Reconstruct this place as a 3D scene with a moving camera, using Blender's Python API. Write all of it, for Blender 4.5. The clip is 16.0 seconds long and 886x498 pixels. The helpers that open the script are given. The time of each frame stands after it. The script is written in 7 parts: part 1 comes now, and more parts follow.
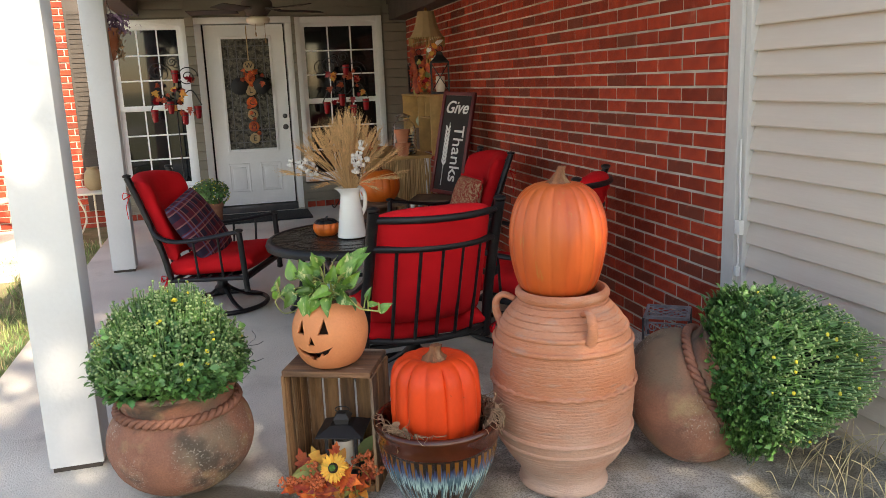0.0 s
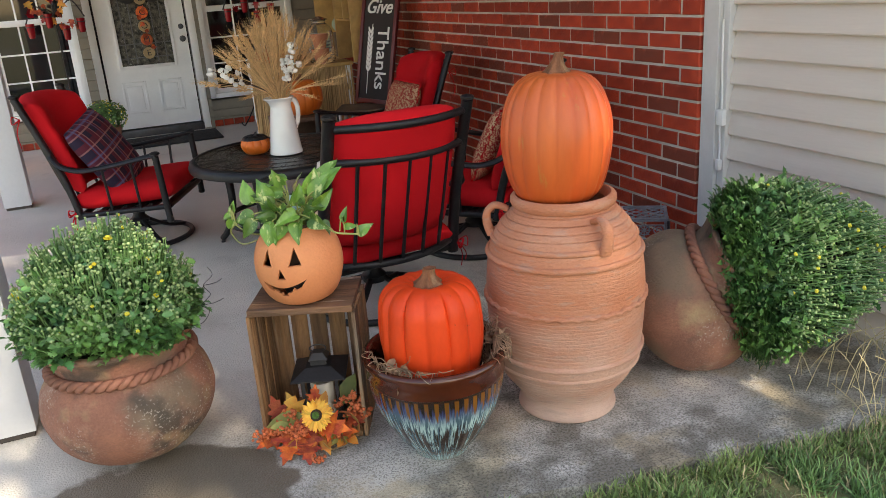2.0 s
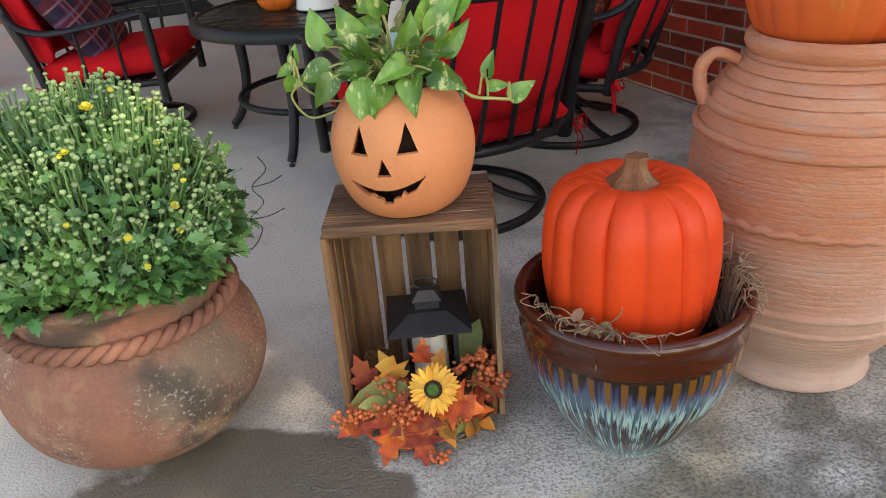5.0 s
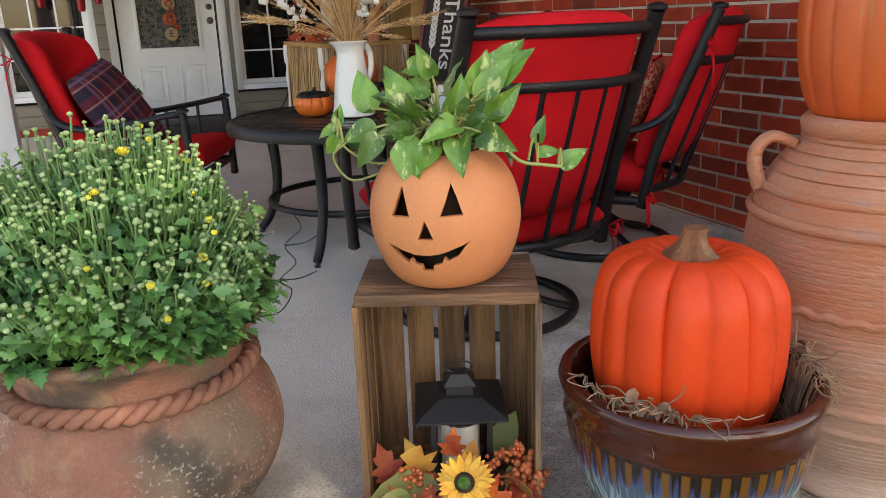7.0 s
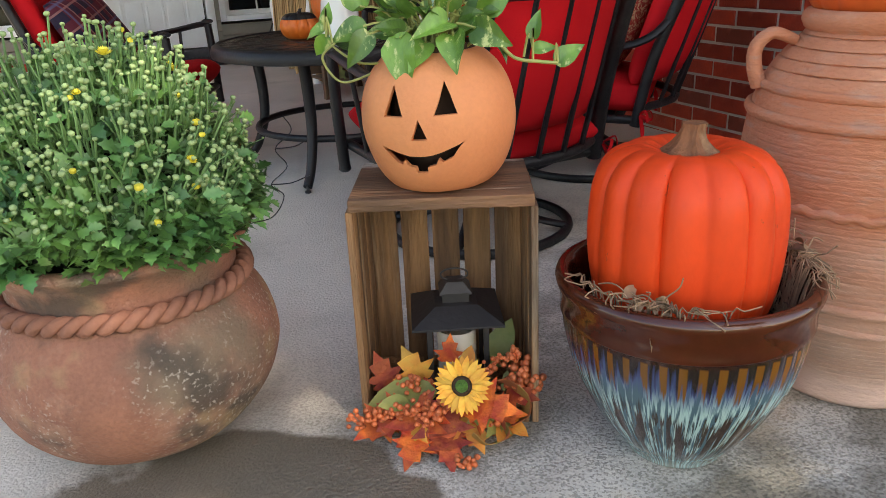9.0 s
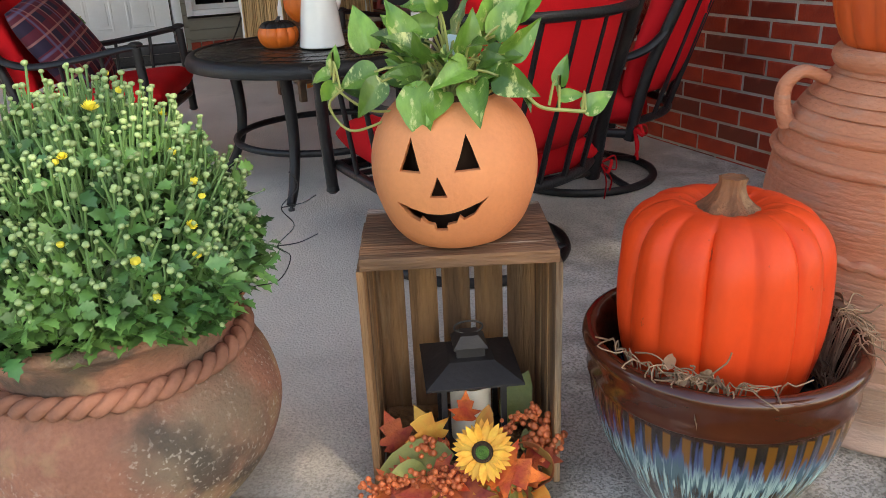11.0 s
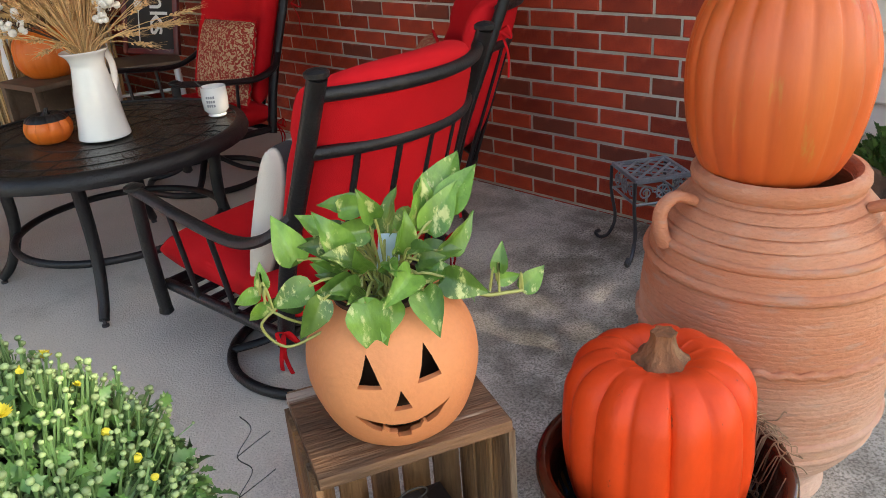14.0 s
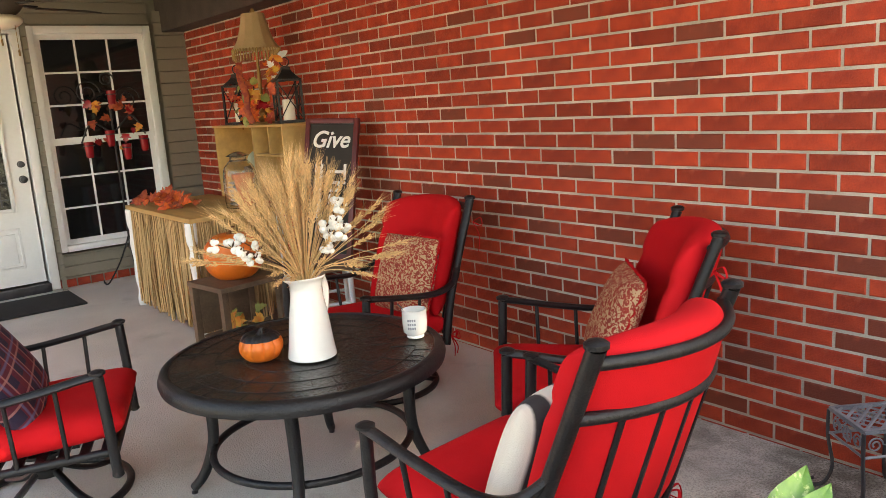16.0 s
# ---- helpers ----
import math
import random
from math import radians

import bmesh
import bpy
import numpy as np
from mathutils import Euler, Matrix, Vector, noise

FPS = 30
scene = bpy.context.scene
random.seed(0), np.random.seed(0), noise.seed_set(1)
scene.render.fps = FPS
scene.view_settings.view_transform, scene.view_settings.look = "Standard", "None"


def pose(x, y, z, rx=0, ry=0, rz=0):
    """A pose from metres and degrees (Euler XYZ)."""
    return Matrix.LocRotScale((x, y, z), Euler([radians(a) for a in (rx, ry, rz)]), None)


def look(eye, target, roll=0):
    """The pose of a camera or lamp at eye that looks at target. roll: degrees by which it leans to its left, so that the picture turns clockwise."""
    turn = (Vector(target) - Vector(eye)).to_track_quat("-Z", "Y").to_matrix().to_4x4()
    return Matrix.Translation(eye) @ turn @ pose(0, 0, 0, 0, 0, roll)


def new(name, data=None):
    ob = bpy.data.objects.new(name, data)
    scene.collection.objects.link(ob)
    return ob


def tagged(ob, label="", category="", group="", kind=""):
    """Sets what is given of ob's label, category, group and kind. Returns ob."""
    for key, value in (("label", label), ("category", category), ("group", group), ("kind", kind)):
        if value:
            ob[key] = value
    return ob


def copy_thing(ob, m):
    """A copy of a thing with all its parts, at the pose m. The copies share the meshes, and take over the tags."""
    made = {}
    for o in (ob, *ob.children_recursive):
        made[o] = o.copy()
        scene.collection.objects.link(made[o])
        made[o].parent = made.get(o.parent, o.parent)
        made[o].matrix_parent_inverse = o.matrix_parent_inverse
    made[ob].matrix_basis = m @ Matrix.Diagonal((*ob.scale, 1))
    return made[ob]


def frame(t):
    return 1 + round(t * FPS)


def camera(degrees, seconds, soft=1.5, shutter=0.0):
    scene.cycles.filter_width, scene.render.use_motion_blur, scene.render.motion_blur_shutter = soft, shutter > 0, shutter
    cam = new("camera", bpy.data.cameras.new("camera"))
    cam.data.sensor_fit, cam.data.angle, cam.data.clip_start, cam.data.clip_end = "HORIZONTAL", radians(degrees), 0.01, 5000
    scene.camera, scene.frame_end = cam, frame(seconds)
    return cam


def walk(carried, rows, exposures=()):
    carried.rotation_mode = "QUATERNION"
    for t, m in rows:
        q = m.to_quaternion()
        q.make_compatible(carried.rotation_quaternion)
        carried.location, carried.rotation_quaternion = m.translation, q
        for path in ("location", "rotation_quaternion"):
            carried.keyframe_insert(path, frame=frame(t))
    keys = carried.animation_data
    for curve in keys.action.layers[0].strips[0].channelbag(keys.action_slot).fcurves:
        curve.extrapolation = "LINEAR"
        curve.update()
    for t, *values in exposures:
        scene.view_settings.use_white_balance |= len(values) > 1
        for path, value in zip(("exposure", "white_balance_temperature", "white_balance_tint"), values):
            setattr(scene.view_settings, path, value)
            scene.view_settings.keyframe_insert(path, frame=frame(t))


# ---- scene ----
cam = camera(58.9, 16.0, soft=0.3)
PATH = [
    (0, (-2.131, -9.383, 1.42), (-1.627, -7.493, 0.999), -2.3),
    (0.5, (-2.174, -9.337, 1.405), (-1.553, -7.492, 0.947), -2.5),
    (1, (-2.262, -9.264, 1.403), (-1.526, -7.477, 0.89), -3.8),
    (1.5, (-2.293, -9.139, 1.367), (-1.571, -7.37, 0.778), -4.8),
    (2, (-2.275, -8.97, 1.34), (-1.571, -7.213, 0.696), -4.2),
    (2.5, (-2.31, -8.829, 1.3), (-1.604, -7.098, 0.588), -3.4),
    (3, (-2.381, -8.645, 1.28), (-1.596, -6.965, 0.53), -4.4),
    (3.5, (-2.407, -8.464, 1.222), (-1.597, -6.813, 0.435), -4.0),
    (4, (-2.339, -8.251, 1.155), (-1.598, -6.61, 0.283), -3.4),
    (4.5, (-2.313, -8.08, 1.094), (-1.639, -6.442, 0.164), -4.8),
    (7, (-2.35, -7.97, 0.902), (-1.64, -6.187, 0.339), -2.0),
    (7.5, (-2.343, -7.98, 0.871), (-1.602, -6.217, 0.285), -3.1),
    (8, (-2.343, -7.985, 0.851), (-1.62, -6.232, 0.216), -3.3),
    (8.5, (-2.35, -7.977, 0.836), (-1.642, -6.235, 0.154), -2.9),
    (11, (-2.379, -7.817, 0.918), (-1.602, -6.132, 0.172), -2.6),
    (11.5, (-2.367, -7.709, 1.031), (-1.488, -6.08, 0.273), -4.7),
    (12, (-2.284, -7.556, 1.049), (-1.321, -5.982, 0.278), -4.3),
    (12.5, (-2.274, -7.469, 1.02), (-1.261, -5.929, 0.245), -3.8),
    (13, (-2.328, -7.453, 1.029), (-1.249, -5.973, 0.227), -4.6),
    (13.5, (-2.404, -7.485, 1.088), (-1.2, -6.122, 0.256), -4.7),
    (14, (-2.512, -7.532, 1.223), (-1.245, -6.224, 0.396), -4.3),
    (14.5, (-2.574, -7.536, 1.33), (-1.36, -6.127, 0.596), -4.4),
    (15, (-2.623, -7.516, 1.376), (-1.456, -5.997, 0.8), -3.0),
    (15.5, (-2.672, -7.386, 1.425), (-1.51, -5.815, 0.996), -3.8),
    (16, (-2.714, -7.25, 1.417), (-1.519, -5.693, 1.031), -3.9),
]
walk(cam, [(t, look(eye, target, roll)) for t, eye, target, roll in PATH], exposures=[(0, 1.39, 7700, 10), (4, 1.54, 7750, 10), (8, 1.57, 7750, 10), (12.5, 1.68, 7850, 10), (14.5, 1.88, 8050, 10), (16, 2.44, 8650, 10)])

# ---- light ----
SUN_AZ, SUN_EL = radians(168), radians(42)   # from the front, a little to the right
world = bpy.data.worlds.new("sky")
scene.world = world
world.use_nodes = True
wn = world.node_tree
sky = wn.nodes.new("ShaderNodeTexSky")
sky.sky_type, sky.sun_disc = "NISHITA", False
sky.sun_elevation, sky.sun_rotation = SUN_EL, SUN_AZ
wn.links.new(sky.outputs[0], wn.nodes["Background"].inputs[0])
wn.nodes["Background"].inputs[1].default_value = 0.15
sun = new("sun", bpy.data.lights.new("sun", "SUN"))
sun.data.energy, sun.data.angle, sun.data.color = 5.0, radians(0.6), (1, 0.93, 0.82)
toward = Vector((math.sin(SUN_AZ) * math.cos(SUN_EL), math.cos(SUN_AZ) * math.cos(SUN_EL), math.sin(SUN_EL)))
sun.matrix_world = look(toward * 40, (0, 0, 0))


# ---- materials ----
def mat(name, col, rough=0.6, metal=0.0, var=0.25, scale=6.0, grain=60.0, bump=0.15, col2=None, stretch=(1, 1, 1), rnd=0.0, spec=0.5, coat=0.0, blotch=None, alt=None):
    """Base colour with variation at two scales, a fine relief and an optional second colour in stains."""
    m = bpy.data.materials.new(name)
    m.use_nodes = True
    t = m.node_tree
    L, N = t.links.new, t.nodes.new
    b = t.nodes["Principled BSDF"]
    b.inputs["Roughness"].default_value, b.inputs["Metallic"].default_value = rough, metal
    b.inputs["Specular IOR Level"].default_value, b.inputs["Coat Weight"].default_value = spec, coat
    co = N("ShaderNodeTexCoord")
    mp = N("ShaderNodeMapping")
    mp.inputs["Scale"].default_value = stretch
    L(co.outputs["Object"], mp.inputs[0])
    n1, n2 = N("ShaderNodeTexNoise"), N("ShaderNodeTexNoise")
    n1.inputs["Scale"].default_value, n2.inputs["Scale"].default_value = scale, grain
    n1.inputs["Detail"].default_value, n2.inputs["Detail"].default_value = 6, 4
    L(mp.outputs[0], n1.inputs[0])
    L(mp.outputs[0], n2.inputs[0])
    ramp = N("ShaderNodeMapRange")
    ramp.inputs[1].default_value, ramp.inputs[2].default_value = 0.36, 0.64
    L(n1.outputs[0], ramp.inputs[0])
    mix = N("ShaderNodeMix")
    mix.data_type = "RGBA"
    c2 = col2 or tuple(c * (1 - var) for c in col)
    mix.inputs[6].default_value, mix.inputs[7].default_value = (*col, 1), (*c2, 1)
    L(ramp.outputs[0], mix.inputs[0])
    hs = N("ShaderNodeHueSaturation")
    L(mix.outputs[2], hs.inputs["Color"])
    ma = N("ShaderNodeMath")
    ma.operation = "MULTIPLY_ADD"
    ma.inputs[1].default_value, ma.inputs[2].default_value = var * 1.2, 1 - var * 0.6
    L(n2.outputs[0], ma.inputs[0])
    last = ma.outputs[0]
    if rnd:
        oi = N("ShaderNodeObjectInfo")
        geo = N("ShaderNodeNewGeometry")
        add = N("ShaderNodeMath")
        add.operation = "ADD"
        L(oi.outputs["Random"], add.inputs[0])
        L(geo.outputs["Random Per Island"], add.inputs[1])
        fr = N("ShaderNodeMath")
        fr.operation = "FRACT"
        L(add.outputs[0], fr.inputs[0])
        m2 = N("ShaderNodeMath")
        m2.operation = "MULTIPLY_ADD"
        m2.inputs[1].default_value, m2.inputs[2].default_value = rnd * 2, 1 - rnd
        L(fr.outputs[0], m2.inputs[0])
        m3 = N("ShaderNodeMath")
        m3.operation = "MULTIPLY"
        L(last, m3.inputs[0])
        L(m2.outputs[0], m3.inputs[1])
        last = m3.outputs[0]
    L(last, hs.inputs["Value"])
    out = hs.outputs[0]
    if alt:      # some pieces take another colour: (colour, share, strength)
        lt, sc, xa = N("ShaderNodeMath"), N("ShaderNodeMath"), N("ShaderNodeMix")
        lt.operation, sc.operation, xa.data_type = "LESS_THAN", "MULTIPLY", "RGBA"
        lt.inputs[1].default_value, sc.inputs[1].default_value = alt[1], alt[2]
        L(fr.outputs[0], lt.inputs[0])
        L(lt.outputs[0], sc.inputs[0])
        L(sc.outputs[0], xa.inputs[0])
        L(out, xa.inputs[6])
        xa.inputs[7].default_value = (*alt[0], 1)
        out = xa.outputs[2]
    if blotch:   # a second kind of stain: (colour, scale, from, to)
        bc, bs, lo, hi = blotch
        n3, r3, x3 = N("ShaderNodeTexNoise"), N("ShaderNodeMapRange"), N("ShaderNodeMix")
        x3.data_type = "RGBA"
        n3.inputs["Scale"].default_value, n3.inputs["Detail"].default_value, n3.inputs["Roughness"].default_value = bs, 8, 0.65
        r3.inputs[1].default_value, r3.inputs[2].default_value = lo, hi
        L(mp.outputs[0], n3.inputs[0])
        L(n3.outputs[0], r3.inputs[0])
        L(r3.outputs[0], x3.inputs[0])
        L(out, x3.inputs[6])
        x3.inputs[7].default_value = (*bc, 1)
        out = x3.outputs[2]
    L(out, b.inputs["Base Color"])
    if bump:
        bp = N("ShaderNodeBump")
        bp.inputs["Strength"].default_value, bp.inputs["Distance"].default_value = bump, 0.01
        L(n2.outputs[0], bp.inputs["Height"])
        L(bp.outputs[0], b.inputs["Normal"])
    return m


def node(m, kind):
    return m.node_tree.nodes.new(kind)


BRICK = mat("brick", (0.43, 0.050, 0.019), 0.6, var=0.45, scale=11, grain=190, bump=0.55, col2=(0.29, 0.031, 0.014), rnd=0.38, spec=0.35, blotch=((0.50, 0.115, 0.065), 7, 0.58, 0.74), alt=((0.19, 0.052, 0.030), 0.10, 0.6))
MORTAR = mat("mortar", (0.62, 0.545, 0.45), 0.95, var=0.35, scale=4, grain=200, bump=0.5)
SIDING = mat("vinyl_siding", (0.69, 0.595, 0.515), 0.55, var=0.06, scale=2, grain=40, bump=0.05, stretch=(1, 0.3, 4), blotch=((0.60, 0.515, 0.445), 1.6, 0.55, 0.8))
OLDSIDE = mat("porch_siding", (0.23, 0.205, 0.16), 0.6, var=0.1, scale=2, grain=50, bump=0.08)
TRIM = mat("grey_white_trim", (0.62, 0.60, 0.57), 0.5, var=0.08, scale=5, grain=60, bump=0.04)
WHITE = mat("white_paint", (0.80, 0.80, 0.79), 0.45, var=0.06, scale=4, grain=50, bump=0.06)
POSTW = mat("worn_white_paint", (0.68, 0.69, 0.70), 0.5, var=0.06, scale=3, grain=60, bump=0.12, blotch=((0.16, 0.15, 0.14), 9, 0.70, 0.74))
CEIL = mat("ceiling_paint", (0.38, 0.345, 0.28), 0.7, var=0.08, scale=3, grain=50, bump=0.05)
BEAM = mat("dark_beam", (0.07, 0.055, 0.045), 0.7, var=0.3, scale=5, grain=60)
UNLIT = mat("unlit_black", (0.012, 0.012, 0.014), 0.6, var=0.3, bump=0)
TERRA = mat("terracotta", (0.48, 0.170, 0.080), 0.85, var=0.24, scale=4, grain=85, bump=0.4, col2=(0.52, 0.235, 0.14), stretch=(0.8, 0.8, 2.4), blotch=((0.60, 0.40, 0.30), 3.2, 0.53, 0.76))
ROPE = mat("rope_clay", (0.30, 0.13, 0.085), 0.9, var=0.35, scale=8, grain=80, bump=0.4)
JACK = mat("smooth_terracotta", (0.70, 0.268, 0.108), 0.7, var=0.14, scale=6, grain=120, bump=0.18, col2=(0.62, 0.218, 0.088), blotch=((0.44, 0.19, 0.10), 9, 0.67, 0.71))
JACKIN = mat("pot_inside", (0.05, 0.025, 0.015), 0.9, var=0.3)
PUMP = mat("orange_pumpkin", (0.74, 0.060, 0.010), 0.48, var=0.14, scale=5, grain=70, bump=0.12, col2=(0.60, 0.045, 0.011), stretch=(1, 1, 0.6), spec=0.3, blotch=((0.15, 0.03, 0.015), 26, 0.665, 0.70))
BIGPUMP = mat("deep_orange_pumpkin", (0.74, 0.165, 0.018), 0.45, var=0.12, scale=5, grain=70, bump=0.1, col2=(0.64, 0.125, 0.014))
PUMP2 = mat("pale_orange_pumpkin", (0.60, 0.125, 0.026), 0.42, var=0.16, scale=4, grain=60, bump=0.12, col2=(0.53, 0.078, 0.018), stretch=(1, 1, 0.14), blotch=((0.46, 0.23, 0.05), 14, 0.60, 0.70))
STEM = mat("pumpkin_stem", (0.27, 0.10, 0.038), 0.75, var=0.5, scale=24, grain=140, bump=0.6, stretch=(1, 1, 0.2), blotch=((0.36, 0.22, 0.11), 16, 0.55, 0.75))
BLACK = mat("black_metal", (0.011, 0.011, 0.013), 0.45, metal=0.0, var=0.35, scale=8, grain=150, bump=0.25, spec=0.4, blotch=((0.030, 0.027, 0.026), 7, 0.55, 0.75))
TABLETOP = mat("table_cast_top", (0.024, 0.022, 0.021), 0.27, metal=0.2, var=0.4, scale=14, grain=70, bump=0.5)
RED = mat("red_fabric", (0.60, 0.010, 0.016), 0.85, var=0.14, scale=4, grain=420, bump=0.25, col2=(0.49, 0.008, 0.013), spec=0.15)
CRATE = mat("crate_wood", (0.38, 0.200, 0.088), 0.8, var=0.7, scale=20, grain=120, bump=1.0, col2=(0.13, 0.070, 0.036), stretch=(1, 1, 0.08), rnd=0.22, blotch=((0.36, 0.28, 0.20), 9, 0.57, 0.68))
CRATET = mat("weathered_crate_top", (0.24, 0.120, 0.060), 0.75, var=0.7, scale=16, grain=110, bump=1.0, col2=(0.075, 0.042, 0.024), stretch=(0.10, 1, 1), rnd=0.1, blotch=((0.46, 0.38, 0.30), 14, 0.54, 0.62))
PINE = mat("pine_wood", (0.56, 0.34, 0.12), 0.65, var=0.25, scale=8, grain=40, bump=0.2, stretch=(1, 0.15, 1), rnd=0.1)
BROWNW = mat("brown_wood", (0.16, 0.10, 0.06), 0.6, var=0.4, scale=8, grain=60, bump=0.3, stretch=(1, 0.2, 1), rnd=0.1)
RAFFIA = mat("raffia", (0.58, 0.38, 0.18), 0.9, var=0.3, scale=12, grain=90, bump=0.5, stretch=(1, 1, 0.08), rnd=0.3)
ENAMEL = mat("white_enamel", (0.80, 0.80, 0.77), 0.18, var=0.05, scale=4, grain=30, bump=0.02, coat=0.3, blotch=((0.10, 0.08, 0.06), 16, 0.74, 0.77))
WHEAT = mat("dried_wheat", (0.76, 0.49, 0.235), 0.8, var=0.2, scale=20, grain=100, bump=0.2, rnd=0.25)
COTTON = mat("cotton", (0.82, 0.80, 0.76), 0.95, var=0.08, scale=30, grain=200, bump=0.5)
HUSK = mat("cotton_husk", (0.10, 0.055, 0.035), 0.9, var=0.3)
MUMLEAF = mat("mum_leaf", (0.130, 0.270, 0.066), 0.42, var=0.3, scale=9, grain=100, bump=0.1, col2=(0.040, 0.125, 0.036), rnd=0.45)
MUMSTEM = mat("mum_stem", (0.145, 0.27, 0.095), 0.6, var=0.2, bump=0, rnd=0.2)
BUD = mat("mum_bud", (0.29, 0.40, 0.17), 0.6, var=0.15, scale=90, grain=300, bump=0.2, rnd=0.25)
YELLOW = mat("yellow_petal", (0.80, 0.68, 0.07), 0.6, var=0.15, scale=60, bump=0.05, rnd=0.15)
SUNPETAL = mat("sunflower_petal", (0.80, 0.45, 0.05), 0.6, var=0.2, scale=60, grain=200, bump=0.1, rnd=0.2, col2=(0.75, 0.32, 0.03))
POTHOS = mat("pothos_leaf", (0.150, 0.290, 0.045), 0.30, var=0.3, scale=26, grain=160, bump=0.16, col2=(0.062, 0.150, 0.024), rnd=0.45, stretch=(1, 1, 0.5), blotch=((0.46, 0.50, 0.19), 46, 0.565, 0.64))
VINE = mat("vine", (0.34, 0.36, 0.11), 0.5, var=0.2, bump=0)
# core of the mums, coloured as the shade deep between their leaves
GAPCORE = mat("dark_gap_core", (0.014, 0.020, 0.008), 0.95, var=0.5, scale=40, grain=150, bump=1.0)
SOIL = mat("potting_soil", (0.018, 0.012, 0.008), 1.0, var=0.5, scale=30, grain=200, bump=1.0)
STRAW = mat("dry_stalks", (0.32, 0.20, 0.12), 0.9, var=0.35, scale=20, grain=90, bump=0.2, rnd=0.35)
GLAZEB = mat("brown_glaze", (0.052, 0.011, 0.006), 0.14, var=0.3, scale=12, grain=50, bump=0.06, coat=0.2, col2=(0.075, 0.016, 0.007))
LANT = mat("lantern_metal", (0.026, 0.024, 0.026), 0.55, metal=0.1, var=0.4, scale=9, grain=90, bump=0.1, blotch=((0.075, 0.062, 0.058), 6, 0.55, 0.75))
CANDLE = mat("cream_candle", (0.75, 0.68, 0.55), 0.5, var=0.05, bump=0.02)
LEAFO = mat("orange_leaf", (0.66, 0.145, 0.018), 0.65, var=0.35, scale=38, grain=120, bump=0.3, col2=(0.42, 0.035, 0.012), rnd=0.35)
LEAFR = mat("rust_leaf", (0.26, 0.020, 0.014), 0.65, var=0.35, scale=38, grain=120, bump=0.3, col2=(0.46, 0.09, 0.02), rnd=0.3)
LEAFY = mat("gold_leaf", (0.60, 0.33, 0.05), 0.7, var=0.3, scale=25, grain=100, bump=0.2, col2=(0.55, 0.16, 0.02), rnd=0.3)
LEAFG = mat("olive_leaf", (0.14, 0.17, 0.035), 0.55, var=0.3, scale=15, grain=80, bump=0.2, col2=(0.26, 0.24, 0.06), rnd=0.2)
BERRY = mat("coral_berries", (0.62, 0.15, 0.05), 0.45, var=0.2, scale=60, bump=0.1, rnd=0.25)
BROWN = mat("dark_brown", (0.05, 0.025, 0.012), 0.8, var=0.4, scale=60, grain=200, bump=0.6)
SEEDG = mat("green_seeds", (0.09, 0.22, 0.03), 0.8, var=0.4, scale=90, grain=300, bump=0.8)
MAROON = mat("maroon_frame", (0.12, 0.012, 0.012), 0.4, var=0.25, scale=8, grain=60, bump=0.1)
SLATE = mat("chalkboard", (0.025, 0.021, 0.019), 0.8, var=0.3, scale=5, grain=80, bump=0.1)
CHALK = mat("white_lettering", (0.78, 0.77, 0.73), 0.8, var=0.08, bump=0)
STEEL = mat("dark_steel", (0.10, 0.10, 0.11), 0.4, metal=0.8, var=0.3)
SILVER = mat("galvanised_metal", (0.30, 0.31, 0.34), 0.5, metal=0.3, var=0.35, scale=12, grain=90, bump=0.2)
SHADE = mat("lamp_shade", (0.42, 0.30, 0.16), 0.8, var=0.15, scale=8, grain=120, bump=0.2)
BRASS = mat("antique_brass", (0.30, 0.18, 0.07), 0.4, metal=0.8, var=0.3, scale=15)
REDGLASS = mat("red_glass", (0.28, 0.008, 0.015), 0.15, var=0.2, bump=0)
RUBBER = mat("door_mat", (0.025, 0.025, 0.026), 0.95, var=0.35, scale=30, grain=200, bump=0.6)
GREENP = mat("pale_green_gourd", (0.34, 0.42, 0.30), 0.6, var=0.2, scale=10)
CREAMF = mat("cream_fleece", (0.72, 0.66, 0.57), 0.95, var=0.15, scale=20, grain=260, bump=0.7)
MAUVE = mat("dried_purple_flowers", (0.26, 0.17, 0.30), 0.9, var=0.3, scale=30, rnd=0.3)
CORDW = mat("white_plastic", (0.78, 0.77, 0.74), 0.4, var=0.05, bump=0)
CLEAR = bpy.data.materials.new("clear_glass")
CLEAR.use_nodes = True
_b = CLEAR.node_tree.nodes["Principled BSDF"]
_b.inputs["Transmission Weight"].default_value, _b.inputs["Roughness"].default_value, _b.inputs["Base Color"].default_value = 1, 0.02, (0.96, 0.98, 0.97, 1)
PANE = mat("window_glass", (0.008, 0.010, 0.012), 0.05, var=0.2, scale=1, bump=0, spec=0.5)
# The pale blotches are glints of the bevelled glass, painted into its colour.
LEADED = mat("leaded_glass", (0.16, 0.15, 0.12), 0.10, metal=0.3, var=0.5, scale=30, grain=110, bump=1.0, col2=(0.02, 0.02, 0.018), blotch=((0.42, 0.42, 0.38), 55, 0.60, 0.68))


def rgb(m, *cols):
    """A colour node with a value for each of the given colours."""
    out = []
    for c in cols:
        n = node(m, "ShaderNodeRGB")
        n.outputs[0].default_value = (*c, 1)
        out.append(n.outputs[0])
    return out


def math_node(m, op, a, b=0.0, clamp=False):
    n = node(m, "ShaderNodeMath")
    n.operation, n.use_clamp = op, clamp
    for i, v in enumerate((a, b)):
        if isinstance(v, (int, float)):
            n.inputs[i].default_value = v
        else:
            m.node_tree.links.new(v, n.inputs[i])
    return n.outputs[0]


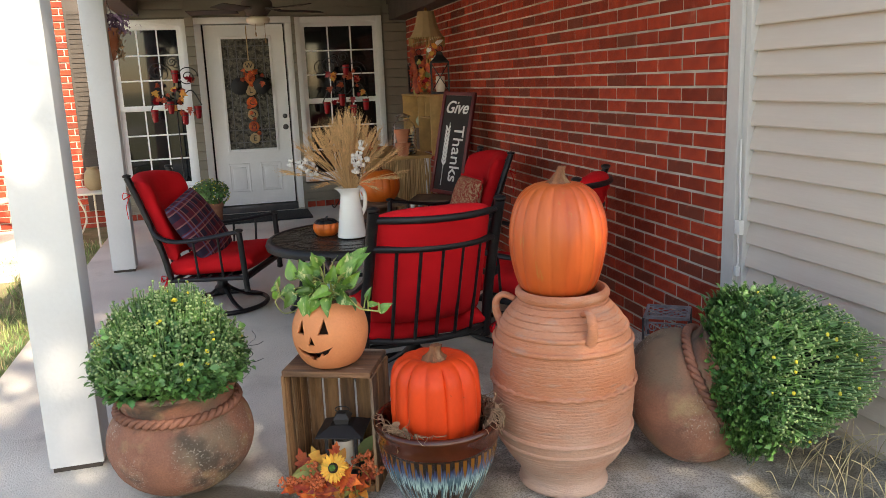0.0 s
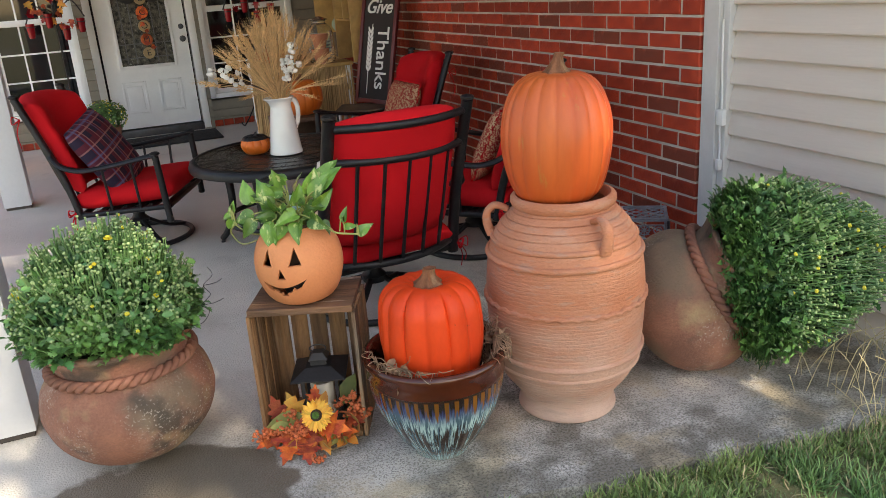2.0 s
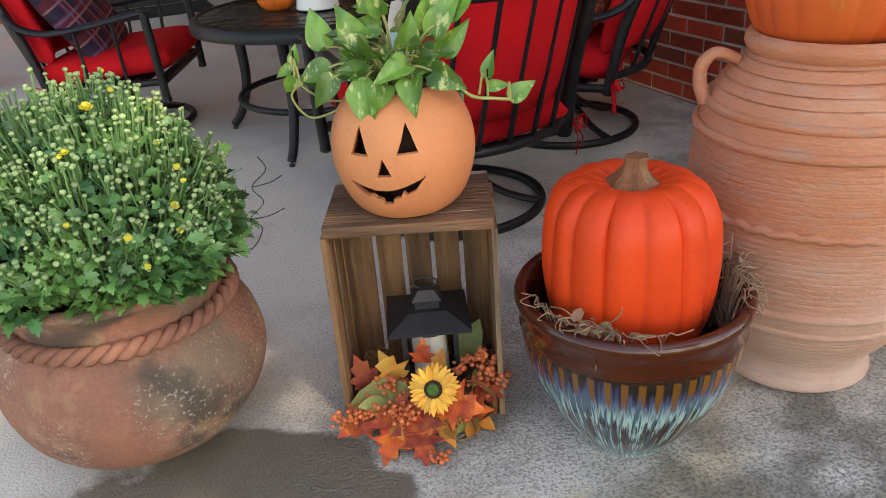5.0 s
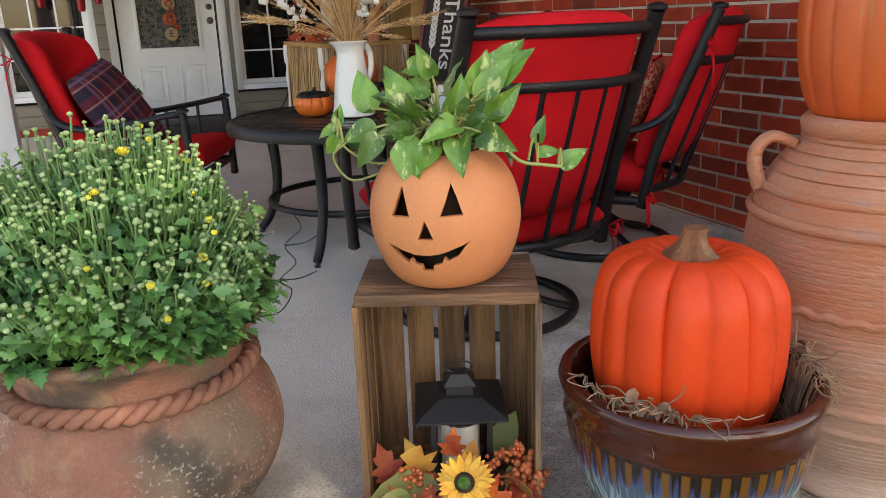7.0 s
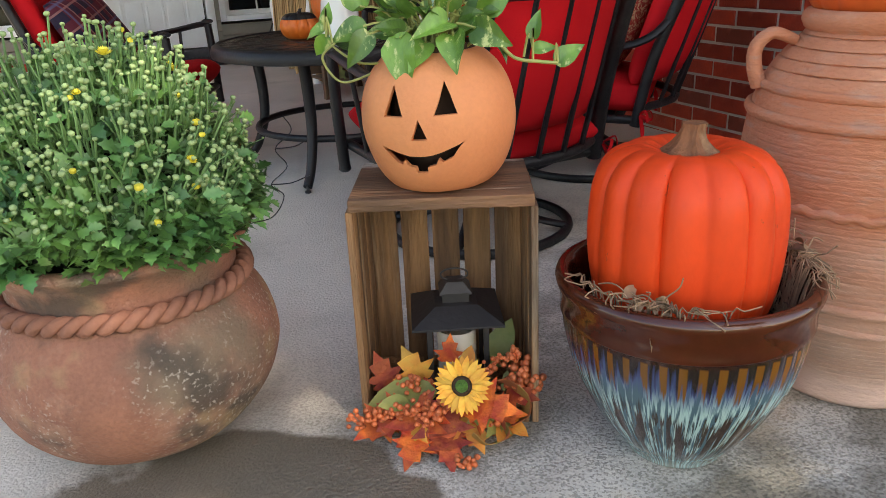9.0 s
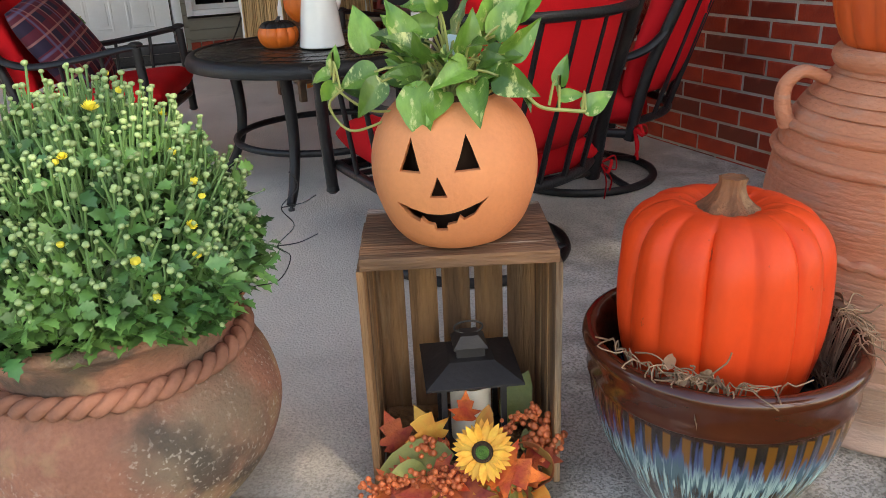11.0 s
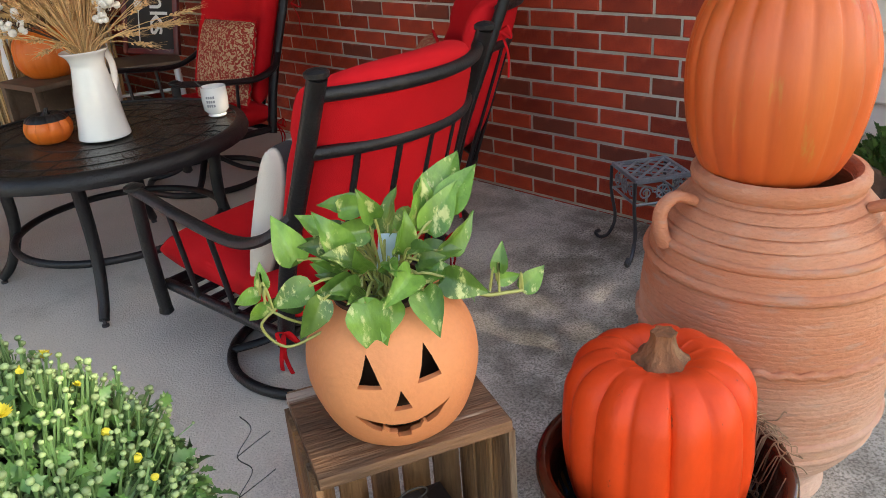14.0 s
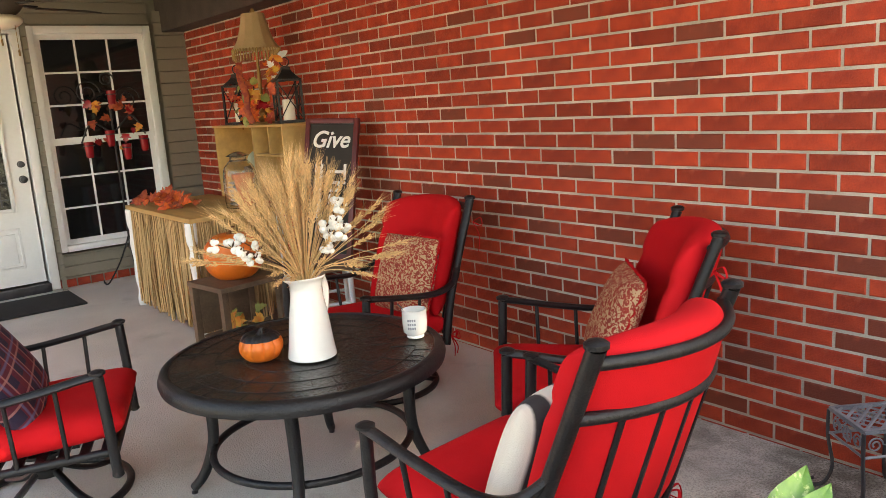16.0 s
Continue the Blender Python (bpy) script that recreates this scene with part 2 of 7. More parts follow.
def mix_node(m, f, a, b):
    n = node(m, "ShaderNodeMix")
    n.data_type = "RGBA"
    for i, v in ((0, f), (6, a), (7, b)):
        m.node_tree.links.new(v, n.inputs[i])
    return n.outputs[2]


def coords(m):
    s = node(m, "ShaderNodeSeparateXYZ")
    c = node(m, "ShaderNodeTexCoord")
    m.node_tree.links.new(c.outputs["Object"], s.inputs[0])
    return c.outputs["Object"], s.outputs[0], s.outputs[1], s.outputs[2]


def noise_of(m, vec, scale, detail=4, stretch=None):
    n = node(m, "ShaderNodeTexNoise")
    n.inputs["Scale"].default_value, n.inputs["Detail"].default_value = scale, detail
    if stretch:
        mp = node(m, "ShaderNodeMapping")
        mp.inputs["Scale"].default_value = stretch
        m.node_tree.links.new(vec, mp.inputs[0])
        vec = mp.outputs[0]
    m.node_tree.links.new(vec, n.inputs[0])
    return n.outputs[0]


def step(m, v, lo, hi):
    n = node(m, "ShaderNodeMapRange")
    n.inputs[1].default_value, n.inputs[2].default_value = lo, hi
    m.node_tree.links.new(v, n.inputs[0])
    return n.outputs[0]


def cells_of(m, vec, scale):
    """A value from 0 to 1 for each grain of an aggregate."""
    v = node(m, "ShaderNodeTexVoronoi")
    v.inputs["Scale"].default_value = scale
    m.node_tree.links.new(vec, v.inputs["Vector"])
    g = node(m, "ShaderNodeSeparateColor")
    m.node_tree.links.new(v.outputs["Color"], g.inputs[0])
    return g.outputs[0]


def concrete_material():
    """Trowelled slab worn to its aggregate at the open end, with dark mottling, dirt and one wet patch beside the mum pot."""
    m = mat("concrete", (0.67, 0.625, 0.56), 0.75, var=0.25, scale=1.8, grain=150, bump=0.6, col2=(0.57, 0.535, 0.48), blotch=((0.42, 0.39, 0.34), 2.6, 0.58, 0.78))
    b = m.node_tree.nodes["Principled BSDF"]
    base = b.inputs["Base Color"].links[0].from_socket
    vec, x, y, z = coords(m)
    w = math_node(m, "MULTIPLY", math_node(m, "SUBTRACT", noise_of(m, vec, 6, 7), 0.5), 0.75)
    dx = math_node(m, "DIVIDE", math_node(m, "ADD", x, 2.36), 0.36)
    dy = math_node(m, "DIVIDE", math_node(m, "ADD", y, 6.95), 0.32)
    d = math_node(m, "ADD", math_node(m, "SQRT", math_node(m, "ADD", math_node(m, "MULTIPLY", dx, dx), math_node(m, "MULTIPLY", dy, dy))), w)
    wet = math_node(m, "SUBTRACT", 1.0, step(m, d, 0.97, 1.04))
    dark, mould, stone, pale, dirt, film = rgb(m, (0.125, 0.098, 0.065), (0.060, 0.052, 0.038), (0.15, 0.135, 0.11), (0.74, 0.68, 0.57), (0.58, 0.46, 0.29), (0.150, 0.134, 0.104))
    # how far the surface is worn and stained towards the open end
    front = step(m, math_node(m, "ADD", math_node(m, "MULTIPLY", x, 0.7), math_node(m, "MULTIPLY", y, -1.0)), 4.75, 5.75)
    a, a2 = cells_of(m, vec, 230), cells_of(m, vec, 420)
    worn = math_node(m, "ADD", 0.14, math_node(m, "MULTIPLY", front, 0.76))
    base = mix_node(m, math_node(m, "MULTIPLY", step(m, a, 0.66, 0.70), math_node(m, "MULTIPLY", worn, 0.62)), base, stone)
    base = mix_node(m, math_node(m, "MULTIPLY", math_node(m, "SUBTRACT", 1.0, step(m, a2, 0.16, 0.20)), math_node(m, "MULTIPLY", worn, 0.42)), base, pale)
    sandy = math_node(m, "MULTIPLY", step(m, math_node(m, "MULTIPLY", y, -1.0), 6.7, 7.2), step(m, noise_of(m, vec, 3.4, 8), 0.52, 0.60))
    base = mix_node(m, math_node(m, "MULTIPLY", sandy, 0.75), base, dirt)
    stain = math_node(m, "MULTIPLY", front, step(m, noise_of(m, vec, 2.2, 9), 0.36, 0.52))
    base = mix_node(m, math_node(m, "MULTIPLY", math_node(m, "MULTIPLY", stain, step(m, noise_of(m, vec, 9, 9), 0.32, 0.56)), 0.82), base, film)
    base = mix_node(m, math_node(m, "MULTIPLY", math_node(m, "MULTIPLY", stain, step(m, noise_of(m, vec, 130, 6), 0.48, 0.62)), 0.6), base, mould)
    c2 = mix_node(m, math_node(m, "MULTIPLY", wet, 0.88), base, dark)
    m.node_tree.links.new(c2, b.inputs["Base Color"])
    m.node_tree.links.new(math_node(m, "SUBTRACT", 0.85, math_node(m, "MULTIPLY", wet, 0.40)), b.inputs["Roughness"])
    return m


def glaze_material():
    """Drip glaze: amber tongues under the rim, then violet blue, pale turquoise runs broken by dark brown, stone grey at the foot."""
    m = mat("drip_glaze", (0.3, 0.3, 0.3), 0.16, var=0.1, scale=12, grain=60, bump=0.08, coat=0.5)
    b = m.node_tree.nodes["Principled BSDF"]
    vec, x, y, z = coords(m)
    ang = math_node(m, "ARCTAN2", y, x)
    # runs follow the flutes down to the foot
    cx = node(m, "ShaderNodeCombineXYZ")
    for k, sock in enumerate((math_node(m, "COSINE", ang), math_node(m, "SINE", ang), math_node(m, "MULTIPLY", z, 0.45))):
        m.node_tree.links.new(sock, cx.inputs[k])
    runs = noise_of(m, cx.outputs[0], 15, 2)
    fine = noise_of(m, cx.outputs[0], 30, 2)
    hair = noise_of(m, cx.outputs[0], 62, 1)
    h = math_node(m, "ADD", z, math_node(m, "MULTIPLY", math_node(m, "SUBTRACT", fine, 0.5), 0.12))
    flute = math_node(m, "SINE", math_node(m, "MULTIPLY", ang, 44))
    brown, dark, amber, blue, pale, teal, foot = rgb(m, (0.040, 0.014, 0.010), (0.022, 0.014, 0.014), (0.17, 0.068, 0.012), (0.045, 0.065, 0.17), (0.34, 0.50, 0.49), (0.055, 0.11, 0.14), (0.24, 0.25, 0.21))
    c = mix_node(m, step(m, fine, 0.44, 0.54), teal, pale)
    c = mix_node(m, math_node(m, "MULTIPLY", step(m, hair, 0.54, 0.60), 0.6), c, teal)
    low = math_node(m, "MULTIPLY", step(m, h, 0.03, 0.06), math_node(m, "SUBTRACT", 1.0, step(m, h, 0.150, 0.165)))
    c = mix_node(m, math_node(m, "MULTIPLY", low, step(m, runs, 0.50, 0.54)), c, brown)
    c = mix_node(m, math_node(m, "MULTIPLY", math_node(m, "MULTIPLY", low, step(m, hair, 0.52, 0.56)), 0.75), c, dark)
    c = mix_node(m, step(m, h, 0.178, 0.222), c, blue)
    c = mix_node(m, step(m, h, 0.212, 0.240), c, dark)
    c = mix_node(m, math_node(m, "MULTIPLY", step(m, h, 0.200, 0.222), step(m, flute, 0.05, 0.45)), c, amber)
    c = mix_node(m, step(m, z, 0.256, 0.259), c, brown)
    c = mix_node(m, math_node(m, "MULTIPLY", math_node(m, "SUBTRACT", 1.0, step(m, h, 0.0, 0.03)), 0.8), c, foot)
    m.node_tree.links.new(c, b.inputs["Base Color"])
    return m


def cloth_material(name, base, cols, kind):
    m = mat(name, base, 0.9, var=0.1, scale=8, grain=300, bump=0.3, spec=0.2)
    b = m.node_tree.nodes["Principled BSDF"]
    vec, x, y, z = coords(m)
    out, = rgb(m, base)
    if kind == "plaid":
        for axis, f, ph, c, lo in ((x, 70, 0.0, cols[0], 0.3), (y, 70, 0.0, cols[0], 0.3), (x, 70, 1.6, cols[1], 0.93), (y, 70, 1.6, cols[1], 0.93), (x, 35, 0.6, cols[2], 0.965), (y, 35, 0.6, cols[2], 0.965)):
            cc, = rgb(m, c)
            f1 = step(m, math_node(m, "SINE", math_node(m, "ADD", math_node(m, "MULTIPLY", axis, f), ph)), lo, lo + 0.04)
            out = mix_node(m, math_node(m, "MULTIPLY", f1, 0.6), out, cc)
    elif kind == "bands":
        for axis, lo, hi, c in ((x, -0.185, -0.125, cols[0]), (x, -0.055, 0.02, cols[1]), (x, 0.09, 0.105, cols[0]), (x, 0.145, 0.19, cols[0])):
            cc, = rgb(m, c)
            out = mix_node(m, math_node(m, "MULTIPLY", step(m, axis, lo, lo + 0.01), math_node(m, "SUBTRACT", 1.0, step(m, axis, hi, hi + 0.01))), out, cc)
    else:
        c1, c2 = rgb(m, cols[0], cols[1])
        v = node(m, "ShaderNodeTexWave")
        v.wave_type, v.rings_direction = "RINGS", "SPHERICAL"
        v.inputs["Scale"].default_value, v.inputs["Distortion"].default_value, v.inputs["Detail"].default_value, v.inputs["Detail Scale"].default_value = 9, 14, 3, 5
        m.node_tree.links.new(vec, v.inputs[0])
        out = mix_node(m, step(m, v.outputs["Fac"], 0.42, 0.5), out, c1)
        out = mix_node(m, step(m, noise_of(m, vec, 38, 2), 0.58, 0.62), out, c2)
    m.node_tree.links.new(out, b.inputs["Base Color"])
    return m


def aged_clay():
    """Old clay with pink, ochre and sooty patches, pale lime specks and fine scratches."""
    m = mat("aged_terracotta", (0.34, 0.145, 0.090), 0.88, var=0.45, scale=7, grain=140, bump=0.45, col2=(0.22, 0.10, 0.068), blotch=((0.39, 0.215, 0.15), 5, 0.52, 0.66))
    b = m.node_tree.nodes["Principled BSDF"]
    c = b.inputs["Base Color"].links[0].from_socket
    vec, x, y, z = coords(m)
    off = node(m, "ShaderNodeMapping")
    off.inputs["Location"].default_value = (3.1, 7.7, 1.3)
    m.node_tree.links.new(vec, off.inputs[0])
    v2 = off.outputs[0]
    ochre, soot, moss, lime = rgb(m, (0.42, 0.31, 0.16), (0.060, 0.050, 0.040), (0.15, 0.125, 0.085), (0.62, 0.54, 0.46))
    c = mix_node(m, math_node(m, "MULTIPLY", step(m, noise_of(m, v2, 6, 7), 0.53, 0.64), 0.65), c, ochre)
    c = mix_node(m, math_node(m, "MULTIPLY", step(m, noise_of(m, v2, 3.2, 8), 0.47, 0.60), 0.75), c, moss)
    c = mix_node(m, math_node(m, "MULTIPLY", step(m, noise_of(m, vec, 5.5, 9), 0.55, 0.64), 0.85), c, soot)
    c = mix_node(m, math_node(m, "MULTIPLY", math_node(m, "MULTIPLY", step(m, noise_of(m, v2, 130, 5), 0.57, 0.67), step(m, noise_of(m, vec, 4, 5), 0.44, 0.58)), 0.45), c, lime)
    m.node_tree.links.new(c, b.inputs["Base Color"])
    return m


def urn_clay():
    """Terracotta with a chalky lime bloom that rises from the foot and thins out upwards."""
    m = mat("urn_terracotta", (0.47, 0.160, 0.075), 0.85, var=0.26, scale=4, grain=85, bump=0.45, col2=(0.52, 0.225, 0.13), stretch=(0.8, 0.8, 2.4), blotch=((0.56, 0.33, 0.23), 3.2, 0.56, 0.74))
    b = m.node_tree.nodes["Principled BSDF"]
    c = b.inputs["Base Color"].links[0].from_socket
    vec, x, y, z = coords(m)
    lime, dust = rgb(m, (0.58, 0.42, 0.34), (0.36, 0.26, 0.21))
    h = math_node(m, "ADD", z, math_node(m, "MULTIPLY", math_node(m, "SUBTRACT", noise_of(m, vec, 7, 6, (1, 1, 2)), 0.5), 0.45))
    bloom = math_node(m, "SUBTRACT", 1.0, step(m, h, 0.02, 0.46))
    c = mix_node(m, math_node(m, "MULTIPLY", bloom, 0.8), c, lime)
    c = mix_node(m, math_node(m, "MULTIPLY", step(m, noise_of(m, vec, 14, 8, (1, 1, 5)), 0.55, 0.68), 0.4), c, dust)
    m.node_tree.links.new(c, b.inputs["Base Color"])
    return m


OLDTERRA = aged_clay()
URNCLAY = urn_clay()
TAGBLUE = mat("pale_blue_plastic", (0.50, 0.66, 0.74), 0.4, var=0.05, bump=0)
CONCRETE = concrete_material()
GLAZE = glaze_material()
PLAID = cloth_material("plaid_fabric", (0.030, 0.022, 0.045), ((0.16, 0.02, 0.03), (0.45, 0.20, 0.18), (0.12, 0.16, 0.30)), "plaid")
PAISLEY = cloth_material("paisley_fabric", (0.52, 0.34, 0.20), ((0.33, 0.040, 0.030), (0.28, 0.05, 0.035)), "paisley")
BANDED = cloth_material("banded_fleece", (0.72, 0.66, 0.57), ((0.05, 0.045, 0.045), (0.12, 0.11, 0.105)), "bands")
RIBBON = cloth_material("plaid_ribbon", (0.36, 0.20, 0.06), ((0.30, 0.04, 0.03), (0.08, 0.14, 0.03), (0.55, 0.40, 0.15)), "plaid")


def lawn_material():
    m = mat("lawn_soil", (0.24, 0.205, 0.11), 0.95, var=0.5, scale=4, grain=110, bump=1.0, col2=(0.13, 0.15, 0.055), blotch=((0.33, 0.27, 0.15), 2.2, 0.54, 0.68))
    return m


LAWN = lawn_material()
BLADE = mat("grass_blade", (0.14, 0.27, 0.085), 0.5, var=0.3, scale=1.6, grain=30, bump=0, rnd=0.5, col2=(0.27, 0.33, 0.10))
STRAWB = mat("dry_grass_blade", (0.56, 0.46, 0.25), 0.8, var=0.3, scale=3, grain=30, bump=0, rnd=0.35)
BARK = mat("bark", (0.09, 0.065, 0.045), 0.95, var=0.4, scale=12, grain=60, bump=0.8, stretch=(1, 1, 0.25))
TREELEAF = mat("tree_leaf", (0.06, 0.11, 0.02), 0.5, var=0.3, bump=0, rnd=0.3)


# ---- mesh tools ----
def mesh(name, vf, smooth=40):
    me = bpy.data.meshes.new(name)
    me.from_pydata([tuple(v) for v in vf[0]], [], [tuple(f) for f in vf[1]])
    if smooth:
        me.polygons.foreach_set("use_smooth", [True] * len(me.polygons))
        me.set_sharp_from_angle(angle=radians(smooth))
    me.update()
    return me


def join(*items):
    V, F = [], []
    for v, f in items:
        o = len(V)
        V.extend(v)
        F.extend(tuple(i + o for i in q) for q in f)
    return V, F


def moved(vf, m):
    return [m @ Vector(v) for v in vf[0]], vf[1]


def part(name, vf, material, parent=None, label="", m=None, smooth=52):
    """Links a mesh as ONE object under a thing or under a part."""
    me = vf if isinstance(vf, bpy.types.Mesh) else mesh(name, vf, smooth)
    if not me.materials:
        me.materials.append(material)
    ob = new(name, me)
    if parent is not None:
        ob.parent = parent
    if m is not None:
        ob.matrix_basis = m
    return tagged(ob, label)


def thing(name, m, label, category, group="", kind=""):
    ob = new(name)
    ob.empty_display_size = 0.1
    ob.matrix_basis = m
    return tagged(ob, label, category, group, kind)


def box(x0, x1, y0, y1, z0, z1, bevel=0.0):
    if not bevel:
        V = [(x, y, z) for x in (x0, x1) for y in (y0, y1) for z in (z0, z1)]
        return V, [(0, 1, 3, 2), (4, 6, 7, 5), (0, 4, 5, 1), (2, 3, 7, 6), (0, 2, 6, 4), (1, 5, 7, 3)]
    bm = bmesh.new()
    bmesh.ops.create_cube(bm, size=1)
    for v in bm.verts:
        v.co = Vector(((x0 + x1) / 2 + v.co.x * (x1 - x0), (y0 + y1) / 2 + v.co.y * (y1 - y0), (z0 + z1) / 2 + v.co.z * (z1 - z0)))
    bmesh.ops.bevel(bm, geom=bm.edges[:], offset=bevel, segments=2, profile=0.6, affect="EDGES", clamp_overlap=True)
    bm.verts.index_update()
    out = [v.co.copy() for v in bm.verts], [tuple(v.index for v in f.verts) for f in bm.faces]
    bm.free()
    return out


def lathe(profile, n=48, radius=None, cap=True):
    """Turns (r, z) pairs about z; radius(angle, r, z) may vary the radius."""
    V, F = [], []
    for r, z in profile:
        for i in range(n):
            a = 2 * math.pi * i / n
            q = radius(a, r, z) if radius else r
            V.append((q * math.cos(a), q * math.sin(a), z))
    for k in range(len(profile) - 1):
        for i in range(n):
            j = (i + 1) % n
            F.append((k * n + i, k * n + j, (k + 1) * n + j, (k + 1) * n + i))
    if cap:
        F.append(tuple(range(n - 1, -1, -1)))
        F.append(tuple((len(profile) - 1) * n + i for i in range(n)))
    return V, F


def smooth_path(points, n=6, closed=False):
    """Points along a smooth curve through the given ones."""
    P = [Vector(p) for p in points]
    out = []
    N = len(P)
    for i in range(N if closed else N - 1):
        a, b, c, d = (P[(i + k) % N] if closed else P[min(max(i + k, 0), N - 1)] for k in (-1, 0, 1, 2))
        for k in range(n):
            t = k / n
            out.append(0.5 * (2 * b + (c - a) * t + (2 * a - 5 * b + 4 * c - d) * t * t + (3 * b - a - 3 * c + d) * t ** 3))
    if not closed:
        out.append(P[-1])
    return out


def tube(path, r, n=8, closed=False, flat=1.0):
    """A tube along a path; r is a radius or a list of them."""
    P = [Vector(p) for p in path]
    N = len(P)
    V, F = [], []
    up = Vector((0, 0, 1))
    side = None
    for i, p in enumerate(P):
        t = (P[(i + 1) % N] - P[i - 1]) if closed else (P[min(i + 1, N - 1)] - P[max(i - 1, 0)])
        t.normalize()
        if side is None:
            side = t.cross(up) if abs(t.z) < 0.95 else t.cross(Vector((1, 0, 0)))
        side = (side - t * side.dot(t)).normalized()
        w = t.cross(side)
        q = r[i] if isinstance(r, (list, tuple)) else r
        for k in range(n):
            a = 2 * math.pi * k / n
            V.append(p + side * (q * math.cos(a)) + w * (q * flat * math.sin(a)))
    for i in range(N if closed else N - 1):
        j = (i + 1) % N
        for k in range(n):
            l = (k + 1) % n
            F.append((i * n + k, i * n + l, j * n + l, j * n + k))
    if not closed:
        F.append(tuple(range(n - 1, -1, -1)))
        F.append(tuple((N - 1) * n + k for k in range(n)))
    return V, F


def ring(r, z, t, n=40, k=8, cx=0, cy=0):
    return tube([(cx + r * math.cos(2 * math.pi * i / n), cy + r * math.sin(2 * math.pi * i / n), z) for i in range(n)], t, k, closed=True)


def rod(a, b, r, n=8):
    return tube([a, b], r, n)


def cushion(w, h, t, p=6, n=16, bend=None, q=0.45):
    """A stuffed pad in x and y with its thickness along z. bend(x, y, z) shapes it."""
    V, F = [], []
    for s in (1, -1):
        for i in range(n + 1):
            for j in range(n + 1):
                u, v = math.sin((i / n - 0.5) * math.pi), math.sin((j / n - 0.5) * math.pi)
                f = max(0.0, (1 - abs(u) ** p) * (1 - abs(v) ** p)) ** q
                c = (u * w / 2, v * h / 2, s * t / 2 * f)
                V.append(Vector(bend(*c) if bend else c))
    o = (n + 1) ** 2
    for i in range(n):
        for j in range(n):
            a, b, c, d = i * (n + 1) + j, (i + 1) * (n + 1) + j, (i + 1) * (n + 1) + j + 1, i * (n + 1) + j + 1
            F.append((a, b, c, d))
            F.append((o + a, o + d, o + c, o + b))
    bm = bmesh.new()
    vs = [bm.verts.new(v) for v in V]
    for f in F:
        bm.faces.new([vs[i] for i in f])
    bmesh.ops.remove_doubles(bm, verts=bm.verts[:], dist=0.0004)
    bm.verts.index_update()
    out = [v.co.copy() for v in bm.verts], [tuple(v.index for v in f.verts) for f in bm.faces]
    bm.free()
    return out


def scatter(base, mats):
    """Many copies of one small mesh in a single mesh. mats: a list of matrices."""
    bv = np.array([tuple(v) for v in base[0]])
    bh = np.c_[bv, np.ones(len(bv))]
    M = np.array([[list(r) for r in m] for m in mats])
    V = np.einsum("nij,kj->nki", M, bh)[:, :, :3].reshape(-1, 3)
    F = [tuple(i + o * len(bv) for i in f) for o in range(len(mats)) for f in base[1]]
    return V.tolist(), F


def aim(p, d, s=1.0, spin=0.0):
    """A pose at p whose z looks along d."""
    q = Vector(d).to_track_quat("Z", "Y").to_matrix().to_4x4()
    return Matrix.Translation(p) @ q @ Matrix.Rotation(spin, 4, "Z") @ Matrix.Scale(s, 4)


def leaf(outline, length=1.0, cup=0.15, droop=0.2):
    """A flat leaf along +y from its half outline (width, way along), folded on its midrib and drooping."""
    V, F = [], []
    for w, y in outline:
        z = -droop * y * y
        V += [(-w * length, y * length, (z + cup * w) * length), (0, y * length, z * length), (w * length, y * length, (z + cup * w) * length)]
    for k in range(len(outline) - 1):
        a = k * 3
        F += [(a, a + 1, a + 4, a + 3), (a + 1, a + 2, a + 5, a + 4)]
    return V, F


def broad_leaf(outline, length, cup, droop, wave):
    """A heart-shaped blade with a curved cross-section, a sunk midrib and a slightly wavy margin."""
    V, F = [], []
    for k, (w, y) in enumerate(outline):
        for u in (-1, -0.62, -0.2, 0, 0.2, 0.62, 1):
            z = -droop * y * y + cup * w * (abs(u) ** 1.6) * 0.55 - (0.0 if u else 0.012) + wave * abs(u) * math.sin(k * 1.9 + (1.3 if u > 0 else 0))
            V.append((u * w * length, (y - 0.06 * (1 - abs(u)) * (w > 0.2 and y < 0.1)) * length, z * length))
    for k in range(len(outline) - 1):
        for q in range(6):
            a = k * 7 + q
            F.append((a, a + 1, a + 8, a + 7))
    return V, F


HEART = ((0.0, 0.02), (0.22, -0.05), (0.33, 0.06), (0.385, 0.18), (0.39, 0.30), (0.355, 0.44), (0.29, 0.58), (0.21, 0.71), (0.125, 0.83), (0.05, 0.93), (0.0, 1.0))
OVAL = ((0.0, 0.0), (0.16, 0.12), (0.27, 0.35), (0.27, 0.55), (0.17, 0.8), (0.0, 1.0))
LOBED = ((0.03, 0.0), (0.16, 0.15), (0.34, 0.28), (0.20, 0.36), (0.40, 0.52), (0.22, 0.58), (0.26, 0.78), (0.12, 0.80), (0.0, 1.0))
MAPLE = ((0.03, 0.0), (0.26, 0.02), (0.42, 0.16), (0.30, 0.24), (0.56, 0.46), (0.34, 0.44), (0.22, 0.46), (0.28, 0.72), (0.16, 0.70), (0.0, 1.0))
PETAL = ((0.0, 0.0), (0.13, 0.25), (0.17, 0.55), (0.10, 0.82), (0.0, 1.0))


# ---- setting ----
def structure(name, vf, material, label, category, smooth=0):
    return tagged(part(name, vf, material, smooth=smooth), label, category, kind="structure")


SLAB_X0, SLAB_Y0 = -3.38, -7.34
SOUTH = -7.34


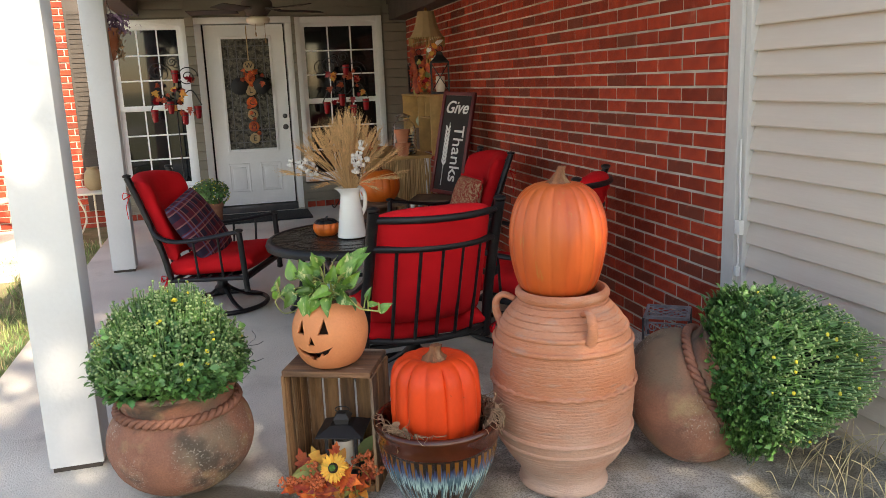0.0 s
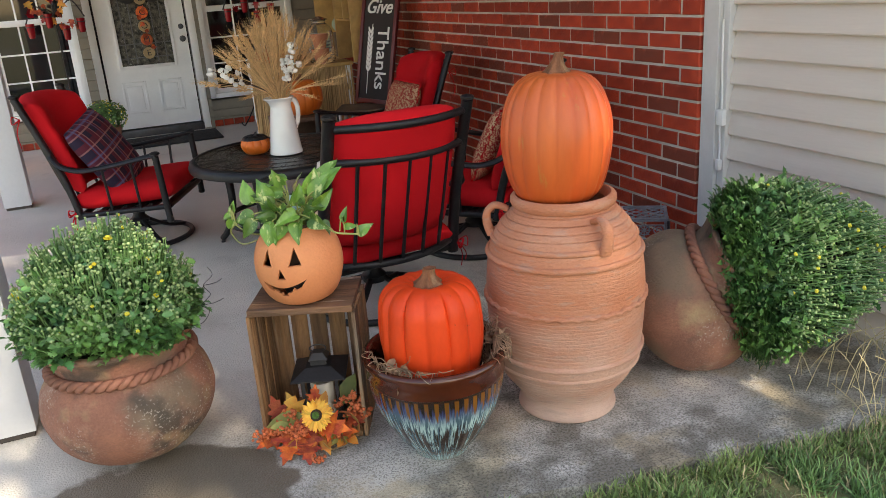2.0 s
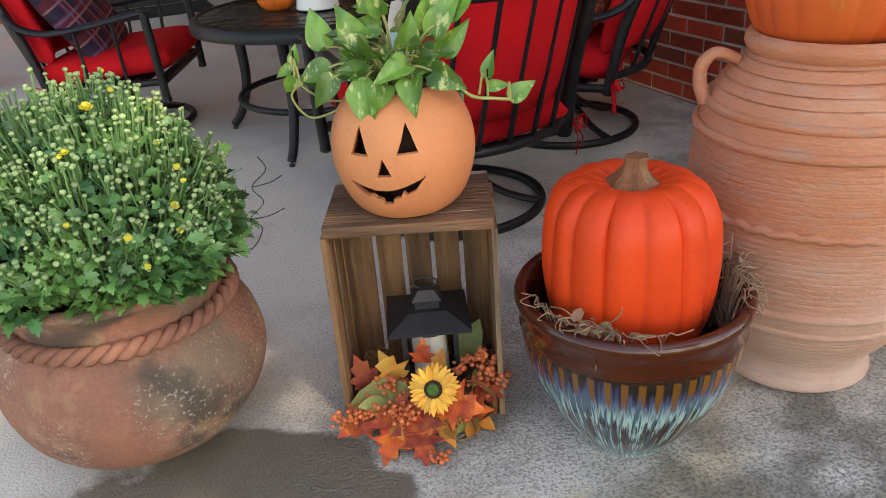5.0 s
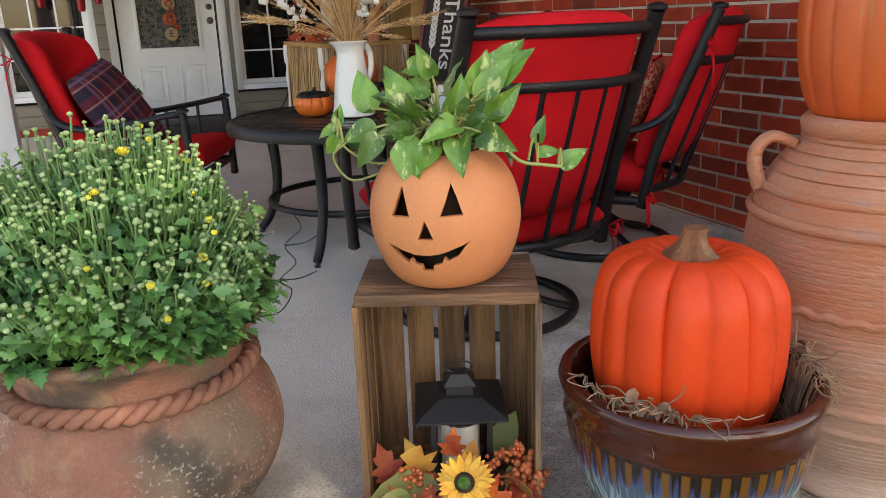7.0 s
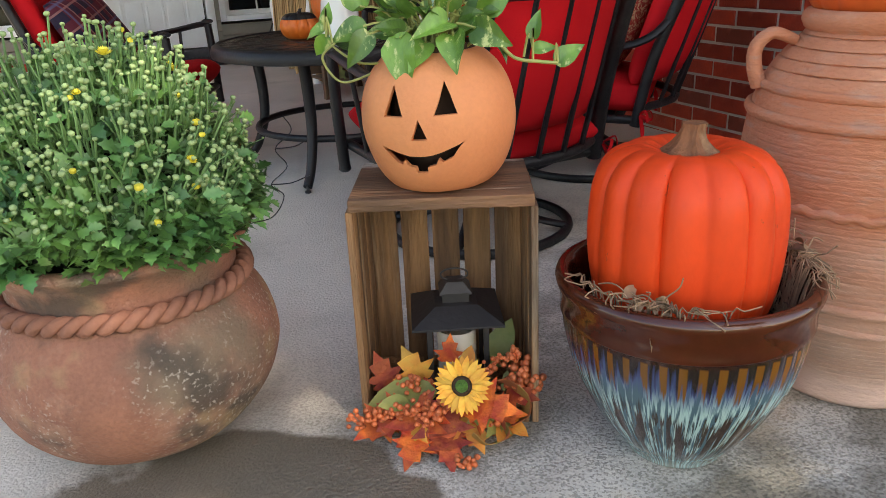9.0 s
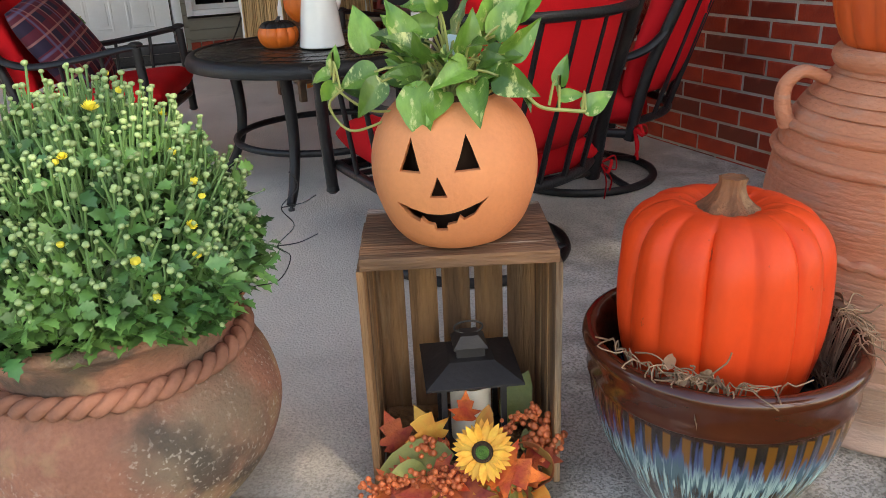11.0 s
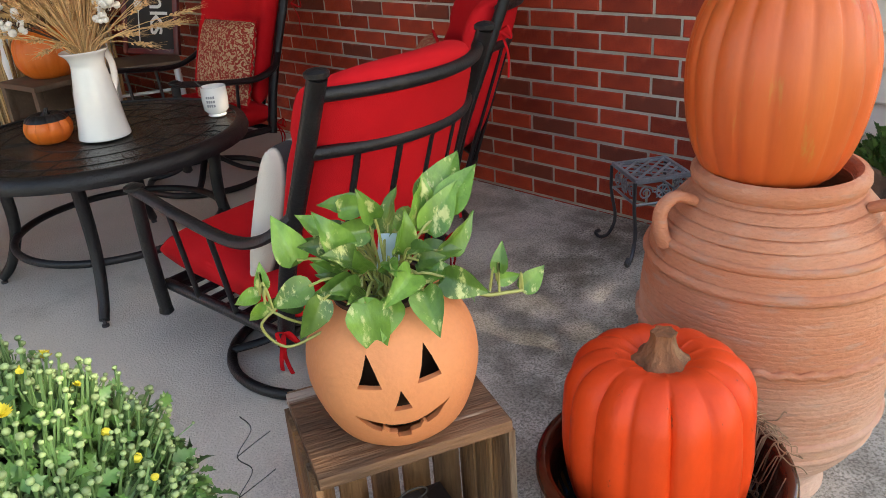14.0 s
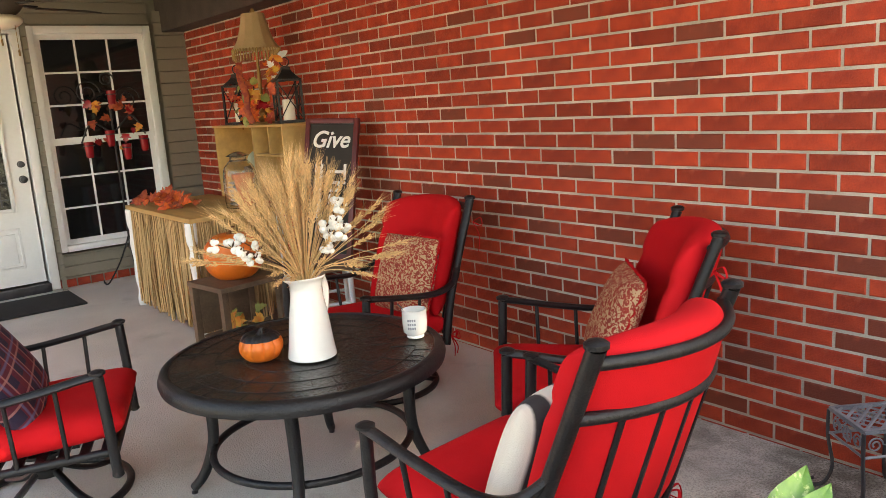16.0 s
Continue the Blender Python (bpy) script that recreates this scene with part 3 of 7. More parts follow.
def front_edge(x):
    """Where the slab ends towards the lawn."""
    return -7.34 if x < -1.6 else max(-7.34 - 0.15 * (x + 1.6), -7.52)


def slab():
    """The poured slab with a slightly wandering front edge."""
    rnd = random.Random(3)
    xs = [SLAB_X0 + (0.12 - SLAB_X0) * i / 40 for i in range(41)]
    edge = [(x, front_edge(x) + rnd.uniform(-0.015, 0.015)) for x in xs]
    V, F = [], []
    for x, y in edge:
        V += [(x, y, 0), (x, y - 0.012, -0.10), (x, 0.4, 0)]
    for i in range(40):
        a = i * 3
        F += [(a, a + 3, a + 5, a + 2), (a, a + 1, a + 4, a + 3)]
    o = len(V)
    V += [(SLAB_X0, edge[0][1], 0), (SLAB_X0, 0.4, 0), (SLAB_X0 - 0.01, edge[0][1] - 0.012, -0.1), (SLAB_X0 - 0.01, 0.4, -0.1)]
    F.append((o, o + 1, o + 3, o + 2))
    return V, F


floor = structure("floor", slab(), CONCRETE, "stained grey concrete patio slab with a wet patch", "floor", smooth=30)
terrace = structure("pavement", box(-7.5, -3.9, -2.5, 0.4, -0.08, -0.012), CONCRETE, "plain concrete walk beyond the porch posts", "pavement")


def lawn():
    V, F = [], []
    R = (0, 2, 4, 7, 12, 25, 60, 200, 900)
    n = 48
    for r in R:
        for i in range(n):
            a = 2 * math.pi * i / n
            V.append((-1.6 + r * math.cos(a), -6 + r * math.sin(a), -0.045))
    for k in range(len(R) - 1):
        for i in range(n):
            j = (i + 1) % n
            F.append((k * n + i, k * n + j, (k + 1) * n + j, (k + 1) * n + i))
    return V, F


ground = structure("ground", lawn(), LAWN, "patchy lawn ground with thatch and bare earth", "ground")

wall_brick = structure("wall_east", box(0.0035, 0.20, -6.305, 0.0, -0.05, 2.75), MORTAR, "red brick house wall with pale mortar joints", "wall")
wall_side = structure("wall_siding", box(0.075, 0.26, -7.56, -6.2, 0.02, 2.75), SIDING, "beige vinyl lap siding on the house wall", "wall")
footing = structure("foundation", box(0.065, 0.26, -7.60, -6.36, -0.12, 0.04), MORTAR, "low concrete foundation under the siding", "foundation")
ceiling = structure("ceiling", box(-3.16, 0.2, -6.38, 0.2, 2.42, 2.5), CEIL, "painted porch ceiling in shade", "ceiling")
roof = structure("roof", box(-3.24, 0.3, -6.44, 4.0, 2.52, 2.62), BEAM, "flat porch roof", "roof")
beam = structure("beam_east", box(-0.20, 0.006, -6.33, -0.02, 2.12, 2.42), BEAM, "dark wooden beam along the top of the brick wall", "beam")
beam2 = structure("beam_west", box(-3.11, -2.93, -6.17, 0.0, 2.22, 2.42), BEAM, "dark wooden beam carried by the porch posts", "beam")
beam3 = structure("beam_south", box(-3.11, -0.2, -6.34, -6.18, 2.20, 2.42), BEAM, "dark wooden beam over the porch front", "beam")
wall_back = structure("wall_north", join(
    box(-3.34, -3.24, 0.02, 0.2, 0, 2.5), box(-2.36, -2.34, 0.02, 0.2, 0, 2.5), box(-1.36, -1.28, 0.02, 0.2, 0, 2.5), box(-0.26, 0.2, 0.02, 0.2, 0, 2.5),
    box(-3.24, -2.36, 0.02, 0.2, 0, 0.28), box(-3.24, -2.36, 0.02, 0.2, 2.19, 2.5), box(-2.34, -1.36, 0.02, 0.2, 2.16, 2.5), box(-1.28, -0.26, 0.02, 0.2, 0, 0.28), box(-1.28, -0.26, 0.02, 0.2, 2.19, 2.5)),
    OLDSIDE, "olive-beige lap siding wall round the front door", "wall")
wall_nw = structure("wall_north_west", box(-8, -3.34, 0.03, 0.2, -0.1, 2.9), MORTAR, "red brick house wall beyond the porch", "wall")
# The lack of light in this room is painted: all faces are near black.
room = structure("room_behind", join(box(-3.4, 0.2, 1.2, 1.3, 0, 2.6), box(-3.4, -3.36, 0.2, 1.2, 0, 2.6), box(0.16, 0.2, 0.2, 1.2, 0, 2.6), box(-3.4, 0.2, 0.2, 1.2, 2.5, 2.6), box(-3.4, 0.2, 0.2, 1.2, -0.05, 0)), UNLIT, "room behind the windows, coloured near black as if unlit", "wall")
# Dark brown panel that fills the tall dark strip left of the window.
shutter = thing("shutter", pose(0, 0, 0), "tall dark brown louvred panel beside the window", "shutter")
part("frame_board", box(-3.68, -3.36, -0.02, 0.03, 0.15, 2.4, 0.006), BEAM, shutter)
for _k in range(41):
    part("louvre", box(-3.65, -3.39, -0.028, -0.018, 0.25 + 0.05 * _k, 0.285 + 0.05 * _k), BEAM, shutter, smooth=0)


def lap(y0, y1, pitch=0.104, z0=0.055, thick=0.024):
    """One lap of siding: hangs out at its lower edge, with a curled lip."""
    x = 0.075
    prof = [(x, 0.018), (x - thick * 0.75, 0.010), (x - thick * 0.85, 0.0), (x - thick - 0.001, 0.0), (x - thick - 0.004, 0.006), (x - thick * 1.05, 0.03), (x - thick * 0.8, 0.06), (x - thick * 0.45, 0.085), (x - 0.004, pitch + 0.008), (x, pitch + 0.008)]
    V = [(a, y, b) for y in (y0, y1) for a, b in prof]
    n = len(prof)
    return V, [(i, (i + 1) % n, n + (i + 1) % n, n + i) for i in range(n)]


# corner trim between brick and siding
trim_a = structure("trim_corner", box(0.012, 0.11, -6.40, -6.312, 0.03, 2.75, 0.004), TRIM, "grey-white vertical corner trim beside the siding", "trim")
trim_b = structure("trim_channel", box(0.03, 0.11, -6.44, -6.402, 0.03, 2.75, 0.006), TRIM, "narrow vertical vinyl channel beside the siding", "trim")
trim_c = structure("trim_outer_corner", box(0.03, 0.27, -7.64, -7.55, 0.0, 2.75, 0.006), TRIM, "grey-white outer corner trim where the siding ends", "trim")


def window(name, x0, x1, z0, z1):
    w = thing(name, pose((x0 + x1) / 2, 0, z0), "white double-hung window with a grid of small dark panes", "window", kind="structure")
    W, Hh = (x1 - x0) / 2, z1 - z0
    c = 0.065
    part("window_frame", join(box(-W - c, -W, -0.03, 0.10, -0.05, Hh + c, 0.005), box(W, W + c, -0.03, 0.10, -0.05, Hh + c, 0.005), box(-W - 0.0, W + 0.0, -0.03, 0.10, Hh, Hh + c, 0.005)), WHITE, w)
    part("window_sill", box(-W, W, -0.045, 0.10, -0.05, 0.0, 0.005), WHITE, w)
    mid = Hh / 2
    for (a, b, y) in ((0.0, mid + 0.015, 0.035), (mid - 0.015, Hh, 0.0)):
        s = part("sash", join(box(-W, -W + 0.045, y, y + 0.03, a, b), box(W - 0.045, W, y, y + 0.03, a, b), box(-W + 0.045, W - 0.045, y, y + 0.03, a, a + 0.045), box(-W + 0.045, W - 0.045, y, y + 0.03, b - 0.045, b)), WHITE, w, smooth=0)
        iw, ih = 2 * W - 0.09, (b - a) - 0.09
        for k in (1, 2):
            part("muntin", box(-W + 0.045 + iw * k / 3 - 0.008, -W + 0.045 + iw * k / 3 + 0.008, y + 0.002, y + 0.022, a + 0.045, b - 0.045), WHITE, w, smooth=0)
            part("muntin", box(-W + 0.045, W - 0.045, y + 0.004, y + 0.020, a + 0.045 + ih * k / 3 - 0.008, a + 0.045 + ih * k / 3 + 0.008), WHITE, w, smooth=0)
        for i in range(3):
            for j in range(3):
                part("pane", box(-W + 0.045 + iw * i / 3, -W + 0.045 + iw * (i + 1) / 3, y + 0.010, y + 0.014, a + 0.045 + ih * j / 3, a + 0.045 + ih * (j + 1) / 3), PANE, w, smooth=0)
    return w


window_1 = window("window_1", -1.215, -0.335, 0.355, 2.12)
window_2 = window("window_2", -3.235, -2.52, 0.355, 2.12)


def front_door():
    d = thing("door_1", pose(-1.845, 0, 0.085), "white front door with leaded glass and two lower panels, closed", "door", kind="structure")
    part("casing", join(box(-0.53, -0.455, -0.03, 0.12, -0.08, 2.04, 0.004), box(0.455, 0.53, -0.03, 0.12, -0.08, 2.04, 0.004), box(-0.53, 0.53, -0.032, 0.12, 2.04, 2.11, 0.004)), WHITE, d)
    part("threshold", box(-0.455, 0.455, -0.06, 0.12, -0.085, -0.012, 0.004), STEEL, d, "dark metal threshold")
    slab_ = part("door_slab", join(box(-0.435, -0.255, 0.012, 0.055, 0, 2.03), box(0.265, 0.435, 0.012, 0.055, 0, 2.03), box(-0.255, 0.265, 0.012, 0.055, 0, 0.645), box(-0.255, 0.265, 0.012, 0.055, 1.875, 2.03)), WHITE, d, smooth=0)
    for x0, x1 in ((-0.30, -0.06), (0.06, 0.30)):
        part("panel", join(box(x0, x0 + 0.02, 0.004, 0.014, 0.14, 0.48, 0.003), box(x1 - 0.02, x1, 0.004, 0.014, 0.14, 0.48, 0.003), box(x0 + 0.02, x1 - 0.02, 0.004, 0.014, 0.14, 0.16, 0.003), box(x0 + 0.02, x1 - 0.02, 0.004, 0.014, 0.46, 0.48, 0.003), box(x0 + 0.045, x1 - 0.045, 0.006, 0.016, 0.185, 0.435, 0.004)), WHITE, slab_)
    part("glass_frame", join(box(-0.285, -0.255, -0.004, 0.03, 0.615, 1.905, 0.006), box(0.265, 0.295, -0.004, 0.03, 0.615, 1.905, 0.006), box(-0.255, 0.265, -0.004, 0.03, 0.615, 0.645, 0.006), box(-0.255, 0.265, -0.004, 0.03, 1.875, 1.905, 0.006)), WHITE, slab_)
    part("leaded_glass", box(-0.255, 0.265, 0.022, 0.034, 0.645, 1.875), LEADED, slab_, "textured leaded glass with painted glints", smooth=0)
    came = []
    for x in (-0.19, 0.20, -0.10, 0.11):
        came.append(box(x - 0.005, x + 0.005, 0.016, 0.022, 0.66, 1.86))
    for z in (0.72, 0.86, 1.66, 1.80):
        came.append(box(-0.25, 0.26, 0.0155, 0.0225, z - 0.005, z + 0.005))
    part("came", join(*came), STEEL, slab_, "dark lead cames", smooth=0)
    for z, r in ((1.00, 0.024), (0.875, 0.028)):
        k = part("door_knob" if z < 0.95 else "deadbolt", moved(lathe([(0.001, -0.055), (r, -0.05), (r, -0.03), (0.012, -0.025), (0.012, -0.008), (r * 1.15, -0.006), (r * 1.15, 0.0)], 20), Matrix.Rotation(radians(-90), 4, "X") @ Matrix.Scale(1, 4)), STEEL, slab_, m=pose(0.385, 0.012, z))
    return d


door_1 = front_door()
mat_ = tagged(part("door_mat", box(-2.30, -1.30, -0.82, -0.22, 0.0, 0.018, 0.006), RUBBER), "dark rubber door mat on the porch floor", "door mat")


def post(x, y, w, h, label):
    p = thing("porch_post", pose(x, y, 0), label, "post", "porch posts")
    part("shaft", box(-w / 2, w / 2, -w / 2, w / 2, 0.02, h, 0.006), POSTW, p)
    part("base_shim", box(-w / 2 + 0.01, w / 2 - 0.01, -w / 2 + 0.01, w / 2 - 0.01, 0.0, 0.02), BEAM, p, "dark rotted foot")
    return p


post(-2.805, -6.21, 0.195, 2.2, "square white wooden porch post with chipped paint at its foot")
post(-3.03, -2.65, 0.18, 2.22, "square white wooden porch post with chipped paint at its foot")


# ---- turned pots, pumpkins ----
def profile_spline(points, n=5):
    return [(p.x, p.z) for p in smooth_path([(r, 0, z) for r, z in points], n)]


def urn():
    u = thing("terracotta_urn", pose(-1.073, -6.977, 0, 0, 0, 20), "tall ridged terracotta urn with small handles, holding a pumpkin", "urn")
    pts = [(0.150, 0.0), (0.158, 0.012), (0.150, 0.05), (0.168, 0.085), (0.205, 0.135), (0.232, 0.20), (0.243, 0.30), (0.247, 0.39), (0.244, 0.47), (0.232, 0.55), (0.205, 0.615), (0.166, 0.662), (0.146, 0.684)]
    P = profile_spline(pts, 10)
    def rr(a, r, z):
        q = r
        if 0.60 < z < 0.675:
            q -= 0.0050 * max(0, math.sin(z * 330 + 0.3 * math.sin(a))) ** 14
        elif 0.24 < z < 0.39 or 0.42 < z < 0.53 or 0.06 < z < 0.17:
            q -= (0.0020 if z < 0.4 else 0.0013) * max(0, math.sin(z * 520 + 0.6 * math.sin(a) + math.sin(3 * a))) ** 8
        return q + 0.0012 * math.sin(3 * a + z * 7)
    dense = []
    for (r0, z0), (r1, z1) in zip(P, P[1:]):
        for k in range(5):
            dense.append((r0 + (r1 - r0) * k / 5, z0 + (z1 - z0) * k / 5))
    dense.append(P[-1])
    inner = [(0.128, 0.69), (0.128, 0.60), (0.19, 0.45), (0.10, 0.05)]
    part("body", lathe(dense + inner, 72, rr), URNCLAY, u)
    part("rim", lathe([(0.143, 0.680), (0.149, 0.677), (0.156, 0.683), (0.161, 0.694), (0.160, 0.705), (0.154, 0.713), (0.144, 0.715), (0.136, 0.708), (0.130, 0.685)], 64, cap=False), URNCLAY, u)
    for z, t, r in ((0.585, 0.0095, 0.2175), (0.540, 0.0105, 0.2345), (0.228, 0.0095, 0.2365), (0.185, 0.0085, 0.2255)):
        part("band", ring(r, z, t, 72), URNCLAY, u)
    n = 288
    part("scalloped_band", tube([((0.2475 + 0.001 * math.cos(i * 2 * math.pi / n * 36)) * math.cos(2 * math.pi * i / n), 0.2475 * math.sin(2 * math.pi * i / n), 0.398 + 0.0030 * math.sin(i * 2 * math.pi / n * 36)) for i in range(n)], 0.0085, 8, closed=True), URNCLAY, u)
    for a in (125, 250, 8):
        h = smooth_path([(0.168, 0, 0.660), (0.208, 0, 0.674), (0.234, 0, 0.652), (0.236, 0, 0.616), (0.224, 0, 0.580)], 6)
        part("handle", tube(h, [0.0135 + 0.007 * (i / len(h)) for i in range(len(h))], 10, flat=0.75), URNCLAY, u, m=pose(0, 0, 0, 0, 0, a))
    return u


def ribbed(profile, ribs, depth, n=144, seed=0):
    rnd = random.Random(seed)
    ph = [rnd.uniform(-0.12, 0.12) for _ in range(ribs)]
    top, bot = max(z for _, z in profile), min(z for _, z in profile)
    def rr(a, r, z):
        k = a / (2 * math.pi) * ribs
        i = int(k) % ribs
        f = (k - int(k) + ph[i] * math.sin(math.pi * (k - int(k))))
        groove = abs(math.sin(math.pi * min(max(f, 0), 1))) ** 0.62
        up = 0.55 + 0.75 * ((z - bot) / (top - bot)) ** 1.5
        return r * (1 - depth * up * (0.75 + 2.5 * abs(ph[i])) * (1 - groove)) * (1 + 0.012 * math.sin(2 * a + seed) + 0.022 * noise.noise((3.0 * math.cos(a) + seed, 3.0 * math.sin(a), z * 7)))
    return lathe(profile, n, rr)


def stem_mesh(h, r, lean=0.02):
    n, V, F = 20, [], []
    rows = 9
    for k in range(rows):
        t = k / (rows - 1)
        q = r * (0.50 + 1.6 * (1 - t) ** 2.4) * (1.12 if k == rows - 1 else 1)
        for i in range(n):
            a = 2 * math.pi * i / n
            g = q * (1 + 0.20 * (1 - 0.4 * t) * math.cos(6 * a + 1.2 * t))
            V.append((g * math.cos(a) + lean * t * t, g * math.sin(a), h * t))
    for k in range(rows - 1):
        for i in range(n):
            j = (i + 1) % n
            F.append((k * n + i, k * n + j, (k + 1) * n + j, (k + 1) * n + i))
    F.append(tuple((rows - 1) * n + i for i in range(n)))
    return V, F


def tall_pumpkin():
    p = thing("tall_pumpkin", pose(-1.082, -6.957, 0.690, 1, 0, 30), "tall pale orange ribbed pumpkin standing in the urn's mouth", "pumpkin")
    pts = [(0.02, 0.0), (0.095, 0.004), (0.130, 0.030), (0.153, 0.095), (0.165, 0.17), (0.164, 0.235), (0.149, 0.30), (0.122, 0.348), (0.082, 0.375), (0.034, 0.380), (0.012, 0.374)]
    part("flesh", ribbed(profile_spline(pts, 5), 19, 0.050, 190, 2), PUMP2, p, smooth=80)
    part("stem", stem_mesh(0.065, 0.026), STEM, p, "short dry stem", m=pose(0, 0, 0.368))
    return p


def squat_pumpkin():
    p = thing("orange_pumpkin", pose(-1.544, -7.008, 0.220, 0, 0, 12), "bright orange ribbed pumpkin with scratches, standing in the glazed pot", "pumpkin")
    pts = [(0.02, 0.012), (0.085, 0.0), (0.125, 0.02), (0.145, 0.075), (0.154, 0.15), (0.153, 0.22), (0.145, 0.270), (0.120, 0.304), (0.080, 0.318), (0.045, 0.308), (0.012, 0.292)]
    part("flesh", ribbed(profile_spline(pts, 5), 14, 0.085, 182, 5), PUMP, p, smooth=80)
    part("stem", stem_mesh(0.060, 0.034, 0.010), STEM, p, "ridged brown stem", m=pose(0, 0, 0.292))
    return p


def glazed_pot():
    p = thing("glazed_pot", pose(-1.545, -7.022, 0), "drip-glazed ceramic pot, brown rim over blue and turquoise runs", "pot")
    pts = [(0.074, 0.0), (0.082, 0.003), (0.088, 0.016), (0.122, 0.060), (0.155, 0.115), (0.180, 0.172), (0.194, 0.228), (0.1985, 0.268)]
    def flutes(a, r, z):
        return r * (1 + 0.012 * abs(math.sin(22 * a)) * min(1, max(0, (z - 0.02) / 0.03)))
    part("body", lathe(profile_spline(pts, 6) + [(0.18, 0.268), (0.10, 0.03)], 264, flutes), GLAZE, p, smooth=60)
    part("rim", lathe([(0.186, 0.264), (0.2015, 0.264), (0.2040, 0.268), (0.2025, 0.274), (0.2035, 0.290), (0.2060, 0.306), (0.2105, 0.316), (0.2125, 0.326), (0.209, 0.335), (0.199, 0.339), (0.189, 0.333), (0.184, 0.31), (0.176, 0.255)], 90, cap=False), GLAZEB, p, "glossy brown glazed rim", smooth=60)
    part("soil", lathe([(0.001, 0.215), (0.10, 0.222), (0.176, 0.212)], 40, lambda a, r, z: r, cap=False), SOIL, p, "dry dark soil")
    return p


def dried_stalks():
    """Withered stems lying round the pumpkin inside the rim."""
    rnd = random.Random(8)
    items = []
    for cl, n in ((3.5, 34), (3.85, 20), (-0.55, 50), (-0.15, 50), (0.3, 26)):
        for _ in range(n):
            a = cl + rnd.gauss(0, 0.20)
            p = Vector((0.165 * math.cos(a), 0.165 * math.sin(a), 0.235))
            pts = [p]
            d = Vector((math.cos(a + rnd.gauss(0, 1.0)), math.sin(a + rnd.gauss(0, 1.0)), rnd.uniform(0.2, 1.4))).normalized()
            up = 1.0
            for k in range(4):
                d = (d + Vector((rnd.gauss(0, 0.5), rnd.gauss(0, 0.5), rnd.gauss(-0.35, 0.4)))).normalized()
                q = pts[-1] + d * rnd.uniform(0.015, 0.035) * up
                if q.xy.length < 0.157:
                    q.xy = q.xy.normalized() * 0.160
                q.z = max(q.z, 0.342 if 0.178 < q.xy.length < 0.212 else 0.222)
                lim = 0.185 if cl > 3 and rnd.random() < 0.8 else 0.225
                if q.xy.length > lim:
                    q.xy = q.xy.normalized() * lim
                pts.append(q)
            items.append(tube(smooth_path(pts, 3), 0.0012, 4))
    lf = leaf(OVAL, 0.028, 0.5, 0.6)
    ms = [aim((rnd.uniform(0.16, 0.2) * math.cos(a), rnd.uniform(0.16, 0.2) * math.sin(a), rnd.uniform(0.30, 0.36)), (rnd.gauss(0, 1), rnd.gauss(0, 1), 1), rnd.uniform(0.6, 1.3), rnd.uniform(0, 6)) for a in [rnd.choice((3.6, 3.8, -0.3, 0.0)) + rnd.gauss(0, 0.2) for _ in range(60)]]
    ob = part("dried_stalks", join(*items, scatter(lf, ms)), STRAW, m=pose(-1.545, -7.022, 0))
    return tagged(ob, "withered brown plant stalks lying in the glazed pot", "dried stalks", kind="stuff")


urn()
tall_pumpkin()
glazed_pot()
squat_pumpkin()
dried_stalks()


def rope_pot(m, label, lean=0):
    """A wide-bellied clay jar with a twisted rope under its flared rim."""
    p = thing("clay_pot", m, label, "pot", "rope-necked clay pots")
    pts = [(0.105, 0.0), (0.135, 0.005), (0.185, 0.036), (0.230, 0.088), (0.253, 0.150), (0.257, 0.195), (0.245, 0.248), (0.218, 0.288), (0.200, 0.306), (0.196, 0.328), (0.202, 0.352), (0.216, 0.374), (0.229, 0.386), (0.232, 0.394), (0.226, 0.402), (0.210, 0.403), (0.196, 0.382), (0.184, 0.33), (0.2, 0.24)]
    def rr(a, r, z):
        return r * (1 + 0.010 * math.sin(2 * a + 1) + 0.006 * math.sin(5 * a + z * 20))
    part("body", lathe(profile_spline(pts, 4), 72, rr), OLDTERRA, p, smooth=60)
    for s in (0, math.pi):
        n = 260
        path = [((0.2105 + 0.0082 * math.cos(22 * a + s)) * math.cos(a), (0.2105 + 0.0082 * math.cos(22 * a + s)) * math.sin(a), 0.312 + 0.0082 * math.sin(22 * a + s)) for a in [2 * math.pi * i / n for i in range(n)]]
        part("rope_strand", tube(path, 0.0105, 8, closed=True), ROPE, p, "twisted clay rope")
    part("soil", lathe([(0.001, 0.345), (0.19, 0.340)], 30, cap=False), SOIL, p)
    return p


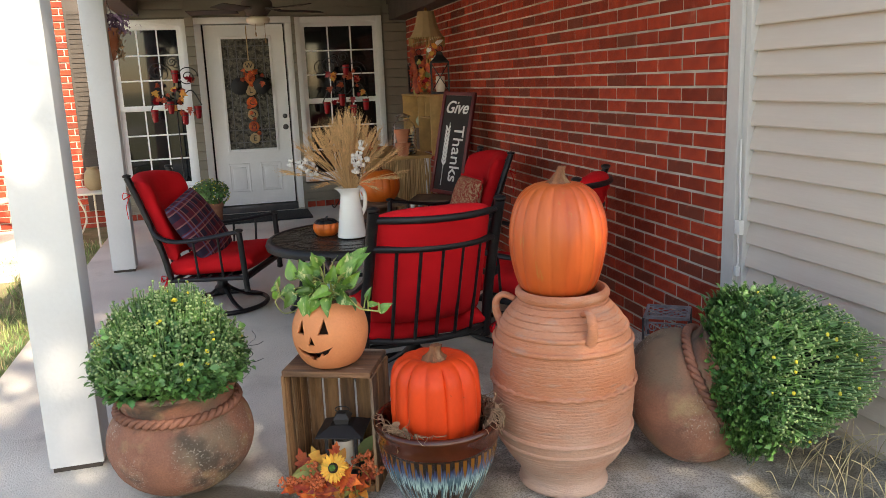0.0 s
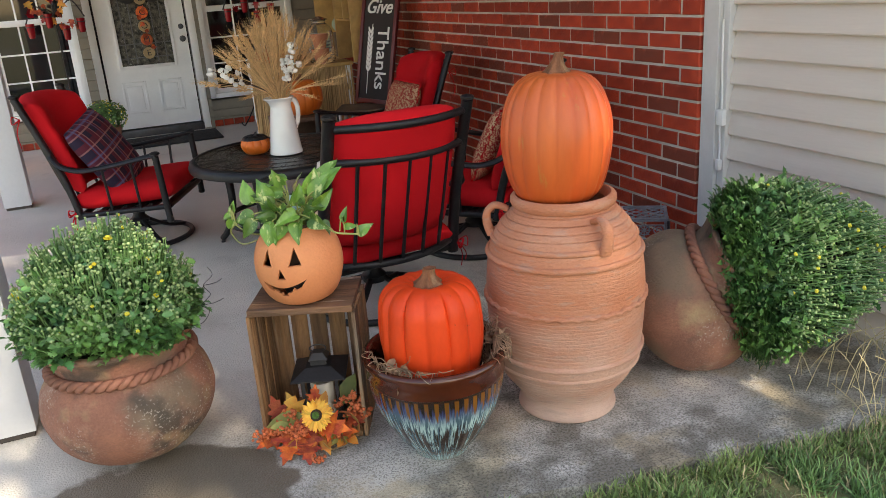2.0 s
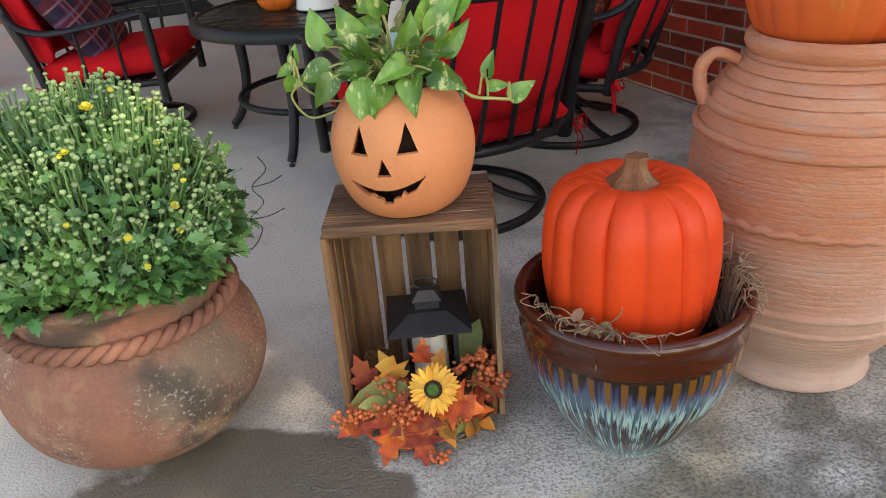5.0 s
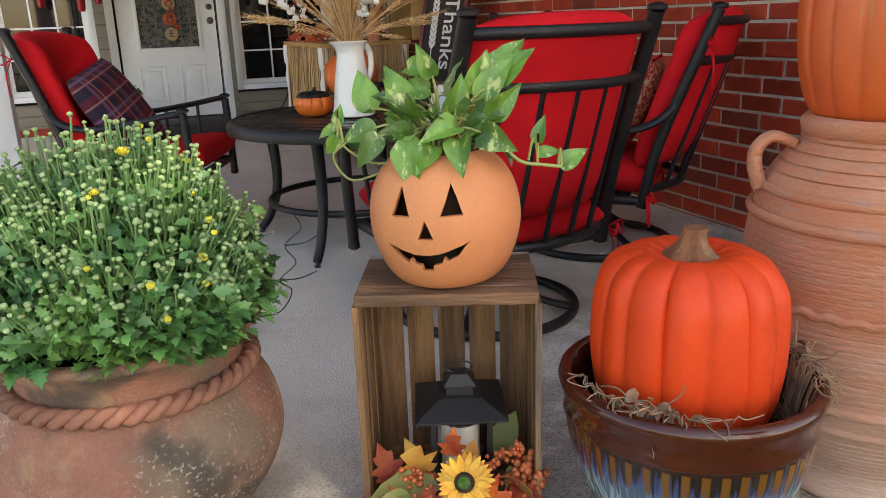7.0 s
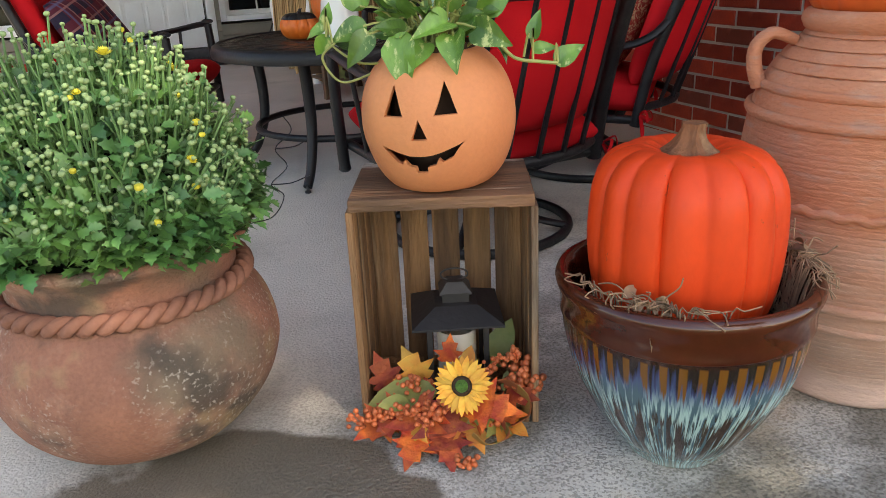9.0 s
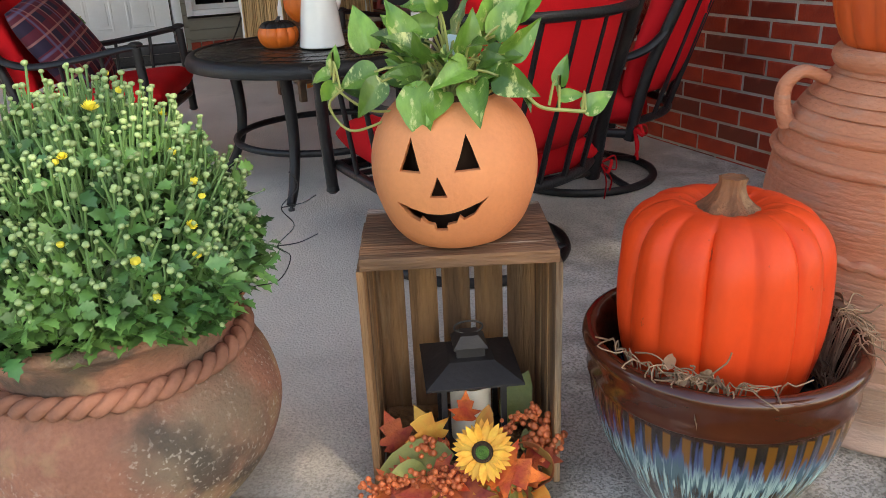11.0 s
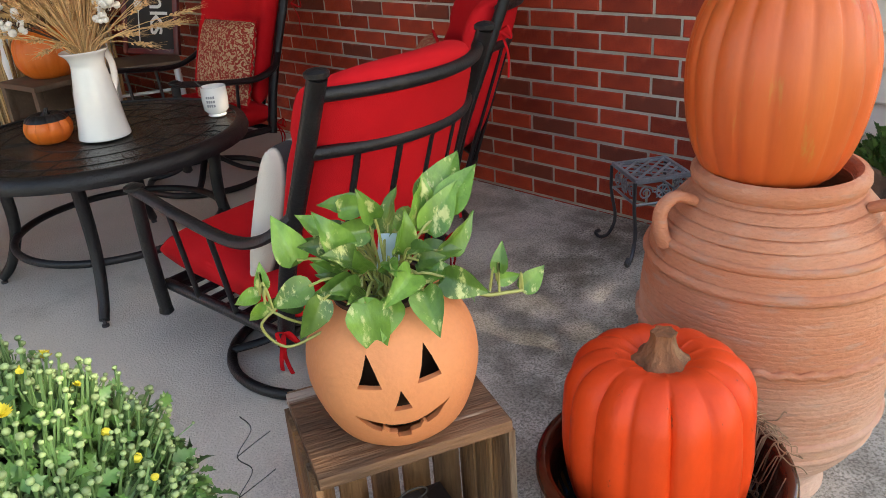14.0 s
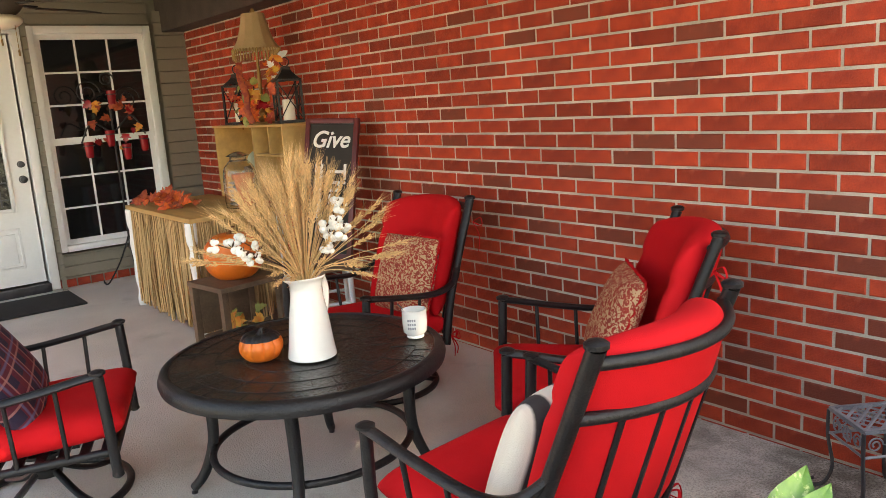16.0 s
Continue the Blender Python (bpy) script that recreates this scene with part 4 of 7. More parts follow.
def mum(m, label, seed, rx, rz, n_stem=900, flowers=9, z0=0.0, skirt=0.12):
    """A chrysanthemum dome: many thin stems with a bud each, leaves all over, a few open flowers."""
    rnd = random.Random(seed)
    ob = thing("chrysanthemum", m, label, "plant", "chrysanthemums in clay pots")
    stems, buds, leaves, opened, half = [], [], [], [], []
    bud = lathe([(0.0015, 0.0), (0.0060, 0.0015), (0.0078, 0.0055), (0.0070, 0.0092), (0.0030, 0.0115)], 8)
    budo = lathe([(0.0015, 0.0), (0.0078, 0.003), (0.0100, 0.008), (0.0090, 0.013), (0.003, 0.015)], 8)
    lf = leaf(LOBED, 0.040, 0.35, 0.35)
    for i in range(n_stem):
        u = rnd.random()
        ct = 1 - u * (1 + skirt)
        a = rnd.uniform(0, 2 * math.pi)
        st = math.sqrt(max(0, 1 - ct * ct))
        bump = 1 + 0.05 * math.sin(3 * a + seed) + 0.05 * math.sin(5 * a + 4 * ct) + rnd.uniform(-0.07, 0.05)
        tip = Vector((rx * st * math.cos(a), rx * st * math.sin(a), z0 + rz * (ct if ct > 0 else ct * 0.45))) * 1.0
        tip = Vector((tip.x * bump, tip.y * bump, z0 + (tip.z - z0) * bump))
        base = Vector((tip.x * 0.82, tip.y * 0.82, z0 + (tip.z - z0) * 0.60 - 0.045))
        mid = (tip + base) / 2 + Vector((rnd.gauss(0, 0.008), rnd.gauss(0, 0.008), 0.012))
        upward = Vector((tip.x * 0.5, tip.y * 0.5, abs(tip.z) + 0.25)).normalized()
        low = ct < 0.13
        if not low or rnd.random() < 0.22:
            stems.append(tube([base, mid, tip], [0.0026, 0.0021, 0.0018], 4))
            s = rnd.uniform(0.45, 0.74)
            (buds if rnd.random() > 0.022 else half).append(aim(tip, upward + Vector((rnd.gauss(0, 0.2), rnd.gauss(0, 0.2), 0)), s))
            for _ in range(2):
                if rnd.random() < 0.14:
                    q = tip + Vector((rnd.gauss(0, 0.013), rnd.gauss(0, 0.013), rnd.uniform(-0.025, 0.0)))
                    stems.append(tube([mid, q], 0.0010, 3))
                    buds.append(aim(q, upward, s * rnd.uniform(0.5, 0.8)))
        for k in range(8 if low else 6):
            q = base.lerp(tip, rnd.uniform(-0.15, 0.74 if not low else 1.0)) + Vector((rnd.gauss(0, 0.012), rnd.gauss(0, 0.012), rnd.gauss(0, 0.012)))
            out = Vector((q.x * 0.6 + rnd.gauss(0, 0.16), q.y * 0.6 + rnd.gauss(0, 0.16), rnd.uniform(-0.05, 0.2) if not low else rnd.uniform(-0.05, 0.15)))
            dirn = out.normalized()
            nrm = Vector((q.x * 4 + rnd.gauss(0, 0.5), q.y * 4 + rnd.gauss(0, 0.5), 0.8)) if not low else Vector((dirn.x, dirn.y, 0.6 + rnd.gauss(0, 0.3)))
            xa = dirn.cross(nrm).normalized()
            za = xa.cross(dirn)
            s = rnd.uniform(0.5, 1.0) * (0.95 if low else 0.88)
            mm = Matrix((xa, dirn, za)).transposed().to_4x4() @ Matrix.Scale(s, 4)
            leaves.append(Matrix.Translation(q) @ mm)
    for i in range(flowers):
        a, ct = rnd.uniform(0, 6.28), rnd.uniform(0.15, 0.95)
        st = math.sqrt(1 - ct * ct)
        p = Vector((rx * st * math.cos(a), rx * st * math.sin(a), z0 + rz * ct)) * 1.0
        opened.append(aim(p, (p.x, p.y, p.z - z0 + 0.15), rnd.choice((0.35, 0.45, 0.5, 0.75)), rnd.uniform(0, 6)))
    pt = leaf(PETAL, 0.020, 0.2, -0.3)
    head = join(*[moved(pt, Matrix.Rotation(k * 0.449 + 0.2 * (k // 14), 4, "Z") @ Matrix.Rotation(radians(15 + 28 * (k // 14)), 4, "X")) for k in range(28)])
    tagged(part("stem_mass", join(*stems), MUMSTEM, ob), kind="stuff")
    tagged(part("foliage", scatter(lf, leaves), MUMLEAF, ob), kind="stuff")
    tagged(part("bud_mass", scatter(bud, buds), BUD, ob, "pale green round buds"), kind="stuff")
    bo = mesh("opening_bud", budo)
    for o in half:
        part("opening_bud", bo, YELLOW, ob, "yellow opening bud", m=o)
    hm = mesh("flower", head)
    for o in opened:
        part("flower", hm, YELLOW, ob, "small yellow open flower", m=o)
    # near-black core that puts the shade between the stems into its colour
    part("gap_core", lathe([(0.12, z0 - 0.10), (rx * 0.62, z0 - 0.02), (rx * 0.68, z0 + rz * 0.25), (rx * 0.5, z0 + rz * 0.55), (0.02, z0 + rz * 0.68)], 24), GAPCORE, ob)
    return ob


rope_pot(pose(-2.392, -6.52, 0), "wide aged terracotta pot with a twisted rope neck, upright")
mum(pose(-2.397, -6.53, 0.445), "dense green chrysanthemum covered in pale buds, in the upright pot", 4, 0.262, 0.288, 1300, 14, skirt=0.0)
AX = Vector((math.cos(0.56) * math.cos(-0.72), math.cos(0.56) * math.sin(-0.72), math.sin(0.56)))
FALL = aim((-0.557, -6.955, 0.240), AX) @ Matrix.Translation((0, 0, -0.19))
rope_pot(FALL, "aged terracotta rope-necked pot lying tipped on its side")
# the heavy growth sags below the pot's axis
SAG = Vector((math.cos(0.22) * math.cos(-0.66), math.cos(0.22) * math.sin(-0.66), math.sin(0.22)))
mum(aim(FALL @ Vector((0, 0, 0.40)) + SAG * 0.035, SAG), "dense green chrysanthemum with white buds spilling from the tipped pot", 9, 0.272, 0.40, 2100, 4, skirt=0.5)


# ---- crate, jack-o'-lantern pot, lantern, floral swag ----
CR = Matrix.Translation((-1.88, -6.795, 0)) @ Matrix.Rotation(math.atan2(-0.13, 0.29), 4, "Z")   # x along the front, y inwards


def crate():
    c = thing("wooden_crate", CR, "weathered slatted wooden crate standing on end, open at the front", "crate")
    W, D, Hh = 0.159, 0.245, 0.45
    part("end_board", box(-W, W, 0.0, D, Hh - 0.022, Hh, 0.003), CRATET, c, "worn board with rubbed pale edges")
    part("end_board", box(-W + 0.012, W - 0.012, 0.004, D - 0.004, 0.0, 0.022, 0.003), CRATE, c)
    for s in (-1, 1):
        for k in range(3):
            y0 = 0.004 + k * 0.080
            part("side_slat", box(s * W - 0.006 - 0.001 * k, s * W + 0.006 + 0.001 * k, y0, y0 + 0.072, 0.0, Hh - 0.023, 0.002), CRATE, c)
    for k in range(5):
        x0 = -W + 0.004 + k * 0.0635
        part("back_slat", box(x0, x0 + 0.054, D, D + 0.011, 0.0, Hh - 0.004, 0.002), CRATE, c)
    return c


crate()


def jack_pot():
    j = thing("jack_o_lantern_pot", pose(-1.838, -6.713, 0.454, 0, -2.3, math.degrees(math.atan2(-0.64, 0.77)) + 3), "round terracotta jack-o'-lantern planter with carved face, on the crate", "planter")
    out = [(0.055, 0.0), (0.085, 0.004), (0.112, 0.035), (0.130, 0.085), (0.1335, 0.125), (0.127, 0.165), (0.110, 0.200), (0.086, 0.225), (0.072, 0.232)]
    P = profile_spline(out, 6)
    inn = [(max(r - 0.011, 0.01), z if z > 0.012 else 0.012) for r, z in reversed(P)]
    def rr(a, r, z):
        return r * (1 + 0.006 * math.cos(8 * a))
    body = part("shell", lathe(P + inn, 96, rr), JACK, j, smooth=50)
    def prism(pts):
        n = len(pts)
        V = [(x, -0.20, z) for x, z in pts] + [(x * 0.75, -0.06, z) for x, z in pts]
        return V, [tuple(range(n - 1, -1, -1)), tuple(range(n, 2 * n))] + [(i, (i + 1) % n, n + (i + 1) % n, n + i) for i in range(n)]
    holes = [((-0.071, 0.140), (-0.029, 0.140), (-0.048, 0.190)), ((0.029, 0.140), (0.073, 0.140), (0.050, 0.192)), ((-0.016, 0.103), (0.015, 0.103), (0.0, 0.136)),
             ((-0.084, 0.092), (-0.058, 0.066), (-0.042, 0.060), (-0.038, 0.068), (-0.029, 0.058), (-0.016, 0.056), (-0.015, 0.046), (0.007, 0.046), (0.008, 0.056), (0.025, 0.059), (0.031, 0.070), (0.038, 0.063), (0.057, 0.070), (0.083, 0.096), (0.052, 0.085), (0.022, 0.077), (0.0, 0.075), (-0.025, 0.076), (-0.054, 0.083))]
    for h in holes:
        cut = new("cutter", mesh("cutter", prism([(x, z) for x, z in h]), 0))
        bm = bmesh.new()
        bm.from_mesh(cut.data)
        bmesh.ops.recalc_face_normals(bm, faces=bm.faces[:])
        bm.to_mesh(cut.data)
        bm.free()
        mod = body.modifiers.new("carve", "BOOLEAN")
        mod.operation, mod.object, mod.solver = "DIFFERENCE", cut, "EXACT"
        cut.parent = j
        bpy.context.view_layer.update()
        done = bpy.data.meshes.new_from_object(body.evaluated_get(bpy.context.evaluated_depsgraph_get()))
        body.modifiers.remove(mod)
        body.data = done
        bpy.data.objects.remove(cut)
    body.data.polygons.foreach_set("use_smooth", [True] * len(body.data.polygons))
    body.data.set_sharp_from_angle(angle=radians(40))
    part("inner_pot", lathe([(0.05, 0.014), (0.085, 0.10), (0.074, 0.225), (0.078, 0.240), (0.071, 0.240), (0.067, 0.22), (0.001, 0.215)], 40), JACKIN, j, "black plastic liner pot")
    return j


jack_pot()


def pothos():
    rnd = random.Random(21)
    p = thing("pothos_plant", pose(-1.842, -6.711, 0.672), "leafy variegated green trailing plant in the jack-o'-lantern pot", "plant")
    def one(tip, s, face, spin=0.0, base=None, droop=0.25, twist=0.0):
        """A stalk and a heart-shaped leaf whose blade begins at tip and points along face."""
        base = base or Vector((rnd.uniform(-0.03, 0.03), rnd.uniform(-0.03, 0.03), -0.01))
        tip, d = Vector(tip), Vector(face).normalized()
        mid = base.lerp(tip, 0.55) + Vector((0, 0, 0.03))
        nrm = Vector((-0.45 + rnd.gauss(0, 0.45), -0.75 + rnd.gauss(0, 0.45), 0.75 + rnd.gauss(0, 0.2)))
        xa = d.cross(nrm).normalized()
        za = xa.cross(d)
        mm = Matrix.Translation(tip) @ Matrix((xa, d, za)).transposed().to_4x4() @ Matrix.Rotation(twist, 4, "Y")
        slim = rnd.uniform(0.72, 0.98)
        st = part("leaf_stalk", tube(smooth_path([base, mid, tip], 4), 0.0022, 5), VINE, p)
        part("leaf_blade", moved(broad_leaf(tuple((w * slim, y) for w, y in HEART), s * 0.82, rnd.uniform(0.3, 1.1), droop + rnd.uniform(0.0, 0.25), rnd.uniform(0.0, 0.035)), mm), POTHOS, p)
    # right is towards (0.86, -0.5), away is (0.5, 0.86)
    R, A = Vector((0.86, -0.5, 0)), Vector((0.5, 0.86, 0))
    def at(r, a, z):
        return R * r + A * a + Vector((0, 0, z))
    one(at(-0.125, 0.0, 0.085), 0.085, at(-0.35, 0, 1))
    one(at(-0.115, -0.03, 0.055), 0.075, at(-1, -0.2, -0.25))
    one(at(-0.10, -0.06, 0.045), 0.075, at(-0.6, -0.5, -0.75))
    one(at(-0.075, 0.03, 0.10), 0.07, at(-0.5, 0.3, 0.6))
    one(at(-0.065, -0.02, 0.09), 0.085, at(-0.2, -0.2, 0.9))
    one(at(-0.045, -0.085, 0.04), 0.105, at(0.05, -0.45, -0.9), droop=0.1)
    one(at(-0.02, 0.03, 0.14), 0.075, at(-1, 0.1, 0.3))
    one(at(-0.02, -0.01, 0.115), 0.08, at(-0.9, -0.2, 0.1))
    one(at(0.01, 0.01, 0.10), 0.085, at(0.15, 0.1, 1))
    one(at(0.02, -0.02, 0.08), 0.075, at(0.35, -0.2, 0.8))
    one(at(0.055, 0.0, 0.105), 0.095, at(0.45, 0.1, 1), twist=0.3)
    one(at(0.07, -0.01, 0.10), 0.10, at(0.55, -0.1, 0.85))
    one(at(0.085, -0.03, 0.075), 0.085, at(0.65, -0.2, 0.5))
    one(at(0.075, -0.07, 0.05), 0.08, at(0.5, -0.4, -0.2))
    one(at(0.04, -0.08, 0.04), 0.085, at(0.05, -0.6, -0.45))
    one(at(0.03, -0.06, 0.06), 0.085, at(-0.3, -0.5, 0.0))
    one(at(-0.005, -0.075, 0.03), 0.07, at(-0.3, -0.7, -0.4))
    one(at(0.10, -0.04, 0.03), 0.055, at(0.6, -0.4, -0.5))
    one(at(-0.05, 0.06, 0.07), 0.07, at(-0.5, 0.7, 0.3))
    one(at(0.05, 0.07, 0.08), 0.07, at(0.4, 0.7, 0.5))
    one(at(-0.13, -0.01, 0.02), 0.06, at(-0.9, -0.2, 0.35))
    one(at(0.085, 0.02, 0.120), 0.115, at(0.5, 0.1, 1), twist=0.6)
    one(at(0.10, 0.0, 0.125), 0.095, at(0.6, 0.0, 0.9), twist=-0.4)
    one(at(-0.01, -0.03, 0.14), 0.07, at(-0.3, -0.4, 0.7))
    one(at(-0.055, 0.0, 0.15), 0.065, at(0.9, -0.2, 0.1))
    for _ in range(34):
        a = rnd.uniform(0, 6.28)
        one(at(0.06 * math.cos(a), 0.055 * math.sin(a), rnd.uniform(0.03, 0.10)), rnd.uniform(0.045, 0.075), at(math.cos(a), math.sin(a), rnd.uniform(0.1, 0.9)))
    # two trailing runners
    run = smooth_path([at(0.03, -0.03, 0.0), at(0.09, -0.05, 0.035), at(0.135, -0.05, 0.0), at(0.175, -0.045, -0.008), at(0.205, -0.04, -0.012)], 6)
    part("runner", tube(run, 0.003, 6), VINE, p)
    one(at(0.165, -0.045, 0.03), 0.055, at(0.15, 0, 1), base=at(0.165, -0.045, -0.006), droop=0.1)
    one(at(0.165, -0.04, 0.012), 0.048, at(1, -0.1, 0.1), base=at(0.15, -0.045, 0.0))
    one(at(0.205, -0.04, -0.010), 0.06, at(0.75, 0, 0.6), base=at(0.20, -0.04, -0.012))
    run2 = smooth_path([at(-0.04, -0.03, 0.0), at(-0.10, -0.03, -0.02), at(-0.16, -0.03, -0.035), at(-0.19, -0.03, 0.005), at(-0.165, -0.03, 0.03)], 6)
    part("runner", tube(run2, 0.0022, 6), VINE, p)
    run3 = smooth_path([at(-0.05, -0.03, 0.0), at(-0.12, -0.03, -0.005), at(-0.17, -0.03, 0.025), at(-0.18, -0.02, 0.05)], 6)
    part("runner", tube(run3, 0.0022, 6), VINE, p)
    one(at(-0.18, -0.03, 0.04), 0.05, at(-0.5, 0, -0.8), base=at(-0.17, -0.03, 0.03))
    one(at(-0.185, -0.02, 0.05), 0.05, at(-0.9, 0.1, -0.1), base=at(-0.17, -0.03, 0.03))
    one(at(-0.18, -0.02, 0.06), 0.042, at(0.1, 0, 1), base=at(-0.18, -0.02, 0.05))
    tag = part("plant_tag", box(-0.017, 0.017, -0.001, 0.001, 0, 0.062), TAGBLUE, p, "pale blue-white plastic plant label", m=Matrix.Translation(at(0.005, 0.0, 0.04)) @ Matrix.Rotation(radians(-28), 4, "Z") @ Matrix.Rotation(0.15, 4, "Y"))
    return p


pothos()


def lantern(m, label, s=1.0, group="", candle=True):
    """Square metal lantern with a hipped roof, a chimney cap and a ring."""
    l = thing("lantern", m, label, "lantern", group)
    b = 0.062 * s
    part("base_plate", box(-b, b, -b, b, 0, 0.014 * s, 0.003), LANT, l)
    for x in (-1, 1):
        for y in (-1, 1):
            part("corner_post", box(x * b * 0.86 - 0.005 * s, x * b * 0.86 + 0.005 * s, y * b * 0.86 - 0.005 * s, y * b * 0.86 + 0.005 * s, 0.014 * s, 0.165 * s), LANT, l, smooth=0)
    e, t = 0.086 * s, 0.040 * s
    z0, z1 = 0.163 * s, 0.192 * s
    V = [(x * e, y * e, z0) for x, y in ((-1, -1), (1, -1), (1, 1), (-1, 1))] + [(x * e, y * e, z0 + 0.004) for x, y in ((-1, -1), (1, -1), (1, 1), (-1, 1))] + [(x * t, y * t, z1) for x, y in ((-1, -1), (1, -1), (1, 1), (-1, 1))]
    part("roof", (V, [(3, 2, 1, 0), (0, 1, 5, 4), (1, 2, 6, 5), (2, 3, 7, 6), (3, 0, 4, 7), (4, 5, 9, 8), (5, 6, 10, 9), (6, 7, 11, 10), (7, 4, 8, 11), (8, 9, 10, 11)]), LANT, l, smooth=0)
    part("chimney", lathe([(0.036 * s, z1 - 0.004), (0.036 * s, z1 + 0.016 * s), (0.043 * s, z1 + 0.017 * s), (0.043 * s, z1 + 0.020 * s), (0.027 * s, z1 + 0.034 * s), (0.022 * s, z1 + 0.038 * s)], 4), LANT, l, m=pose(0, 0, 0, 0, 0, 45), smooth=0)
    part("ring_handle", tube([(0.026 * s * math.cos(a), 0, z1 + 0.048 * s + 0.012 * s * math.sin(a)) for a in [2 * math.pi * i / 24 for i in range(24)]], 0.0018 * s, 6, closed=True), LANT, l)
    if candle:
        part("candle", lathe([(0.001, 0.014), (0.038, 0.014), (0.038, 0.125), (0.036, 0.128), (0.031, 0.126), (0.028, 0.118), (0.001, 0.116)], 32), CANDLE, l, "cream pillar candle with leaf print")
    return l


lantern(CR @ pose(0.015, 0.115, 0.022, 0, 0, 4), "dark metal candle lantern inside the crate")


def swag():
    """Autumn flowers and ribbon lying at the open front of the crate."""
    rnd = random.Random(31)
    s = thing("autumn_floral_swag", CR @ pose(-0.006, 0.018, 0.0), "artificial autumn swag with sunflower, maple leaves, berries and ribbon", "floral swag")
    def lf(kind, material, p, d, size, n=(0, -0.6, 0.8), label="", cup=0.25):
        d = Vector(d).normalized()
        xa = d.cross(Vector(n)).normalized()
        mm = Matrix.Translation(p) @ Matrix((xa, d, xa.cross(d))).transposed().to_4x4()
        part("leaf", moved(leaf(kind, size, cup, 0.25), mm), material, s, label)
    lf(OVAL, LEAFG, (-0.015, -0.02, 0.075), (-1, -0.15, 0.02), 0.135, (0, -0.5, 0.85))
    lf(OVAL, LEAFG, (-0.07, -0.02, 0.03), (-0.8, -0.3, -0.1), 0.10)
    lf(OVAL, LEAFG, (0.085, 0.07, 0.07), (0.35, 0.1, 0.9), 0.105, (-0.3, -1, 0.3))
    lf(MAPLE, LEAFO, (0.045, -0.06, 0.075), (0.6, -0.35, 0.1), 0.095, (0, -0.7, 0.7))
    lf(MAPLE, LEAFY, (0.035, -0.065, 0.05), (0.25, -0.5, -0.25), 0.075, (0.1, -0.7, 0.6))
    lf(MAPLE, LEAFR, (-0.015, -0.06, 0.06), (0.12, -0.55, -0.35), 0.105, (0.1, -0.7, 0.6))
    lf(MAPLE, LEAFO, (-0.045, -0.05, 0.06), (-0.15, -0.6, -0.3), 0.11, (-0.2, -0.7, 0.6))
    lf(MAPLE, LEAFR, (-0.075, -0.035, 0.05), (-0.5, -0.4, -0.2), 0.08)
    lf(MAPLE, LEAFY, (-0.05, 0.02, 0.075), (-0.3, -0.1, 0.8), 0.08, (0.2, -1, 0.2))
    lf(MAPLE, LEAFR, (-0.11, 0.03, 0.06), (-0.3, 0.0, 0.9), 0.075, (0.2, -1, 0.2))
    lf(MAPLE, LEAFO, (0.005, 0.03, 0.11), (0.1, 0.0, 1), 0.055, (0.0, -1, 0.2))
    lf(MAPLE, LEAFO, (-0.10, -0.03, 0.03), (-0.6, -0.5, 0.0), 0.085)
    lf(MAPLE, LEAFR, (0.11, -0.01, 0.06), (0.5, -0.4, 0.2), 0.07)
    lf(MAPLE, LEAFR, (0.0, -0.09, 0.03), (0.1, -0.8, -0.15), 0.08)
    lf(MAPLE, LEAFO, (-0.05, -0.09, 0.03), (-0.25, -0.8, -0.15), 0.075)
    lf(OVAL, LEAFY, (0.03, -0.01, 0.10), (0.3, 0.1, 0.9), 0.06, (0, -1, 0.2))
    for k in range(22):
        a = rnd.uniform(3.3, 6.1)
        lf((MAPLE, OVAL)[k % 3 == 2], (LEAFO, LEAFR, LEAFY, LEAFG)[k % 4], (rnd.uniform(-0.11, 0.11), rnd.uniform(-0.07, 0.02), rnd.uniform(0.02, 0.085)), (math.cos(a), math.sin(a), rnd.uniform(-0.2, 0.4)), rnd.uniform(0.045, 0.075), (rnd.gauss(0, 0.3), -0.6, 0.8))
    # sunflower
    C = Matrix.Translation((0.030, -0.080, 0.122)) @ Vector((-0.05, -0.85, 0.5)).to_track_quat("Z", "Y").to_matrix().to_4x4()
    fl = part("sunflower", moved(lathe([(0.017, -0.006), (0.018, 0.002), (0.014, 0.008), (0.001, 0.009)], 32), C), BROWN, s, "yellow-orange artificial sunflower")
    part("seed_centre", moved(lathe([(0.0115, 0.007), (0.011, 0.011), (0.001, 0.013)], 24), C), SEEDG, fl, "green centre")
    for k in range(34):
        a = k * 2 * math.pi / 17 + (0.18 if k >= 17 else 0)
        part("petal", moved(leaf(PETAL, rnd.uniform(0.031, 0.041), 0.35, rnd.uniform(-0.1, 0.35)), C @ Matrix.Rotation(a, 4, "Z") @ Matrix.Translation((0, 0.015, -0.003 + 0.004 * (k // 17))) @ Matrix.Rotation(radians(rnd.uniform(2, 20)), 4, "X")), SUNPETAL, fl)
    ball = lathe([(0.001, -0.0055), (0.0045, -0.003), (0.0057, 0), (0.0045, 0.003), (0.001, 0.0055)], 7)
    def cluster(p0, p1, n, w, size=1.0):
        ms = []
        for _ in range(n):
            q = Vector(p0).lerp(Vector(p1), rnd.random()) + Vector((rnd.gauss(0, w), rnd.gauss(0, w), rnd.gauss(0, w)))
            q.z = max(q.z, 0.008)
            ms.append(Matrix.Translation(q) @ Matrix.Scale(rnd.uniform(0.7, 1.1) * size, 4))
        part("berry_spray", scatter(ball, ms), BERRY, s, "coral-orange berry spray")
    cluster((-0.17, -0.07, 0.05), (-0.12, -0.06, 0.06), 45, 0.010)
